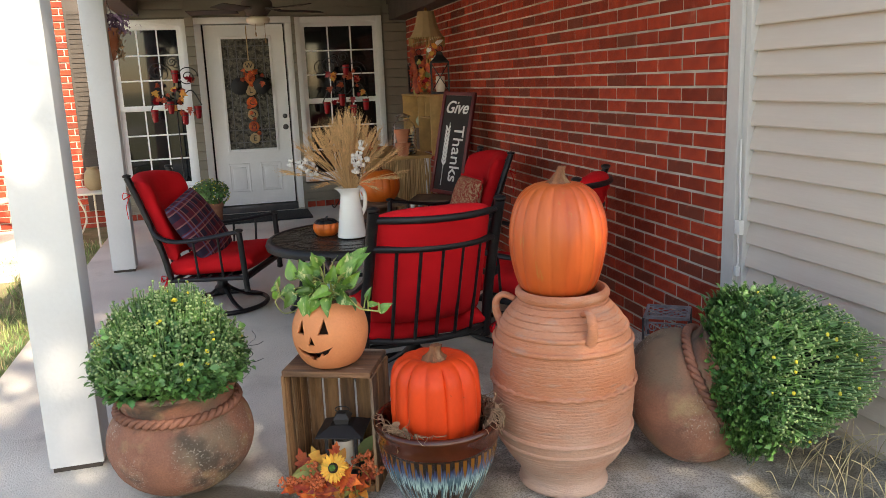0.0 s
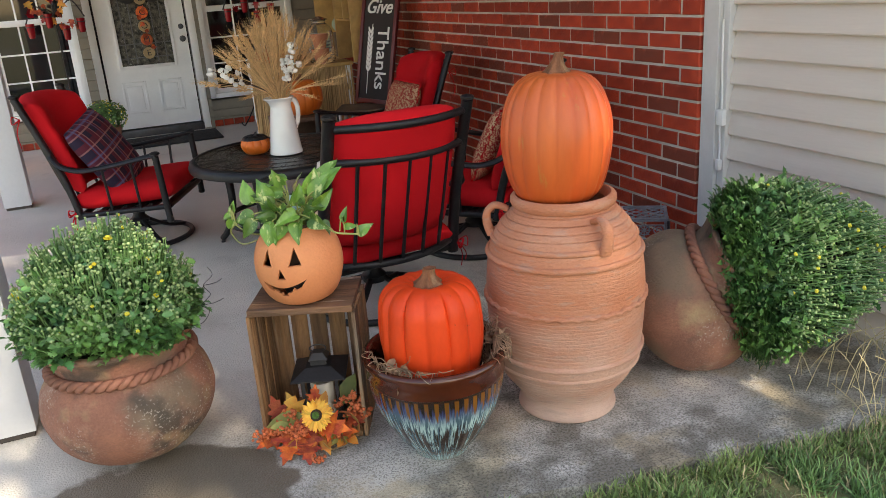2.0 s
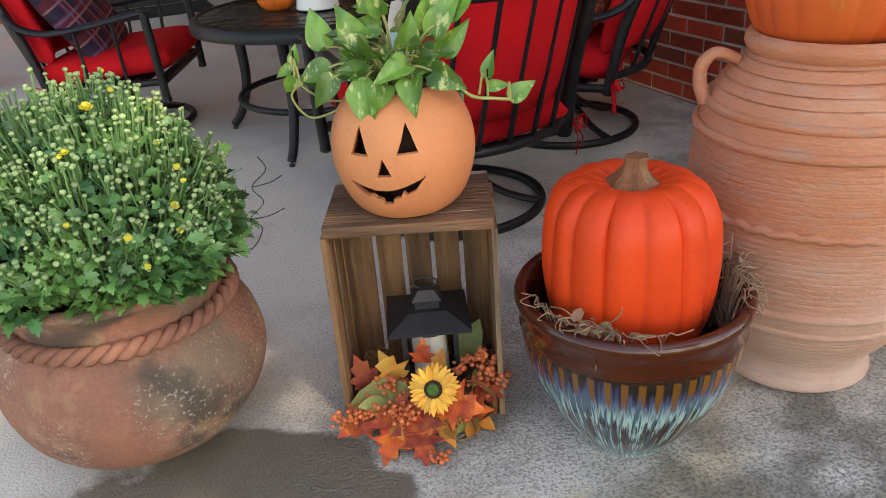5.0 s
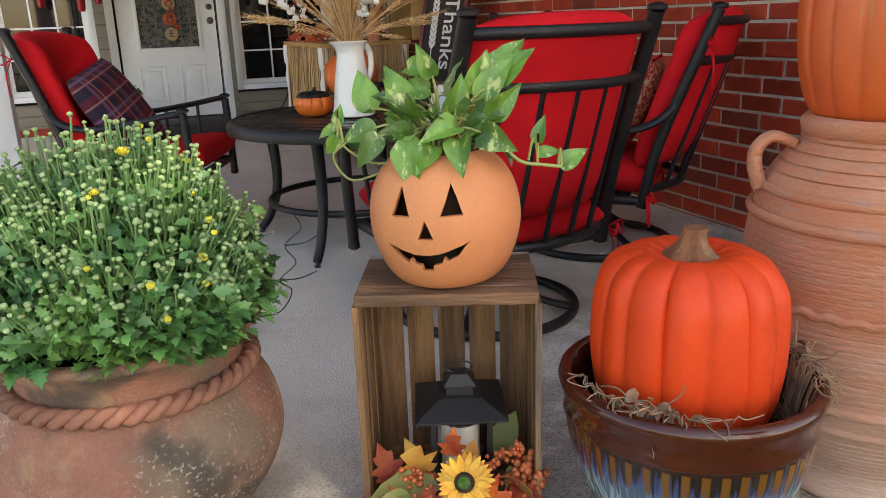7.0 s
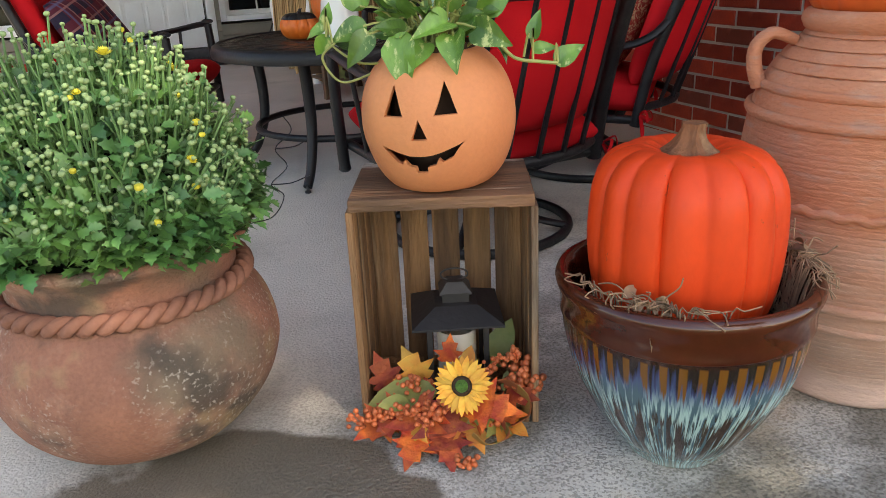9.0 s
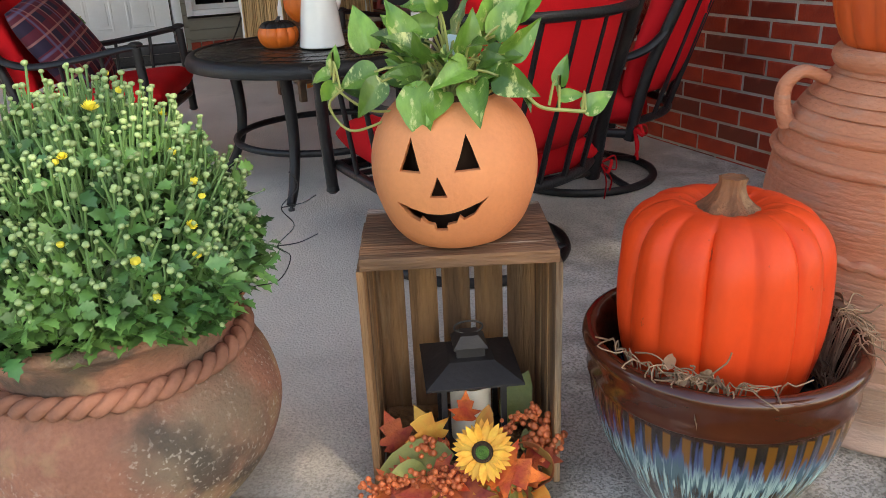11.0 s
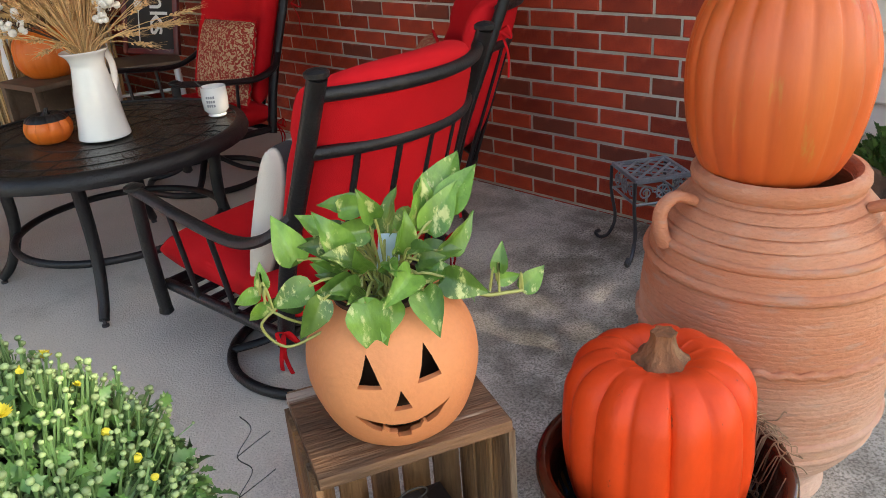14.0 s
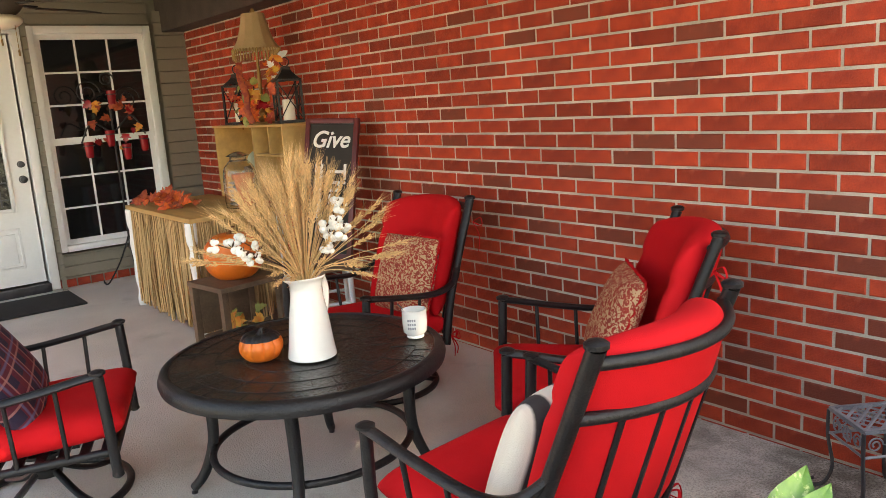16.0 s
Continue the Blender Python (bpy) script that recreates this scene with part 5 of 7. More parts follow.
    cluster((-0.12, -0.06, 0.055), (-0.02, -0.07, 0.075), 75, 0.008)
    cluster((-0.04, -0.085, 0.05), (0.0, -0.075, 0.09), 45, 0.008)
    cluster((0.07, 0.01, 0.10), (0.135, 0.03, 0.13), 50, 0.006)
    cluster((0.12, 0.0, 0.075), (0.165, 0.0, 0.085), 75, 0.014, 1.35)
    cluster((0.085, -0.075, 0.02), (0.085, -0.07, 0.065), 35, 0.007)
    cluster((0.02, -0.14, 0.008), (0.045, -0.15, 0.008), 22, 0.006)
    cluster((-0.07, 0.0, 0.075), (-0.05, -0.01, 0.085), 35, 0.012, 1.2)
    def strip(path, w, label):
        P = smooth_path(path, 8)
        V, F = [], []
        for i, q in enumerate(P):
            t = (P[min(i + 1, len(P) - 1)] - P[max(i - 1, 0)]).normalized()
            sd = Vector((0.35, -0.75, 0.55))
            sd = (sd - t * sd.dot(t)).normalized()
            nn = t.cross(sd) * 0.0006
            V += [q + sd * w / 2 + nn, q - sd * w / 2 + nn, q - sd * w / 2 - nn, q + sd * w / 2 - nn]
        for i in range(len(P) - 1):
            for k in range(4):
                F.append((i * 4 + k, i * 4 + (k + 1) % 4, i * 4 + 4 + (k + 1) % 4, i * 4 + 4 + k))
        part("ribbon", (V, F), RIBBON, s, label)
    strip([(0.075, -0.02, 0.09), (0.11, -0.03, 0.098), (0.142, -0.035, 0.07), (0.14, -0.04, 0.03), (0.10, -0.06, 0.018)], 0.038, "plaid green, red and gold ribbon")
    strip([(0.09, -0.06, 0.05), (0.105, -0.09, 0.025), (0.07, -0.11, 0.02), (0.045, -0.10, 0.035)], 0.032, "plaid green, red and gold ribbon")
    return s


swag()


# ---- patio furniture ----
def chair_parts():
    """A swivel rocker in black metal with red cushions; y points forward, origin on the floor."""
    c = thing("patio_chair", Matrix.Identity(4), "black metal swivel patio chair with red cushions", "chair", "swivel chairs round the table")
    def bulge(x, z):
        return -0.115 * (1 - (x / 0.285) ** 2)
    def lean(z):
        return -0.20 - 0.22 * (z - 0.26) / 0.66
    part("base_ring", ring(0.285, 0.016, 0.0155, 48, 8), BLACK, c)
    part("base_cross", join(*[tube(smooth_path([(0.285 * math.cos(a), 0.285 * math.sin(a), 0.022), (0.16 * math.cos(a), 0.16 * math.sin(a), 0.05), (0.03 * math.cos(a), 0.03 * math.sin(a), 0.13)], 5), 0.016, 8, flat=0.7) for a in (0.78, 2.36, 3.93, 5.5)]), BLACK, c)
    part("swivel_hub", lathe([(0.05, 0.10), (0.055, 0.13), (0.035, 0.15), (0.035, 0.19), (0.11, 0.20), (0.11, 0.212), (0.02, 0.214)], 24), BLACK, c)
    part("seat_frame", join(rod((-0.30, -0.22, 0.245), (-0.30, 0.30, 0.265), 0.016), rod((0.30, -0.22, 0.245), (0.30, 0.30, 0.265), 0.016), rod((-0.30, 0.295, 0.265), (0.30, 0.295, 0.265), 0.015), rod((-0.30, -0.20, 0.245), (0.30, -0.20, 0.245), 0.015), box(-0.09, 0.09, -0.14, 0.14, 0.214, 0.238, 0.004)), BLACK, c)
    for k in range(6):
        y = -0.12 + k * 0.072
        part("seat_slat", box(-0.29, 0.29, y, y + 0.035, 0.246 + 0.02 * (y + 0.2), 0.254 + 0.02 * (y + 0.2)), BLACK, c, smooth=0)
    for s in (-1, 1):
        pts = smooth_path([(s * 0.30, -0.20, 0.225), (s * 0.295, lean(0.45) + 0.012, 0.45), (s * 0.288, lean(0.70), 0.70), (s * 0.285, lean(0.915) - 0.01, 0.905)], 5)
        bp = part("back_post", tube(pts, 0.0195, 10, flat=1.25), BLACK, c)
        part("finial", lathe([(0.017, 0.0), (0.026, 0.004), (0.027, 0.014), (0.019, 0.020), (0.001, 0.024)], 16), BLACK, bp, m=Matrix.Translation((s * 0.285, lean(0.915) - 0.01, 0.903)))
        arm = smooth_path([(s * 0.29, lean(0.62) + 0.01, 0.60), (s * 0.335, lean(0.5) + 0.04, 0.535), (s * 0.345, -0.12, 0.505), (s * 0.345, 0.08, 0.528), (s * 0.342, 0.22, 0.553), (s * 0.340, 0.285, 0.562)], 6)
        part("armrest", tube(arm, 0.018, 8, flat=0.75), BLACK, c)
        part("front_post", join(tube([(s * 0.325, 0.295, 0.195), (s * 0.338, 0.288, 0.40), (s * 0.342, 0.28, 0.556)], 0.0185, 10), moved(lathe([(0.020, 0.0), (0.027, 0.004), (0.027, 0.012), (0.016, 0.018), (0.001, 0.020)], 14), Matrix.Translation((s * 0.342, 0.28, 0.562))), moved(lathe([(0.012, -0.012), (0.021, -0.004), (0.019, 0.01)], 12), Matrix.Translation((s * 0.325, 0.295, 0.19)))), BLACK, c)
        for y, z in ((0.14, 0.535), (-0.02, 0.512)):
            part("arm_spindle", rod((s * 0.305, y, 0.258), (s * 0.343, y, z), 0.008), BLACK, c)
    def rail(z, t):
        return tube([(x, lean(z) + bulge(x, z), z - 0.0) for x in [-0.285 + 0.57 * i / 20 for i in range(21)]], t, 8)
    part("back_rail", rail(0.865, 0.0155), BLACK, c)
    part("back_rail", rail(0.735, 0.0155), BLACK, c)
    part("back_rail", rail(0.285, 0.0155), BLACK, c)
    for k in range(5):
        x = -0.19 + 0.095 * k
        part("back_bar", tube([(x, lean(z) + bulge(x, z) - 0.002, z) for z in (0.285, 0.43, 0.58, 0.735)], 0.0085, 6), BLACK, c)
    part("seat_cushion", cushion(0.57, 0.57, 0.125, 8, 20, lambda x, y, z: (x, y + 0.045, 0.335 + z + 0.02 * (y / 0.28) - 0.012 * math.exp(-((x / 0.15) ** 2 + (y / 0.15) ** 2)))), RED, c, "red seat cushion")
    def bk(x, y, z):
        h = 0.358 + (y + 0.28) - 0.040 * (abs(x) / 0.265) ** 3 * max(0.0, y / 0.27)
        return (x, lean(h) + bulge(x, h) + 0.070 + z - 0.012 * math.exp(-((h - 0.74) / 0.02) ** 2) * (1 if z > 0 else 0), h)
    part("back_cushion", cushion(0.53, 0.545, 0.15, 7, 26, bk), RED, c, "red back cushion")
    for s in (-1, 1):
        for z0, dz in ((0.27, -0.11),):
            a = Vector((s * 0.315, lean(z0) - 0.015, z0))
            bow = join(tube(smooth_path([a, a + Vector((s * 0.035, -0.02, 0.02)), a + Vector((s * 0.03, -0.03, -0.02)), a], 5), 0.0055, 5, flat=0.4), tube(smooth_path([a, a + Vector((s * 0.01, -0.035, 0.015)), a + Vector((-s * 0.01, -0.04, -0.02)), a], 5), 0.0055, 5, flat=0.4), tube(smooth_path([a, a + Vector((s * 0.015, -0.01, dz * 0.5)), a + Vector((s * 0.005, -0.015, dz))], 5), 0.006, 5, flat=0.35), tube(smooth_path([a, a + Vector((s * 0.03, -0.015, dz * 0.45)), a + Vector((s * 0.03, -0.01, dz * 0.8))], 5), 0.006, 5, flat=0.35))
            part("tie", bow, RED, c, "red fabric tie")
    return c


def facing(x, y, fx, fy):
    return pose(x, y, 0, 0, 0, math.degrees(math.atan2(-fx, fy)))


SEATS = ((-1.345, -5.80, -0.10, 0.995), (-0.615, -5.32, -0.75, 0.66), (-0.715, -4.05, -0.998, -0.06), (-2.25, -4.08, 0.93, -0.37))
chair = chair_parts()
chair.matrix_basis = facing(*SEATS[0])
for k, sx in enumerate(SEATS[1:]):
    cc = copy_thing(chair, facing(*sx))
    for s in (-1, 1):
        a = Vector((s * 0.325, -0.40, 0.80))
        part("tie", join(tube(smooth_path([a, a + Vector((s * 0.035, -0.02, 0.02)), a + Vector((s * 0.03, -0.03, -0.02)), a], 5), 0.0055, 5, flat=0.4), tube(smooth_path([a, a + Vector((s * 0.02, -0.02, -0.07)), a + Vector((s * 0.01, -0.02, -0.15))], 5), 0.006, 5, flat=0.35)), RED, cc, "red fabric tie")


def pillow(seat, w, h, t, material, label, dx=0.0, tilt=62, y=-0.13, z=0.515, ruffle=None, spin=0):
    m = facing(*SEATS[seat]) @ pose(dx, y, z, 180 - tilt, 0, 0) @ pose(0, 0, 0, 0, 0, spin)
    p = thing("throw_pillow", m, label, "pillow")
    part("cover", cushion(w, h, t, 3.2, 18, q=0.5), material, p)
    if ruffle:
        n, V, F = 160, [], []
        for i in range(n):
            a = i / n * 4
            k, f = int(a), a - int(a)
            cs = ((-1, -1), (1, -1), (1, 1), (-1, 1))
            x = (cs[k][0] + (cs[(k + 1) % 4][0] - cs[k][0]) * f) * w / 2 * 0.97
            yy = (cs[k][1] + (cs[(k + 1) % 4][1] - cs[k][1]) * f) * h / 2 * 0.97
            for e, amp in ((1.0, 0.0), (1.09, 0.006)):
                for o in (0.001, -0.001):
                    V.append((x * e, yy * e, o + amp * math.sin(i * 1.3)))
        for i in range(n):
            j = (i + 1) % n
            F += [(i * 4, j * 4, j * 4 + 2, i * 4 + 2), (i * 4 + 1, i * 4 + 3, j * 4 + 3, j * 4 + 1), (i * 4 + 2, j * 4 + 2, j * 4 + 3, i * 4 + 3)]
        part("ruffle", (V, F), ruffle, p, "dark red ruffled edge")
    return p


pillow(0, 0.42, 0.40, 0.15, BANDED, "cream fleece throw pillow with dark bands on the chair", dx=-0.06, tilt=68, y=-0.13, z=0.53, spin=0)
pillow(1, 0.40, 0.38, 0.13, PAISLEY, "red and tan paisley throw pillow with ruffled edge", ruffle=RED, dx=0.02, tilt=65, z=0.555)
pillow(2, 0.40, 0.38, 0.13, PAISLEY, "red and tan paisley throw pillow with ruffled edge", ruffle=RED, dx=-0.09, tilt=72, y=-0.15, z=0.56)
pillow(3, 0.50, 0.46, 0.15, PLAID, "dark blue and red plaid throw pillow", dx=0.03, tilt=60, y=-0.10, z=0.545, spin=-10)


def patio_table():
    t = thing("patio_table", pose(-1.455, -4.735, 0, 0, 0, 18.5), "round black metal patio table with a cast slate-pattern top", "table")
    part("tabletop", lathe([(0.001, 0.505), (0.473, 0.505), (0.478, 0.528), (0.001, 0.529)], 90), TABLETOP, t, "cracked-slate patterned dark top")
    part("rim", lathe([(0.471, 0.500), (0.500, 0.478), (0.514, 0.482), (0.518, 0.500), (0.510, 0.522), (0.492, 0.533), (0.479, 0.532), (0.475, 0.520)], 90, cap=False), BLACK, t)
    # radial and ring ribs of the cast pattern
    rnd = random.Random(5)
    ribs = []
    for r in (0.12, 0.22, 0.32, 0.41):
        ribs.append(ring(r, 0.529, 0.0013, 60, 5))
    for k in range(44):
        a = 2 * math.pi * k / 44 + rnd.uniform(-0.05, 0.05)
        lo, hi = rnd.choice(((0.12, 0.22), (0.22, 0.32), (0.32, 0.41), (0.41, 0.472), (0.22, 0.41), (0.32, 0.472)))
        ribs.append(tube([(r * math.cos(a + rnd.uniform(-0.02, 0.02)), r * math.sin(a + rnd.uniform(-0.02, 0.02)), 0.529) for r in (lo, (lo + hi) / 2, hi)], 0.0013, 5))
    part("cast_pattern", join(*ribs), TABLETOP, t)
    for k in range(4):
        a = 2 * math.pi * k / 4 + math.radians(35)
        c_, s_ = math.cos(a), math.sin(a)
        lp = smooth_path([(0.39 * c_, 0.39 * s_, 0.50), (0.37 * c_, 0.37 * s_, 0.34), (0.375 * c_, 0.375 * s_, 0.20), (0.42 * c_, 0.42 * s_, 0.08), (0.468 * c_, 0.468 * s_, 0.022)], 5)
        lg = part("leg", tube(lp, [0.016 + 0.007 * (1 - abs(i / len(lp) - 0.15)) for i in range(len(lp))], 10), BLACK, t)
        part("foot", lathe([(0.012, 0.0), (0.012, 0.008), (0.006, 0.010), (0.006, 0.03)], 12), STEEL, lg, "bright steel levelling foot", m=Matrix.Translation((0.468 * c_, 0.468 * s_, 0.0)))
    part("stretcher_ring", ring(0.365, 0.185, 0.014, 60, 8), BLACK, t)
    part("umbrella_cap", lathe([(0.03, 0.528), (0.03, 0.532), (0.001, 0.534)], 20), BLACK, t)
    return t


patio_table()
TZ = 0.533


def pitcher():
    p = thing("enamel_pitcher", pose(-1.468, -4.822, TZ, 0, 0, 200), "tall white enamel pitcher with dark chips, holding dried wheat", "pitcher")
    pts = [(0.078, 0.0), (0.086, 0.004), (0.086, 0.012), (0.080, 0.05), (0.070, 0.14), (0.058, 0.22), (0.055, 0.25), (0.060, 0.275), (0.072, 0.292), (0.070, 0.296), (0.056, 0.277), (0.050, 0.25), (0.06, 0.16), (0.07, 0.02)]
    def lip(a, r, z):
        return r * (1 + 0.30 * max(0, (z - 0.25) / 0.045) * max(0, math.cos(a)) ** 8) if z > 0.25 else r
    part("body", lathe(profile_spline(pts, 4), 48, lip), ENAMEL, p)
    part("handle", tube(smooth_path([(-0.060, 0, 0.278), (-0.088, 0, 0.268), (-0.102, 0, 0.225), (-0.095, 0, 0.165), (-0.072, 0, 0.125)], 6), 0.010, 8, flat=1.4), ENAMEL, p)
    return p


pitcher()


def wheat():
    rnd = random.Random(14)
    w = thing("dried_wheat_bouquet", pose(-1.468, -4.822, TZ), "bunch of dried wheat and cotton stems in the pitcher", "dried flowers")
    stalks, ears, awns = [], [], []
    grain = lathe([(0.0006, 0.0), (0.0028, 0.004), (0.0030, 0.009), (0.0008, 0.015)], 5)
    for i in range(165):
        a = rnd.uniform(0, 6.28)
        sp = min(abs(rnd.gauss(0.0, 0.56)), 1.0)
        d = Vector((math.sin(sp) * math.cos(a), math.sin(sp) * math.sin(a), math.cos(sp)))
        L = rnd.uniform(0.23, 0.365) - 0.04 * sp
        b = Vector((rnd.uniform(-0.035, 0.035), rnd.uniform(-0.035, 0.035), 0.10))
        n = Vector((d.x * 0.045, d.y * 0.045, 0.285))
        tip = n + d * L + Vector((0, 0, -0.07 * sp))
        mid = n.lerp(tip, 0.5) + Vector((0, 0, 0.02 * sp))
        path = smooth_path([b, n, mid, tip], 3)
        stalks.append(tube(path, 0.0015, 4))
        e = (path[-1] - path[-2]).normalized()
        side = e.orthogonal().normalized()
        for k in range(14):
            q = tip + e * (k * 0.0055)
            o = Matrix.Rotation(k * 2.4, 3, e) @ side
            ears.append(aim(q + o * 0.002, e + o * 0.45, 1.0))
            for _ in range(2):
                oo = Matrix.Rotation(rnd.uniform(0, 6.28), 3, e) @ side
                awns.append(tube([q, q + (e + oo * rnd.uniform(0.1, 0.4)).normalized() * rnd.uniform(0.04, 0.08)], [0.0005, 0.0002], 3))
    tagged(part("stalk_mass", join(*stalks), WHEAT, w), kind="stuff")
    tagged(part("ear_mass", scatter(grain, ears), WHEAT, w), kind="stuff")
    tagged(part("awn_mass", join(*awns), WHEAT, w, "long golden whiskers"), kind="stuff")
    ball = lathe([(0.001, -0.014), (0.011, -0.010), (0.016, 0.0), (0.012, 0.010), (0.001, 0.014)], 10)
    R, A = Vector((0.93, -0.36, 0)), Vector((0.36, 0.93, 0))
    spots = []
    for (r, z) in ((-0.29, 0.47), (-0.235, 0.455), (-0.205, 0.465), (-0.195, 0.425), (-0.165, 0.405), (-0.155, 0.43), (-0.215, 0.44), (0.07, 0.405), (0.09, 0.42), (0.075, 0.44), (0.11, 0.445), (0.085, 0.46), (0.12, 0.475), (0.075, 0.48), (0.10, 0.50), (0.125, 0.54), (0.115, 0.555), (0.135, 0.46)):
        spots.append(R * r + A * rnd.uniform(-0.19, -0.11) + Vector((0, 0, z)))
    for q in spots:
        ms = [Matrix.Translation(q + Vector((rnd.gauss(0, 0.009), rnd.gauss(0, 0.009), rnd.gauss(0, 0.009)))) @ Matrix.Scale(rnd.uniform(0.6, 1.0), 4) for _ in range(4)]
        cb = part("cotton_boll", scatter(ball, ms), COTTON, w, "fluffy white cotton boll")
        part("husk", scatter(leaf(PETAL, 0.026, 0.5, -0.6), [aim(q - Vector((0, 0, 0.008)), (0, 0, 1), 1, k * 1.57) @ Matrix.Rotation(0.4, 4, "X") for k in range(4)]), HUSK, cb, "brown husk")
    for sgn in (-1, 1):
        for q in spots:
            if q.dot(R) * sgn > 0:
                part("cotton_stem", tube(smooth_path([(0.03 * sgn * R.x, 0.03 * sgn * R.y, 0.27), R * (0.06 * sgn) + Vector((0, 0, 0.33)), q], 3), 0.0016, 4), HUSK, w)
    return w


wheat()


def small_pumpkin():
    p = thing("small_pumpkin", pose(-1.605, -4.70, TZ), "small orange pumpkin with black glitter-dipped top on the table", "pumpkin")
    pts = [(0.02, 0.006), (0.05, 0.0), (0.072, 0.022), (0.079, 0.045), (0.077, 0.062), (0.070, 0.077)]
    part("flesh", ribbed(profile_spline(pts, 4), 10, 0.12, 100, 1), BIGPUMP, p, smooth=80)
    part("glitter_top", ribbed(profile_spline([(0.0715, 0.076), (0.062, 0.089), (0.044, 0.097), (0.02, 0.092), (0.01, 0.084)], 4), 10, 0.12, 100, 1), BLACK, p, "black glitter coating", smooth=80)
    part("stem", stem_mesh(0.03, 0.012, 0.01), BLACK, p, m=pose(0, 0, 0.084))
    return p


small_pumpkin()


def mug():
    g = thing("mug", pose(-1.09, -4.93, TZ, 0, 0, 55), "white ceramic mug with small dark lettering and a spoon", "mug")
    part("body", lathe([(0.030, 0.0), (0.033, 0.004), (0.030, 0.010), (0.044, 0.024), (0.047, 0.06), (0.046, 0.108), (0.043, 0.108), (0.043, 0.06), (0.03, 0.02)], 36), ENAMEL, g)
    part("handle", tube(smooth_path([(0.045, 0, 0.088), (0.072, 0, 0.085), (0.076, 0, 0.05), (0.045, 0, 0.034)], 6), 0.006, 8), ENAMEL, g)
    part("spoon", tube([(0.0, 0.02, 0.03), (0.01, 0.045, 0.112), (0.012, 0.06, 0.13)], 0.0025, 6), STEEL, g, "dark spoon")
    for k in range(3):
        z, w = 0.075 - 0.015 * k, 0.012
        part("lettering", join(*[moved(box(-0.0004, 0.0008, -0.003, 0.003, -0.0045, 0.0045), Matrix.Rotation(radians(a), 4, "Z") @ Matrix.Translation((0.0472, 0, z))) for a in (150, 160, 170, 180)]), SILVER, g, "unreadable dark letters", smooth=0)
    return g


mug()


def wire_stool():
    s = thing("metal_side_table", pose(-0.19, -6.20, 0, 0, 0, -35), "small grey lattice-top metal plant stand by the brick wall", "plant stand")
    W = 0.102
    part("top_frame", join(box(-W, W, -W, -W + 0.012, 0.292, 0.306), box(-W, W, W - 0.012, W, 0.292, 0.306), box(-W, -W + 0.012, -W + 0.012, W - 0.012, 0.292, 0.306), box(W - 0.012, W, -W + 0.012, W - 0.012, 0.292, 0.306)), SILVER, s, smooth=0)
    for k in range(-3, 4):
        o = k * 0.052
        for sg in (-1, 1):
            p = [(x, sg * x + o) for x in np.linspace(-W, W, 40) if abs(sg * x + o) <= W]
            if len(p) > 3:
                part("lattice_bar", tube([(p[0][0], p[0][1], 0.299 + 0.002 * sg), (p[-1][0], p[-1][1], 0.299 + 0.002 * sg)], 0.006, 4, flat=0.5), SILVER, s)
    for k in range(4):
        m = Matrix.Rotation(k * math.pi / 2, 4, "Z")
        pn = join(moved(ring(0.022, 0, 0.0035, 20, 5), Matrix.Translation((0, -W + 0.006, 0.252)) @ Matrix.Rotation(radians(90), 4, "X")), rod((-W, -W + 0.006, 0.212), (W, -W + 0.006, 0.212), 0.005, 5),
                  *[tube([(sg * 0.06 + 0.026 * math.cos(a) * (1 - a / 14), -W + 0.006, 0.252 + 0.026 * math.sin(a) * (1 - a / 14)) for a in [0.35 * i for i in range(30)]], 0.003, 5) for sg in (-1, 1)],
                  *[tube([(0, -W + 0.006, 0.252), (0.03 * math.cos(a), -W + 0.006, 0.252 + 0.03 * math.sin(a))], 0.0025, 4) for a in [0.785 * i for i in range(8)]])
        part("scroll_panel", moved(pn, m), SILVER, s)
        leg = smooth_path([(W, W, 0.295), (W, W, 0.20), (W - 0.012, W - 0.012, 0.10), (W + 0.005, W + 0.005, 0.03), (W + 0.03, W + 0.03, 0.008), (W + 0.042, W + 0.042, 0.022), (W + 0.03, W + 0.03, 0.034)], 5)
        part("leg", moved(tube(leg, 0.0065, 6), m), STEEL, s)
    return s


wire_stool()


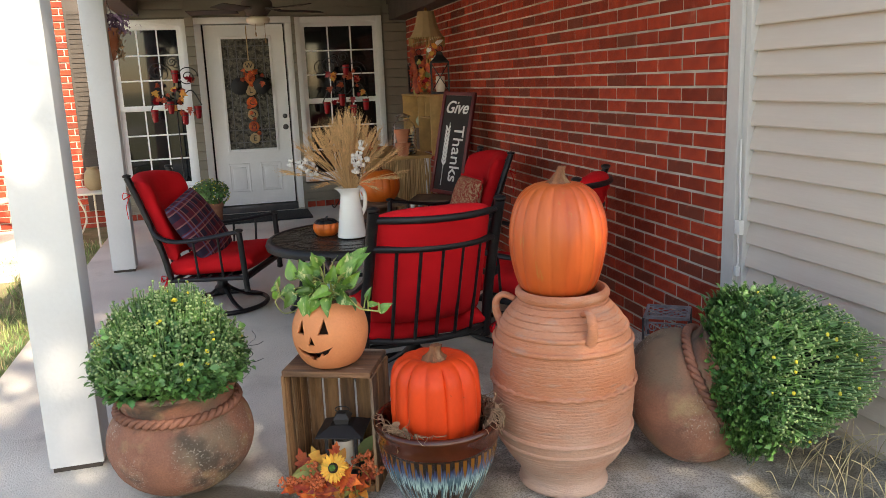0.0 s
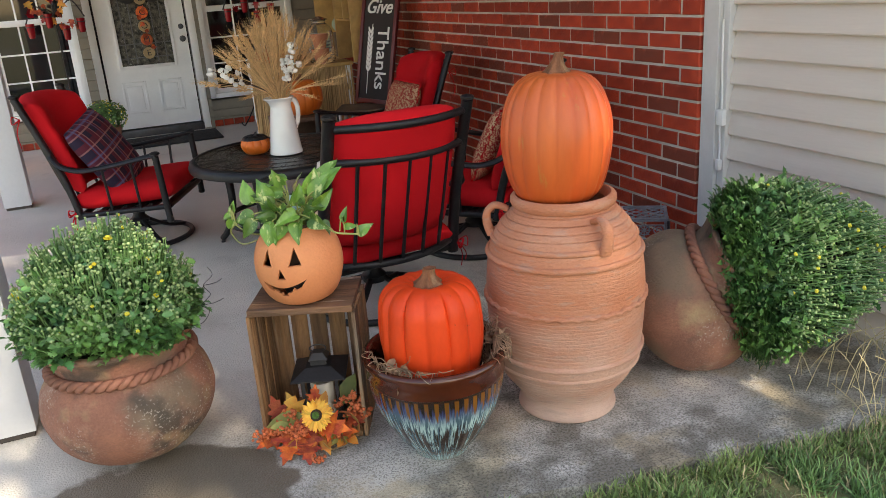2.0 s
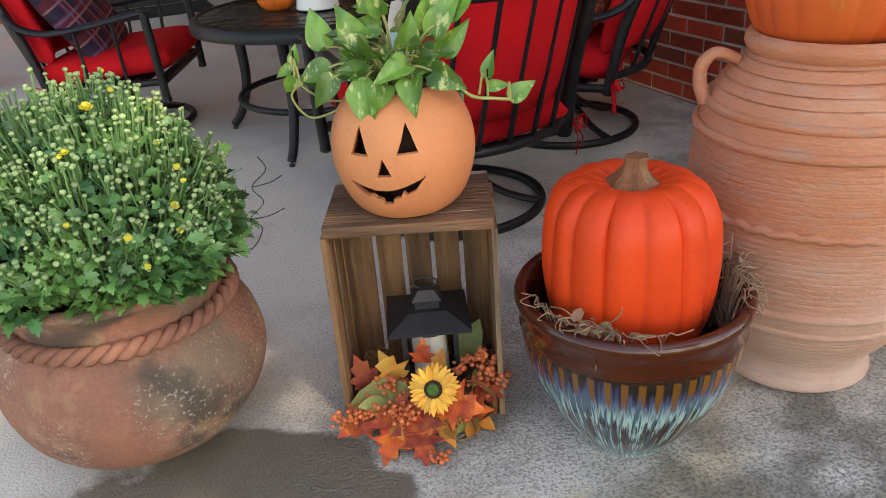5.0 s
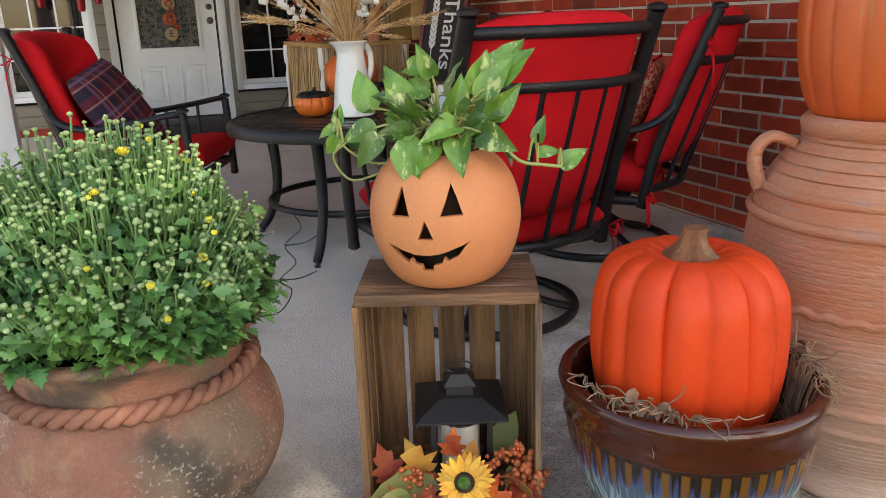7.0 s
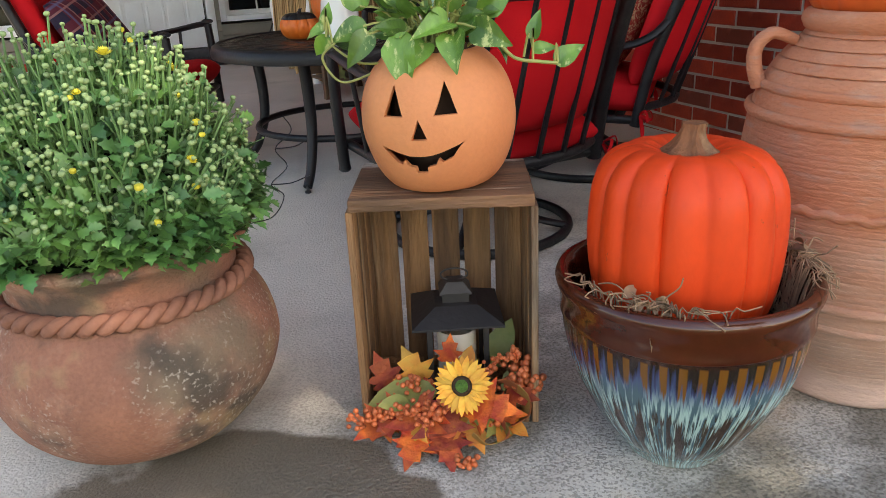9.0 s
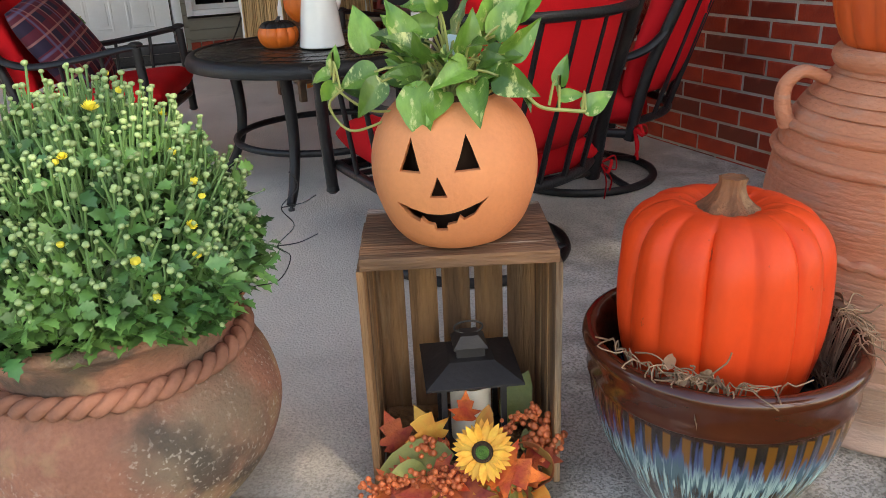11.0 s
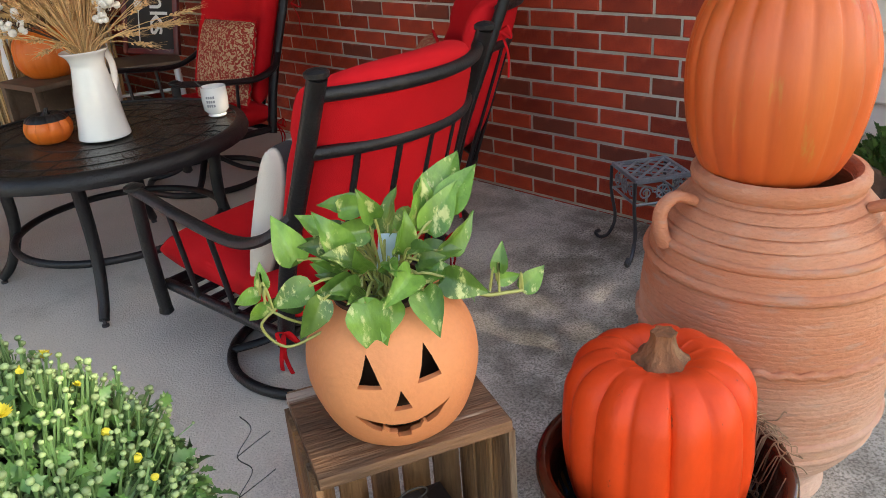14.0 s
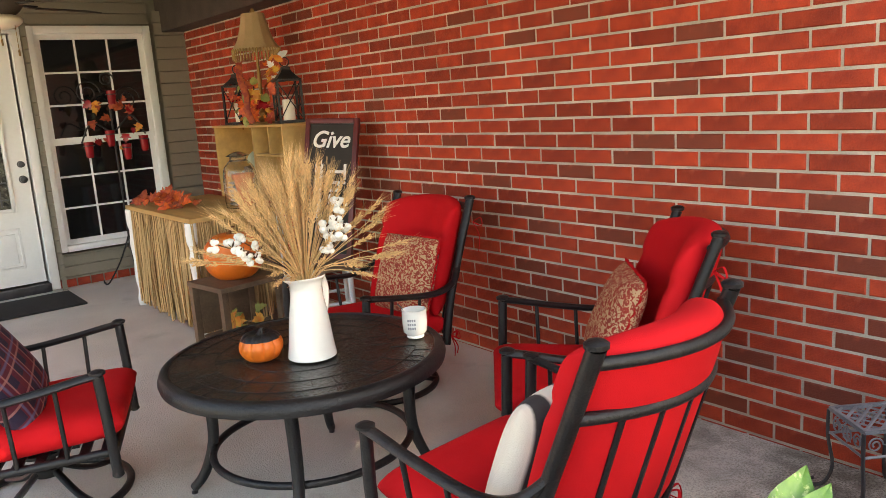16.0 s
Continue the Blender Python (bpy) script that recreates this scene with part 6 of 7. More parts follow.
# ---- back of the porch ----
def console():
    c = thing("console_table", pose(-0.68, -1.85, 0), "long wooden console with white turned legs and a raffia skirt", "console table")
    part("tabletop", box(-0.34, 0.32, -0.64, 0.66, 0.735, 0.765, 0.004), PINE, c, "worn light wooden top")
    leg = profile_spline([(0.030, 0.0), (0.034, 0.05), (0.022, 0.12), (0.034, 0.22), (0.026, 0.35), (0.036, 0.48), (0.024, 0.56), (0.038, 0.62), (0.038, 0.735)], 4)
    for x in (-0.315, 0.28):
        for y in (-0.59, 0.63):
            part("leg", lathe(leg, 16), WHITE, c, "white turned leg", m=pose(x, y, 0))
    rnd = random.Random(4)
    def strand(p, q):
        top = Vector((p, q, 0.733))
        low = top + Vector((rnd.gauss(0, 0.012), rnd.gauss(0, 0.012), -rnd.uniform(0.66, 0.72)))
        return tube(smooth_path([top, top.lerp(low, 0.5) + Vector((rnd.gauss(0, 0.008), rnd.gauss(0, 0.008), 0)), low], 3), [0.004, 0.005, 0.006, 0.006, 0.0065, 0.007, 0.007], 5)
    for k in range(120):
        y = -0.63 + 1.22 * k / 119
        part("raffia_strand", strand(-0.322 + rnd.uniform(-0.012, 0.012), y), RAFFIA, c)
    for k in range(60):
        x = -0.32 + 0.62 * k / 59
        part("raffia_strand", strand(x, -0.628 + rnd.uniform(-0.012, 0.012)), RAFFIA, c)
    part("lining", join(box(-0.305, -0.30, -0.61, 0.60, 0.12, 0.733), box(-0.30, 0.29, -0.612, -0.607, 0.12, 0.733)), RAFFIA, c, smooth=0)
    return c


console()


def shelf_unit():
    s = thing("crate_shelf", pose(-0.22, -2.05, 0.767), "light pine crate shelf standing on the console against the brick", "shelf")
    x0, x1 = -0.17, 0.15
    part("side_panel", box(x0, x1, 0.53, 0.548, 0, 0.515, 0.002), PINE, s)
    part("side_panel", box(x0, x1, -0.57, -0.552, 0, 0.515, 0.002), PINE, s)
    part("divider", box(x0, x1, -0.12, -0.102, 0, 0.515, 0.002), PINE, s)
    part("top_board", box(x0 - 0.005, x1, -0.58, 0.56, 0.515, 0.532, 0.003), PINE, s)
    part("back_panel", box(x1 - 0.012, x1 - 0.002, -0.552, 0.53, 0, 0.515), PINE, s, smooth=0)
    part("shelf_board", box(x0 + 0.01, x1 - 0.013, -0.551, -0.121, 0.32, 0.334, 0.002), PINE, s)
    part("shelf_board", box(x0 + 0.01, x1 - 0.013, -0.101, 0.529, 0.0, 0.014, 0.002), PINE, s)
    part("upright", box(x0 + 0.01, x1 - 0.013, -0.345, -0.330, 0.335, 0.514, 0.002), PINE, s)
    return s


shelf_unit()
ST = 0.767 + 0.533


def x_lantern(m, label):
    l = thing("candle_lantern", m, label, "lantern", "black lanterns on the shelf")
    w, h = 0.085, 0.27
    part("base_plate", box(-w, w, -w, w, 0, 0.018, 0.003), BLACK, l)
    part("top_plate", box(-w, w, -w, w, h, h + 0.014, 0.003), BLACK, l)
    for x in (-1, 1):
        for y in (-1, 1):
            part("corner_post", box(x * w * 0.9 - 0.007, x * w * 0.9 + 0.007, y * w * 0.9 - 0.007, y * w * 0.9 + 0.007, 0.018, h), BLACK, l, smooth=0)
    for k in range(4):
        m2 = Matrix.Rotation(k * math.pi / 2, 4, "Z")
        part("cross_bar", moved(join(rod((-w * 0.85, -w * 0.9, 0.03), (w * 0.85, -w * 0.9, h - 0.01), 0.004, 5), rod((w * 0.85, -w * 0.9, 0.03), (-w * 0.85, -w * 0.9, h - 0.01), 0.004, 5)), m2), BLACK, l)
    part("hood", lathe([(0.11, h + 0.012), (0.055, h + 0.055), (0.04, h + 0.075), (0.04, h + 0.09), (0.01, h + 0.10)], 4), BLACK, l, m=pose(0, 0, 0, 0, 0, 45), smooth=0)
    part("ring_handle", tube([(0.03 * math.cos(a), 0, h + 0.125 + 0.03 * math.sin(a)) for a in [2 * math.pi * i / 20 for i in range(20)]], 0.004, 6, closed=True), BLACK, l)
    part("candle", lathe([(0.001, 0.018), (0.04, 0.018), (0.04, 0.15), (0.036, 0.154), (0.001, 0.148)], 24), CANDLE, l, "cream pillar candle")
    return l


x_lantern(pose(-0.25, -1.70, ST, 0, 0, 20), "black lantern with crossed bars and a cream candle")
x_lantern(pose(-0.25, -2.47, ST, 0, 0, -15), "black lantern with crossed bars and a cream candle")


def shade_lamp():
    l = thing("table_lamp", pose(-0.27, -2.12, ST), "brass table lamp with a flared tan shade and bead fringe", "lamp")
    part("base", lathe(profile_spline([(0.075, 0.0), (0.078, 0.012), (0.05, 0.03), (0.022, 0.05), (0.03, 0.075), (0.014, 0.10)], 4), 24), BRASS, l)
    part("stem", lathe(profile_spline([(0.014, 0.10), (0.011, 0.2), (0.016, 0.3), (0.010, 0.4), (0.010, 0.55)], 4), 14), BRASS, l)
    pts = profile_spline([(0.165, 0.505), (0.125, 0.565), (0.095, 0.66), (0.078, 0.74)], 5)
    part("shade", lathe(pts + [(r - 0.004, z) for r, z in reversed(pts)], 12, cap=False), SHADE, l, "tan fabric shade", smooth=20)
    rnd = random.Random(2)
    for k in range(44):
        a = 2 * math.pi * k / 44
        part("fringe_bead", tube([(0.163 * math.cos(a), 0.163 * math.sin(a), 0.508), (0.163 * math.cos(a), 0.163 * math.sin(a), 0.508 - rnd.uniform(0.06, 0.085))], 0.0045, 5), BRASS, l)
    part("finial", lathe([(0.012, 0.74), (0.018, 0.755), (0.006, 0.775)], 12), BRASS, l)
    return l


shade_lamp()


def leaf_spray(name, m, label, n, spread, mats, size=0.09, seed=1, category="garland"):
    """A loose bunch of artificial maple leaves."""
    rnd = random.Random(seed)
    g = thing(name, m, label, category)
    base = [leaf(MAPLE, 1.0, 0.3, 0.3), leaf(OVAL, 1.0, 0.3, 0.3)]
    for k in range(n):
        p = Vector((rnd.uniform(-1, 1) * spread[0], rnd.uniform(-1, 1) * spread[1], rnd.uniform(0, 1) * spread[2]))
        d = Vector((rnd.gauss(0, 1), rnd.gauss(0, 1), rnd.gauss(0, 0.6)))
        s = size * rnd.uniform(0.7, 1.3)
        part("leaf", moved(base[k % 5 == 4], aim(p, (rnd.gauss(-0.8, 0.5), rnd.gauss(-0.6, 0.5), rnd.uniform(0.1, 1)), s, rnd.uniform(0, 6.28))), mats[k % len(mats)], g)
    return g


leaf_spray("autumn_garland", pose(-0.33, -2.10, ST + 0.02), "orange, gold and red artificial leaf garland among the lanterns", 46, (0.07, 0.30, 0.26), (LEAFY, REDGLASS, LEAFR, LEAFO, LEAFG), 0.085, 6)
leaf_spray("autumn_garland", pose(-0.30, -2.38, ST + 0.26), "gold and white artificial leaf spray above the lantern", 20, (0.06, 0.12, 0.16), (LEAFY, LEAFO, CHALK, LEAFR), 0.08, 16)
leaf_spray("maple_leaf_garland", pose(-0.86, -1.62, 0.775), "rust-orange artificial maple leaves lying on the console", 34, (0.10, 0.34, 0.05), (LEAFR, LEAFR, LEAFO), 0.095, 9)
red_ribbon = tagged(part("orange_ribbon", tube(smooth_path([(-0.40, -2.10, ST + 0.42), (-0.42, -2.14, ST + 0.30), (-0.40, -2.17, ST + 0.20), (-0.42, -2.20, ST + 0.10), (-0.40, -2.22, ST + 0.012)], 6), 0.022, 8, flat=0.2), LEAFR), "bright orange-red cloth ribbon hanging by the lamp", "ribbon")


def jar():
    j = thing("glass_jar", pose(-0.56, -2.27, 0.767), "large clear glass cloche jar with stacked saucers inside", "jar")
    pts = [(0.10, 0.0), (0.108, 0.006), (0.112, 0.05), (0.110, 0.20), (0.10, 0.26), (0.07, 0.30), (0.055, 0.315), (0.055, 0.335), (0.075, 0.34)]
    P = profile_spline(pts, 4)
    part("glass", lathe(P + [(r - 0.004, z + 0.004) for r, z in reversed(P)], 40), CLEAR, j)
    for k in range(6):
        part("saucer", lathe([(0.05, 0.0), (0.085, 0.012), (0.087, 0.015), (0.05, 0.006)], 24), SILVER, j, m=pose(0.005 * (k % 2), 0, 0.012 + 0.028 * k))
    part("lid", lathe([(0.001, 0.37), (0.02, 0.368), (0.06, 0.352), (0.078, 0.342), (0.001, 0.341)], 30), CLEAR, j)
    return j


jar()
gourd = thing("pale_gourd", pose(-0.25, -1.82, 0.783), "pale green ribbed pumpkin on the shelf", "pumpkin")
part("flesh", ribbed(profile_spline([(0.02, 0.01), (0.08, 0.0), (0.13, 0.05), (0.13, 0.11), (0.08, 0.16), (0.02, 0.15)], 4), 12, 0.08, 96, 3), GREENP, gourd, smooth=80)
part("stem", stem_mesh(0.05, 0.018), STEM, gourd, m=pose(0, 0, 0.148))
gourd2 = thing("pale_gourd", pose(-0.27, -2.05, 0.783 + 0.20), "pale green ribbed pumpkin stacked behind the jar", "pumpkin")
part("flesh", ribbed(profile_spline([(0.02, 0.01), (0.07, 0.0), (0.11, 0.04), (0.11, 0.09), (0.07, 0.13), (0.02, 0.12)], 4), 12, 0.08, 96, 3), GREENP, gourd2, smooth=80)
part("stem", stem_mesh(0.04, 0.016), STEM, gourd2, m=pose(0, 0, 0.118))
book = tagged(part("box", box(-0.37, -0.12, -2.16, -1.93, 0.782, 0.98, 0.004), BROWNW), "dark wooden box on the shelf", "box")


def flower_pot(m, label):
    f = thing("flower_pot", m, label, "flower pot", "small stacked flower pots")
    part("body", lathe([(0.045, 0.0), (0.062, 0.085), (0.070, 0.086), (0.073, 0.118), (0.064, 0.118), (0.058, 0.08), (0.04, 0.01)], 28), TERRA, f)
    return f


flower_pot(pose(-0.62, -2.46, 0.767), "plain small terracotta flower pot on the console")
flower_pot(pose(-0.62, -2.46, 0.767 + 0.119), "plain small terracotta flower pot stacked on another")


def side_table():
    t = thing("side_table", pose(-0.945, -2.93, 0, 0, 0, 8), "low brown wooden side table holding a pumpkin", "table")
    part("tabletop", box(-0.21, 0.21, -0.19, 0.19, 0.415, 0.445, 0.004), BROWNW, t)
    for x in (-0.185, 0.185):
        for y in (-0.165, 0.165):
            part("leg", box(x - 0.02, x + 0.02, y - 0.02, y + 0.02, 0, 0.415, 0.003), BROWNW, t)
    part("shelf_board", box(-0.165, 0.165, -0.145, 0.145, 0.10, 0.115, 0.002), BROWNW, t)
    part("back_board", box(-0.164, 0.164, 0.15, 0.16, 0.12, 0.41, 0.002), BROWNW, t)
    return t


side_table()
bp = thing("large_pumpkin", pose(-0.93, -2.90, 0.446), "large round smooth orange pumpkin on the side table", "pumpkin")
part("flesh", ribbed(profile_spline([(0.03, 0.01), (0.10, 0.0), (0.155, 0.06), (0.168, 0.13), (0.155, 0.20), (0.10, 0.25), (0.04, 0.258), (0.015, 0.25)], 4), 16, 0.045, 128, 8), BIGPUMP, bp, smooth=80)
part("stem", stem_mesh(0.05, 0.02), STEM, bp, m=pose(0, 0, 0.248))
leaf_spray("dried_leaf_bunch", pose(-0.95, -2.98, 0.118), "gold and olive artificial leaves on the low shelf", 14, (0.10, 0.10, 0.14), (LEAFY, LEAFG), 0.09, 19, "leaves")


def stool():
    s = thing("stool", pose(-0.50, -3.12, 0, 0, 0, -25), "small white-legged stool with a worn brown seat", "stool")
    part("seat", box(-0.20, 0.20, -0.19, 0.19, 0.445, 0.472, 0.006), BROWNW, s, "worn brown seat")
    for x in (-0.17, 0.17):
        for y in (-0.16, 0.16):
            part("leg", tube([(x * 1.08, y * 1.08, 0), (x, y, 0.445)], 0.017, 10), WHITE, s, "white leg")
    for x in (-0.175, 0.175):
        part("stretcher", rod((x, -0.165, 0.17), (x, 0.165, 0.17), 0.010), WHITE, s)
    for y in (-0.165, 0.165):
        part("stretcher", rod((-0.175, y, 0.25), (0.175, y, 0.25), 0.010), WHITE, s)
    return s


stool()


def text_mesh(body, size, bold=0.0, depth=0.002, shear=0.0):
    cu = bpy.data.curves.new("letters", "FONT")
    cu.body, cu.size, cu.extrude, cu.offset, cu.shear = body, size, depth, bold, shear
    cu.align_x, cu.align_y = "CENTER", "CENTER"
    ob = new("letters", cu)
    bpy.context.view_layer.update()
    me = bpy.data.meshes.new_from_object(ob.evaluated_get(bpy.context.evaluated_depsgraph_get()))
    me.materials.clear()
    bpy.data.objects.remove(ob)
    bpy.data.curves.remove(cu)
    return me


def sign():
    """Leans on the wall; x to the reader's right, z up the board, y into it."""
    right = Vector((0.173, -0.335, 0)).normalized()
    tr = Vector((-0.095, -3.165, 1.31))
    top_mid = tr - right * 0.19
    low_mid = Vector((top_mid.x - 0.21, top_mid.y - 0.03, 0.474))
    up = (top_mid - low_mid).normalized()
    inn = up.cross(right).normalized()
    m = Matrix((right, inn, up)).transposed().to_4x4()
    m.translation = low_mid
    Hh = (top_mid - low_mid).length
    s = thing("chalkboard_sign", m, "tall maroon-framed chalkboard sign reading Give Thanks, leaning on brick", "sign")
    W = 0.19
    part("board", box(-W + 0.02, W - 0.02, -0.006, 0.006, 0.02, Hh - 0.02), SLATE, s, "dark chalkboard panel", smooth=0)
    for a in ((-W, -W + 0.032, 0, Hh), (W - 0.032, W, 0, Hh)):
        part("frame_rail", box(a[0], a[1], -0.016, 0.012, a[2], a[3], 0.004), MAROON, s)
    for a in ((0, 0.032), (Hh - 0.032, Hh)):
        part("frame_rail", box(-W + 0.032, W - 0.032, -0.016, 0.012, a[0], a[1], 0.004), MAROON, s)
    face = Matrix.Rotation(radians(90), 4, "X")
    part("lettering", text_mesh("Give", 0.145, 0.002, shear=0.35), CHALK, s, "white script word Give", m=pose(-0.01, -0.009, Hh - 0.135) @ face)
    part("lettering", text_mesh("Thanks", 0.165, 0.001), CHALK, s, "white word Thanks running down", m=pose(0.055, -0.009, Hh * 0.40) @ face @ Matrix.Rotation(radians(-90), 4, "Z"))
    part("drawn_stem", tube([(-0.075, -0.008, 0.07), (-0.078, -0.008, 0.35), (-0.06, -0.008, Hh - 0.26)], 0.003, 5), CHALK, s, "white drawn wheat stem")
    for k in range(9):
        for sg in (-1, 1):
            z = 0.24 + k * 0.036
            part("drawn_leaf", moved(leaf(PETAL, 0.062, 0, 0), Matrix.Translation((-0.076, -0.0085, z)) @ Matrix.Rotation(sg * radians(-28), 4, "Y") @ Matrix.Rotation(radians(90), 4, "X")), CHALK, s)
    return s


sign()


def candle_stand(m, label, seed):
    """A black iron tripod with scrolled arms, red votive cups and leaf picks."""
    rnd = random.Random(seed)
    s = thing("candle_stand", m, label, "candle stand", "iron votive stands by the door")
    part("pole", rod((0, 0, 0.30), (0, 0, 1.55), 0.008), BLACK, s)
    for k in range(3):
        a = k * 2.094 + 0.4
        part("leg", tube(smooth_path([(0, 0, 0.42), (0.10 * math.cos(a), 0.10 * math.sin(a), 0.20), (0.22 * math.cos(a), 0.22 * math.sin(a), 0.02), (0.26 * math.cos(a), 0.26 * math.sin(a), 0.02), (0.26 * math.cos(a), 0.26 * math.sin(a), 0.045)], 5), 0.007, 6), BLACK, s)
    for k, (x, z, r) in enumerate(((-0.16, 1.62, 0.10), (0.14, 1.56, 0.11), (0.0, 1.72, 0.06))):
        sp = [(x + r * (1 - i / 40) * math.cos(0.35 * i), 0.0, z + r * (1 - i / 40) * math.sin(0.35 * i)) for i in range(30)]
        part("scroll", tube(sp, 0.006, 6), BLACK, s)
    part("scroll_arm", tube(smooth_path([(-0.26, 0, 1.22), (-0.16, 0, 1.38), (0, 0, 1.30), (0.16, 0, 1.42), (0.26, 0, 1.26)], 6), 0.007, 6), BLACK, s)
    for x, y, z in ((-0.22, -0.05, 1.10), (-0.05, -0.08, 1.18), (0.08, -0.04, 1.06), (0.22, -0.06, 1.12), (0.02, -0.02, 1.50)):
        part("votive_cup", lathe([(0.022, 0.0), (0.030, 0.02), (0.036, 0.10), (0.040, 0.13), (0.034, 0.13), (0.025, 0.02)], 16), REDGLASS, s, "red glass votive cup", m=pose(x, y, z))
        part("cup_ring", ring(0.040, z + 0.10, 0.004, 18, 5, x, y), BLACK, s)
    for k in range(20):
        p = Vector((rnd.uniform(-0.22, 0.22), rnd.uniform(-0.10, 0.0), rnd.uniform(1.15, 1.55)))
        part("leaf", moved(leaf(MAPLE, rnd.uniform(0.05, 0.09), 0.3, 0.3), aim(p, (rnd.gauss(0, 0.4), -1, rnd.gauss(0.3, 0.4)), 1, rnd.uniform(0, 6.28))), (LEAFR, LEAFR, LEAFY, REDGLASS)[k % 4], s)
    return s


candle_stand(pose(-2.62, -0.42, 0), "black iron votive stand with red cups and autumn leaves", 3)
candle_stand(pose(-0.80, -0.38, 0), "black iron votive stand with red cups and autumn leaves", 5)


def door_hanging():
    """A vertical string of little pumpkins and lettered discs on the door glass."""
    d = thing("door_hanging", pose(-1.82, -0.045, 0), "hanging string of lettered pumpkin discs reading WELCOME on the door", "door decoration")
    part("ribbon", box(-0.006, 0.006, 0.0, 0.004, 1.72, 2.10), SHADE, d, smooth=0)
    for k, ch in enumerate("WELCOME"):
        z = 1.66 - k * 0.135
        dsc = part("disc", moved(lathe([(0.055, -0.008), (0.060, 0.0), (0.055, 0.008), (0.001, 0.008)], 24), Matrix.Translation((0, 0, z)) @ Matrix.Rotation(radians(90), 4, "X")), (SHADE, LEAFO)[k % 2], d)
        part("letter", text_mesh(ch, 0.085), BLACK, dsc, "dark letter " + ch, m=pose(0, -0.011, z) @ Matrix.Rotation(radians(90), 4, "X"))
    for sx in (-1, 1):
        part("felt_round", moved(lathe([(0.001, -0.014), (0.07, -0.012), (0.095, 0.0), (0.07, 0.012), (0.001, 0.014)], 28), Matrix.Translation((sx * 0.12, -0.004, 1.44)) @ Matrix.Rotation(radians(90), 4, "X")), BLACK, d, "large round black felt disc")
    rnd = random.Random(8)
    for k in range(16):
        p = (rnd.uniform(-0.10, 0.14), -0.03, 1.50 + rnd.uniform(-0.05, 0.12)) if k < 10 else (rnd.uniform(-0.06, 0.06), -0.03, rnd.uniform(0.8, 1.3))
        part("leaf", moved(leaf(MAPLE, rnd.uniform(0.05, 0.08), 0.3, 0.3), aim(p, (rnd.gauss(0, 0.3), -1, 0.2), 1, rnd.uniform(0, 6.28))), (LEAFO, LEAFR)[k % 2], d)
    return d


door_hanging()


def ceiling_fan():
    f = thing("ceiling_fan", pose(-1.77, -1.98, 0), "dark ceiling fan with a frosted globe light, at rest", "ceiling fan")
    part("downrod", rod((0, 0, 2.18), (0, 0, 2.42), 0.014), BEAM, f)
    part("motor", lathe(profile_spline([(0.05, 2.20), (0.12, 2.17), (0.135, 2.12), (0.10, 2.06), (0.06, 2.03)], 4), 32), BEAM, f)
    for k in range(5):
        a = k * 72 + 20
        bl = part("blade", moved(box(0.18, 0.62, -0.065, 0.065, -0.004, 0.004, 0.003), Matrix.Rotation(radians(a), 4, "Z") @ Matrix.Translation((0, 0, 2.085)) @ Matrix.Rotation(radians(11), 4, "X")), BEAM, f)
        part("blade_arm", moved(box(0.09, 0.22, -0.02, 0.02, 0.006, 0.014, 0.002), Matrix.Rotation(radians(a), 4, "Z") @ Matrix.Translation((0, 0, 2.085))), BLACK, bl)
    part("globe", lathe(profile_spline([(0.001, 1.955), (0.05, 1.96), (0.095, 1.985), (0.105, 2.015), (0.07, 2.035)], 4), 32), CANDLE, f, "frosted cream glass globe")
    for x, l in ((0.05, 0.22), (-0.03, 0.16)):
        part("pull_chain", join(rod((x, -0.06, 2.04), (x, -0.06, 2.04 - l), 0.002, 5), moved(lathe([(0.002, 0.02), (0.006, 0.01), (0.005, -0.02)], 8), Matrix.Translation((x, -0.06, 2.04 - l)))), BRASS, f)
    return f


ceiling_fan()


def hanging_basket():
    rnd = random.Random(6)
    b = thing("hanging_basket", pose(-2.965, -2.55, 0), "small hanging terracotta pot with dried purple flowers", "hanging planter")
    part("bowl", lathe(profile_spline([(0.02, 1.66), (0.05, 1.70), (0.085, 1.80), (0.095, 1.90), (0.088, 1.90), (0.04, 1.72)], 4), 28), TERRA, b)
    part("hanger", join(*[rod((0.09 * math.cos(a), 0.09 * math.sin(a), 1.89), (0, 0, 2.222), 0.0025, 5) for a in (0.3, 2.4, 4.5)]), BLACK, b)
    lf = leaf(OVAL, 0.035, 0.3, 0.4)
    tagged(part("flower_mass", scatter(lf, [aim((rnd.gauss(0.06, 0.06), rnd.gauss(0, 0.06), rnd.uniform(1.88, 2.02)), (rnd.gauss(0, 1), rnd.gauss(0, 1), 0.5), rnd.uniform(0.6, 1.2), rnd.uniform(0, 6)) for _ in range(260)]), MAUVE, b, "dried purple blooms"), kind="stuff")
    tagged(part("trailing_stem_mass", scatter(lf, [aim((0.09 + rnd.gauss(0, 0.02), -0.03 + rnd.gauss(0, 0.025), rnd.uniform(1.68, 1.9)), (rnd.gauss(0, 1), rnd.gauss(0, 1), -0.5), rnd.uniform(0.6, 1.1), rnd.uniform(0, 6)) for _ in range(90)]), STRAW, b, "dry brown trailing stems"), kind="stuff")
    return b


hanging_basket()


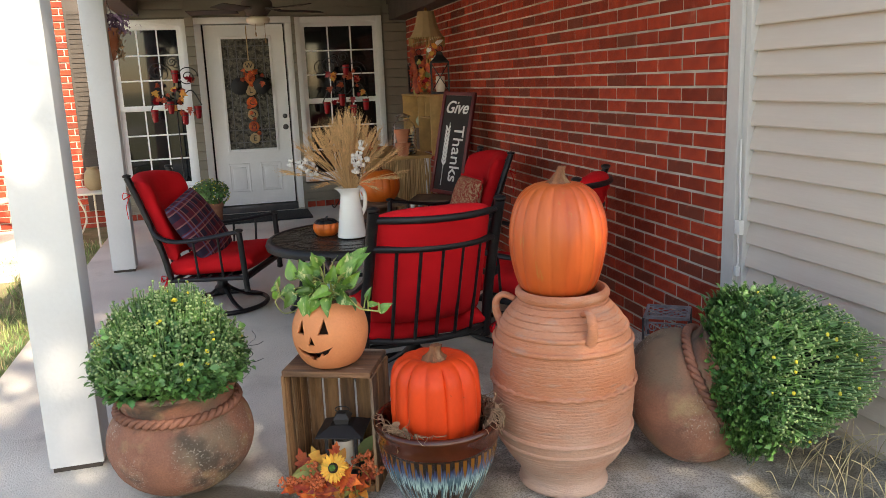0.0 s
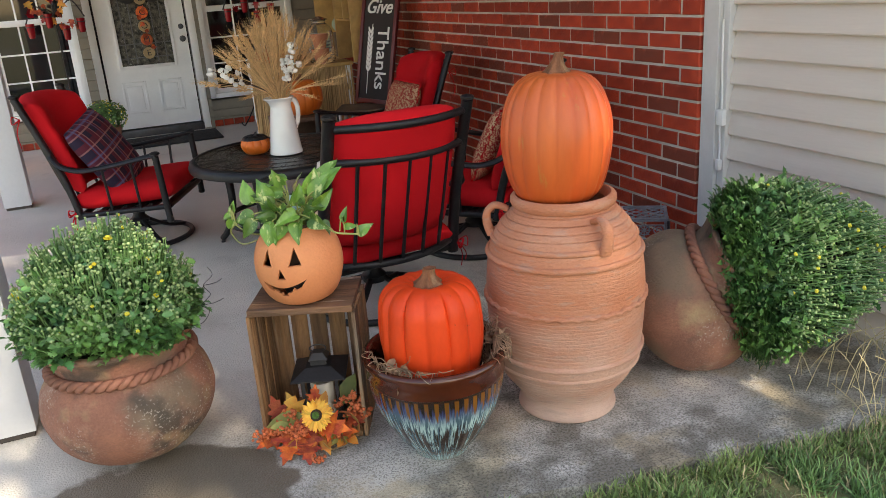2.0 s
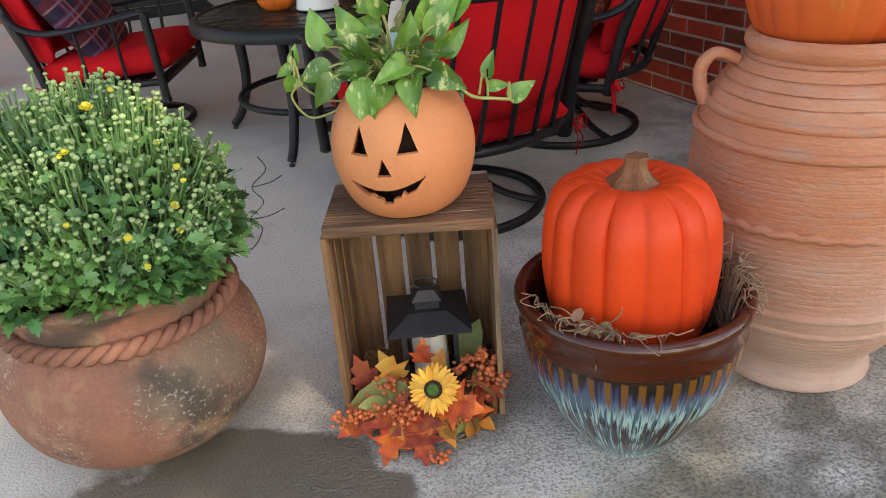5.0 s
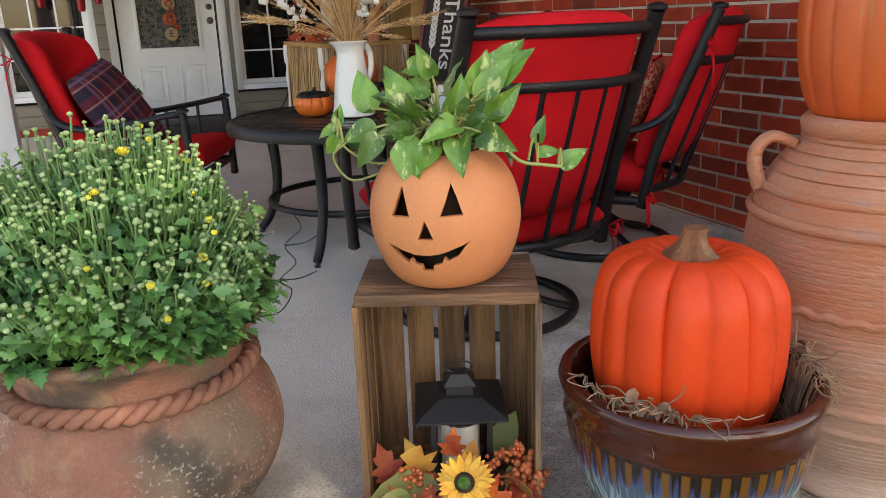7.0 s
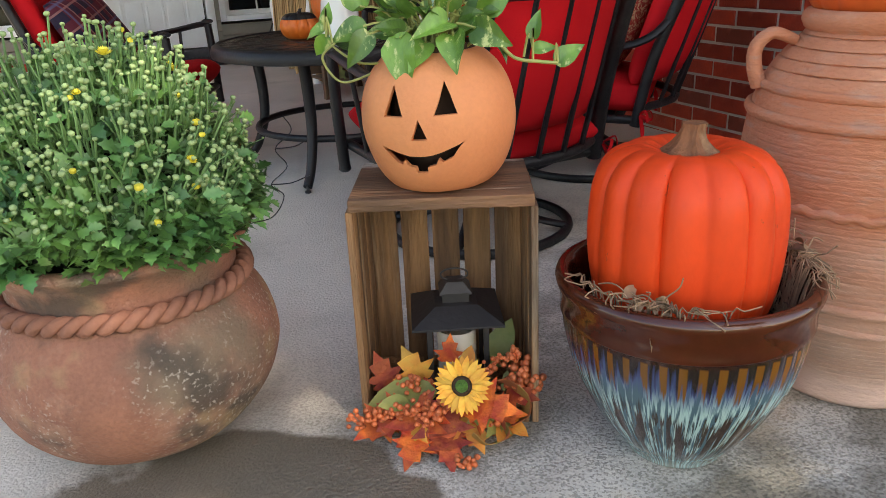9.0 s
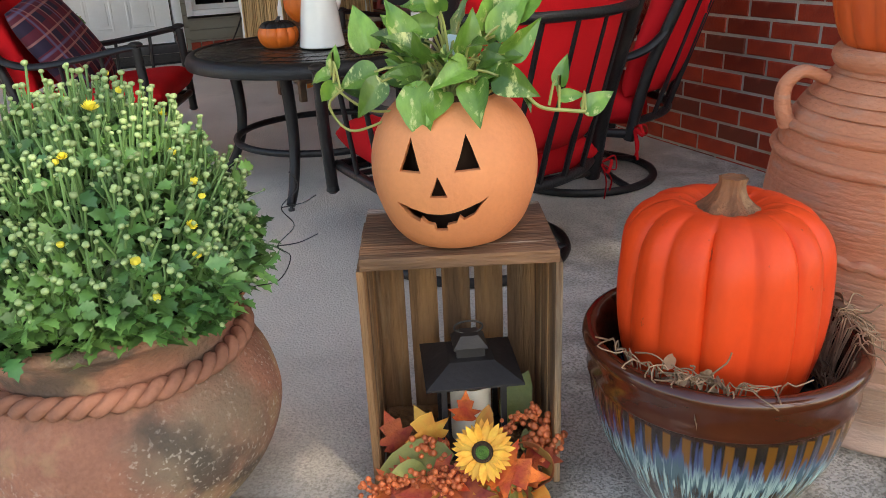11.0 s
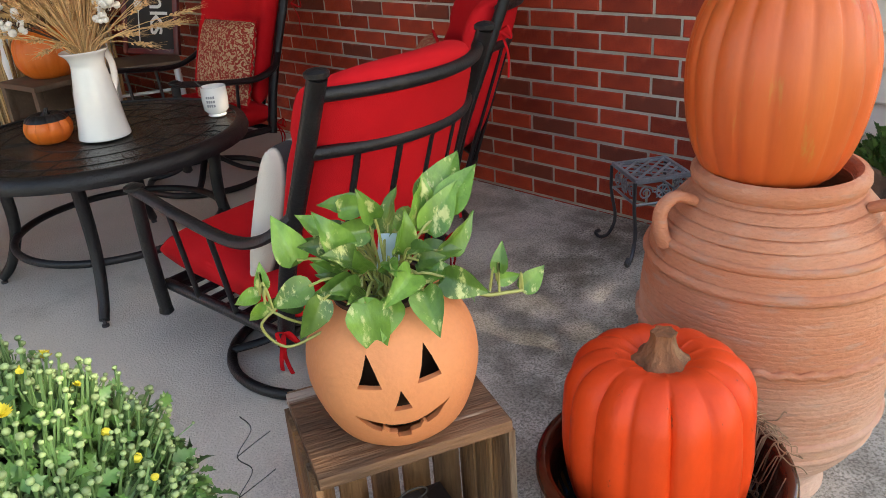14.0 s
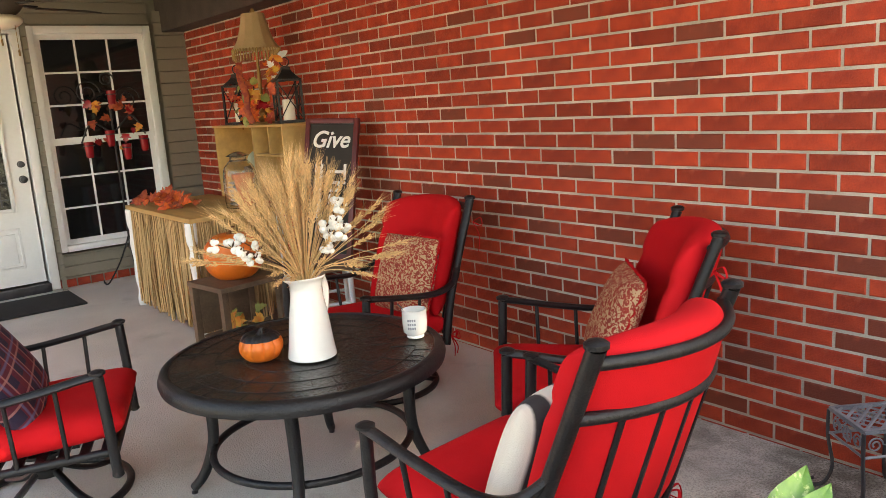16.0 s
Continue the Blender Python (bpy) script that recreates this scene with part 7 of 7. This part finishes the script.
def door_plant():
    rnd = random.Random(16)
    p = thing("potted_plant", pose(-2.36, -0.75, 0), "round green potted mum with tiny yellow flowers by the door", "plant")
    part("pot", lathe([(0.09, 0.0), (0.125, 0.20), (0.135, 0.21), (0.135, 0.24), (0.12, 0.24), (0.10, 0.03)], 28), OLDTERRA, p)
    lf = leaf(OVAL, 0.04, 0.3, 0.3)
    L, Fl = [], []
    for k in range(900):
        d = Vector((rnd.gauss(0, 1), rnd.gauss(0, 1), rnd.gauss(0.35, 0.8))).normalized()
        q = Vector((0, 0, 0.34)) + Vector((d.x * 0.20, d.y * 0.20, d.z * 0.15)) * rnd.uniform(0.55, 1.03)
        if k % 8 == 0:
            Fl.append(aim(Vector((0, 0, 0.34)) + Vector((d.x * 0.205, d.y * 0.205, d.z * 0.155)), d, 0.5))
        L.append(aim(q, d + Vector((rnd.gauss(0, 0.5), rnd.gauss(0, 0.5), 0.3)), rnd.uniform(0.6, 1.1), rnd.uniform(0, 6)))
    part("foliage", scatter(lf, L), MUMLEAF, p)
    tagged(part("flower_specks", scatter(lathe([(0.003, 0), (0.014, 0.004), (0.006, 0.012)], 7), Fl), YELLOW, p, "tiny yellow flowers"), kind="stuff")
    return p


door_plant()


def lattice_bench():
    b = thing("metal_bench", pose(-4.50, -1.15, 0, 0, 0, 75), "cream metal lattice garden bench beyond the porch posts", "bench")
    part("seat", join(*[box(-0.55, 0.55, -0.20 + 0.06 * k, -0.165 + 0.06 * k, 0.42, 0.435, 0.003) for k in range(7)]), CANDLE, b)
    for k in range(20):
        x = -0.55 + 1.1 * k / 19
        part("back_slat", box(x - 0.008, x + 0.008, 0.205, 0.217, 0.45, 0.85), CANDLE, b, smooth=0)
    for k in range(7):
        part("back_rail", box(-0.56, 0.56, 0.217, 0.227, 0.46 + 0.062 * k, 0.478 + 0.062 * k), CANDLE, b, smooth=0)
    for x in (-0.53, 0.53):
        for y in (-0.19, 0.21):
            part("leg", box(x - 0.018, x + 0.018, y - 0.018, y + 0.018, -0.02, 0.42, 0.004), CANDLE, b)
        part("armrest", tube(smooth_path([(x, 0.21, 0.66), (x, 0.0, 0.67), (x, -0.20, 0.63), (x, -0.20, 0.42)], 5), 0.015, 8), CANDLE, b)
    return b


lattice_bench()


def bistro_table():
    t = thing("bistro_table", pose(-3.42, -1.25, 0), "small wire-legged bistro table with a light top, behind the post", "table")
    part("tabletop", lathe([(0.001, 0.50), (0.28, 0.50), (0.285, 0.51), (0.28, 0.52), (0.001, 0.52)], 36), CANDLE, t)
    for k in range(3):
        a = k * 2.094 + 0.7
        part("leg", tube(smooth_path([(0.20 * math.cos(a), 0.20 * math.sin(a), 0.50), (0.10 * math.cos(a), 0.10 * math.sin(a), 0.25), (0.24 * math.cos(a), 0.24 * math.sin(a), 0.0)], 5), 0.009, 6), CANDLE, t)
    return t


bistro_table()
vase = tagged(part("clay_jar", lathe(profile_spline([(0.05, 0.521), (0.085, 0.58), (0.075, 0.68), (0.05, 0.72), (0.055, 0.74)], 4), 24), SHADE, m=pose(-3.40, -1.27, 0)), "tan clay jar on the bistro table", "jar")


# ---- small fixings ----
def cord():
    c = thing("extension_cord", pose(0.0, 0, 0), "white cord with a weather box and plug hanging on the trim", "cord")
    part("cable", tube(smooth_path([(0.018, -6.42, 1.12), (0.016, -6.425, 0.95), (0.02, -6.43, 0.79), (0.016, -6.425, 0.70), (0.018, -6.43, 0.60), (0.012, -6.432, 0.54)], 5), 0.004, 6), CORDW, c)
    part("cover_box", box(0.000, 0.024, -6.455, -6.418, 0.70, 0.765, 0.005), CORDW, c, "white plastic cover", m=None)
    part("plug", box(0.002, 0.022, -6.443, -6.421, 0.51, 0.555, 0.004), CORDW, c)
    return c


cord()


def wall_clip(y, z):
    c = thing("wall_clip", pose(0.047, y, z, 8, 0, 0), "bent white plastic siding clip with a screw", "clip", "white clips on the siding")
    part("strap", tube(smooth_path([(0.0, -0.07, -0.01), (-0.012, -0.035, 0.002), (-0.014, 0.0, 0.006), (-0.012, 0.04, 0.004), (0.0, 0.085, 0.012)], 5), 0.014, 6, flat=0.35), CORDW, c)
    part("end_tab", box(-0.006, 0.002, -0.085, -0.05, -0.03, 0.008, 0.002), CORDW, c)
    part("screw", moved(lathe([(0.006, 0), (0.005, 0.003), (0.001, 0.004)], 10), Matrix.Translation((-0.012, -0.055, -0.008)) @ Matrix.Rotation(radians(-90), 4, "Y")), STEEL, c)


wall_clip(-7.345, 1.225)
wall_clip(-7.345, 0.495)
wire = tagged(part("thin_wire", join(
    tube(smooth_path([(-2.235, -6.63, 0.375), (-2.19, -6.68, 0.42), (-2.15, -6.72, 0.44), (-2.125, -6.71, 0.47), (-2.145, -6.72, 0.495), (-2.115, -6.715, 0.52), (-2.13, -6.71, 0.55), (-2.10, -6.705, 0.575), (-2.11, -6.70, 0.60)], 6), 0.0009, 4),
    tube(smooth_path([(-2.145, -6.72, 0.495), (-2.11, -6.71, 0.490), (-2.08, -6.715, 0.50)], 5), 0.0010, 4),
    tube(smooth_path([(-2.13, -6.71, 0.55), (-2.095, -6.70, 0.548), (-2.075, -6.71, 0.56)], 5), 0.0010, 4)), BLACK), "thin dark dry vine twig rising beside the clay pot", "vine")


# ---- beyond the view ----
# Unseen pale slab, added only to throw sunlight back into the porch.
bounce_slab = structure("road", box(-22, -5.2, -26, 14, -0.07, -0.03), mat("pale_bounce_concrete", (0.34, 0.315, 0.28), 0.9, var=0.15, scale=0.8, grain=60, bump=0.3), "unseen pale slab added west of the porch to bounce light", "road")


def shade_tree(x, y, h, r, seed):
    rnd = random.Random(seed)
    t = thing("shade_tree", pose(x, y, -0.05), "unseen broad leafy tree added to shade the pots and porch", "tree")
    top = h - r * 0.3
    part("trunk", tube(smooth_path([(0, 0, 0), (0.05, 0.03, h * 0.3), (-0.04, 0.05, h * 0.6), (0, 0, top)], 5), [0.28 - 0.22 * i / 15 for i in range(16)], 10), BARK, t)
    L = []
    lf = leaf(OVAL, 0.16, 0.2, 0.3)
    for k in range(14):
        a = rnd.uniform(0, 6.28)
        e = Vector((r * 0.75 * math.cos(a), r * 0.75 * math.sin(a), h + rnd.uniform(-0.6, 0.6) * r))
        part("limb", tube(smooth_path([(0, 0, h * rnd.uniform(0.45, 0.75)), e * 0.5 + Vector((0, 0, h * 0.35)), e], 4), [0.09 - 0.008 * i for i in range(9)], 7), BARK, t)
        for _ in range(10):
            c = e + Vector((rnd.gauss(0, r * 0.28), rnd.gauss(0, r * 0.28), rnd.gauss(0, r * 0.25)))
            for _ in range(52):
                L.append(aim(c + Vector((rnd.gauss(0, 0.20), rnd.gauss(0, 0.20), rnd.gauss(0, 0.16))), (rnd.gauss(0, 1), rnd.gauss(0, 1), rnd.gauss(0.4, 0.6)), rnd.uniform(0.7, 1.3), rnd.uniform(0, 6)))
    part("crown", scatter(lf, L), TREELEAF, t, smooth=0)
    return t


# Unseen trees added in the sun's path to dapple pots and porch with shade.
shade_tree(0.75, -14.0, 7.66, 2.1, 3)
shade_tree(0.2, -15.6, 9.6, 2.4, 7)


# ---- pieces of walls and ground ----
def brick_mesh(name, l, h, d=0.03, ch=0.004):
    """A brick face with chamfered edges: y along the wall, x outwards to -x, origin at its near lower corner."""
    V = [(0, 0, 0), (0, l, 0), (0, l, h), (0, 0, h), (-d + ch, 0, 0), (-d + ch, l, 0), (-d + ch, l, h), (-d + ch, 0, h), (-d, ch, ch), (-d, l - ch, ch), (-d, l - ch, h - ch), (-d, ch, h - ch)]
    return V, [(4, 8, 9, 5), (5, 9, 10, 6), (6, 10, 11, 7), (7, 11, 8, 4), (8, 11, 10, 9), (0, 4, 5, 1), (1, 5, 6, 2), (2, 6, 7, 3), (3, 7, 4, 0)]


COURSE, PITCH, JOINT = 0.0702, 0.2195, 0.0115


def lay_bricks():
    rnd = random.Random(12)
    full = mesh("brick", brick_mesh("brick", PITCH - JOINT, COURSE - JOINT), 0)
    full.materials.append(BRICK)
    half_end = mesh("brick_half", brick_mesh("brick", PITCH / 2 + 0.018 - JOINT, COURSE - JOINT), 0)
    half_end.materials.append(BRICK)
    full_end = mesh("brick_end", brick_mesh("brick", PITCH + 0.018 - JOINT, COURSE - JOINT), 0)
    full_end.materials.append(BRICK)
    rest = []
    n = 0
    for k in range(40):
        z = -0.0616 + k * COURSE + JOINT / 2
        if z > 2.7:
            break
        y = -6.3075
        first = k % 2 == 1
        while y < -0.02:
            l = PITCH / 2 if first else PITCH
            end = y < -6.3
            l += 0.018 if end else 0
            first_was, first = first, False
            jx, jz = rnd.uniform(-0.002, 0.0015), rnd.uniform(-0.001, 0.001)
            if y < -3.6 and z < 2.0 and n < 300:
                part("brick", (half_end if first_was else full_end) if end else full, BRICK, wall_brick, m=pose(0.028 + jx, y + 0.001, z + jz))
                n += 1
            else:
                L = min(l, -0.001 - y) - JOINT
                if L > 0.02:
                    rest.append(moved(brick_mesh("b", L, COURSE - JOINT), Matrix.Translation((0.028 + jx, y, z + jz))))
            y += l
    part("bricks", join(*rest), BRICK, wall_brick, smooth=0)["kind"] = "stuff"
    far = []
    for k in range(42):
        z = -0.06 + k * COURSE
        x = -8 + (PITCH / 2 if k % 2 else 0)
        while x < -3.36:
            L = min(PITCH, -3.345 - x) - JOINT
            if L > 0.02:
                far.append(moved(brick_mesh("b", L, COURSE - JOINT), Matrix.Translation((x + L, 0.05, z)) @ Matrix.Rotation(radians(90), 4, "Z")))
            x += PITCH
    part("bricks", join(*far), BRICK, wall_nw, smooth=0)["kind"] = "stuff"


def lay_siding():
    me = mesh("siding_plank", lap(-7.56, -6.44), 30)
    me.materials.append(SIDING)
    for k in range(26):
        part("siding_plank", me, SIDING, wall_side, m=pose(0, 0, 0.032 + 0.104 * k))
    for x0, x1 in ((-2.462, -2.372), (-1.32, -1.285), (-0.268, 0.005), (-3.36, -3.31)):
        for k in range(22):
            if x1 - x0 > 0.02:
                m = Matrix.Translation((0, 0, 0.104 * k)) @ Matrix.Rotation(radians(90), 4, "Z")
                part("siding_plank", moved(lap(-x1, -x0), Matrix.Translation((0, -0.055, 0.0)) @ Matrix.Rotation(radians(-90), 4, "Z") @ Matrix.Scale(-1, 4, (0, 1, 0)) @ Matrix.Scale(1, 4)), OLDSIDE, wall_back, m=pose(0, 0, 0.104 * k))
    for x0, x1 in ((-1.28, -0.27), (-3.3, -2.46)):
        for k in range(3):
            part("siding_plank", box(x0, x1, -0.004 - 0.002, 0.02, 0.0 + 0.09 * k, 0.086 + 0.09 * k, 0.003), OLDSIDE, wall_back)
        for k in range(3):
            part("siding_plank", box(x0, x1, -0.006, 0.02, 2.20 + 0.09 * k, 2.286 + 0.09 * k, 0.003), OLDSIDE, wall_back)


def sill_bricks():
    """The course of bricks on edge under the door wall's siding."""
    x = -3.3
    me = mesh("sill_brick", brick_mesh("b", 0.10, 0.066), 0)
    me.materials.append(BRICK)
    while x < 0.0:
        if not -2.40 < x < -1.40:
            part("brick", me, BRICK, wall_back, m=Matrix.Translation((x + 0.10, 0.012, 0.002)) @ Matrix.Rotation(radians(90), 4, "Z"))
        x += 0.112


lay_bricks()
lay_siding()
sill_bricks()


def grass():
    rnd = random.Random(77)
    blades, dry = [], []
    bl = ([(-0.0022, 0, 0), (0.0022, 0, 0), (-0.0022, 0.06, 0.45), (0.0022, 0.06, 0.45), (-0.0014, 0.17, 0.78), (0.0014, 0.17, 0.78), (0.0, 0.34, 0.95)], [(0, 1, 3, 2), (2, 3, 5, 4), (4, 5, 6)])
    def put(x, y, hmin, hmax, p_dry):
        h = rnd.uniform(hmin, hmax)
        m = Matrix.Translation((x, y, -0.05)) @ Matrix.Rotation(rnd.uniform(0, 6.28), 4, "Z") @ Matrix.Rotation(rnd.gauss(0, 0.75), 4, "X") @ Matrix.Rotation(rnd.gauss(0, 0.3), 4, "Y") @ Matrix.Diagonal((1, h * 1.3, h, 1))
        (dry if rnd.random() < p_dry else blades).append(m)
    for _ in range(46000):
        x = rnd.uniform(-2.3, 0.6)
        edge = front_edge(x)
        y = edge - 0.01 - abs(rnd.gauss(0, 0.35))
        if x < -1.7 and rnd.random() < 0.75:
            continue
        pd = noise.noise((x * 1.6, y * 1.6, 0)) * 0.6 + 0.22
        bare = noise.noise((x * 2.4 + 5, y * 2.4, 3)) + 0.5 * noise.noise((x * 7, y * 7, 1))
        if bare > 0.24 and rnd.random() < 0.9:
            continue
        y += max(0, 0.05 * noise.noise((x * 6, 2, 0)) + 0.03) if rnd.random() < 0.3 else 0
        put(x, y, 0.025, 0.055 + 0.05 * max(0, noise.noise((x * 9, y * 9, 7)) + 0.3), max(0.08, pd))
    for _ in range(5000):
        y = rnd.uniform(-6.6, -1.0)
        put(SLAB_X0 - 0.01 - abs(rnd.gauss(0, 0.35)), y, 0.04, 0.09, 0.2)
    for _ in range(5000):
        x = rnd.uniform(-5.5, -2.6)
        put(x, SOUTH - 0.02 - abs(rnd.gauss(0, 0.25)), 0.04, 0.09, 0.2)
    # weeds and dry stalks along the foot of the siding
    weeds = []
    for _ in range(60):
        x, y = rnd.uniform(-0.45, 0.03), rnd.uniform(-7.75, -7.0)
        h = rnd.uniform(0.08, 0.24)
        lx, ly = rnd.gauss(0, 0.09), rnd.gauss(-0.03, 0.09)
        x2 = min(x + lx, 0.03)
        weeds.append(tube(smooth_path([(x, y, -0.03), ((x + x2) / 2, y + ly * 0.3, h * 0.65), (x2, y + ly, h)], 3), 0.0013, 3))
    tagged(part("grass", scatter(bl, blades), BLADE, smooth=0), "patchy green lawn grass beside the slab", "grass", kind="stuff")
    tagged(part("dry_grass", scatter(bl, dry), STRAWB, smooth=0), "dry straw-coloured grass in the lawn", "grass", kind="stuff")
    tagged(part("dry_weeds", join(*weeds), STRAWB), "thin dry weeds at the foot of the siding", "weeds", kind="stuff")


grass()
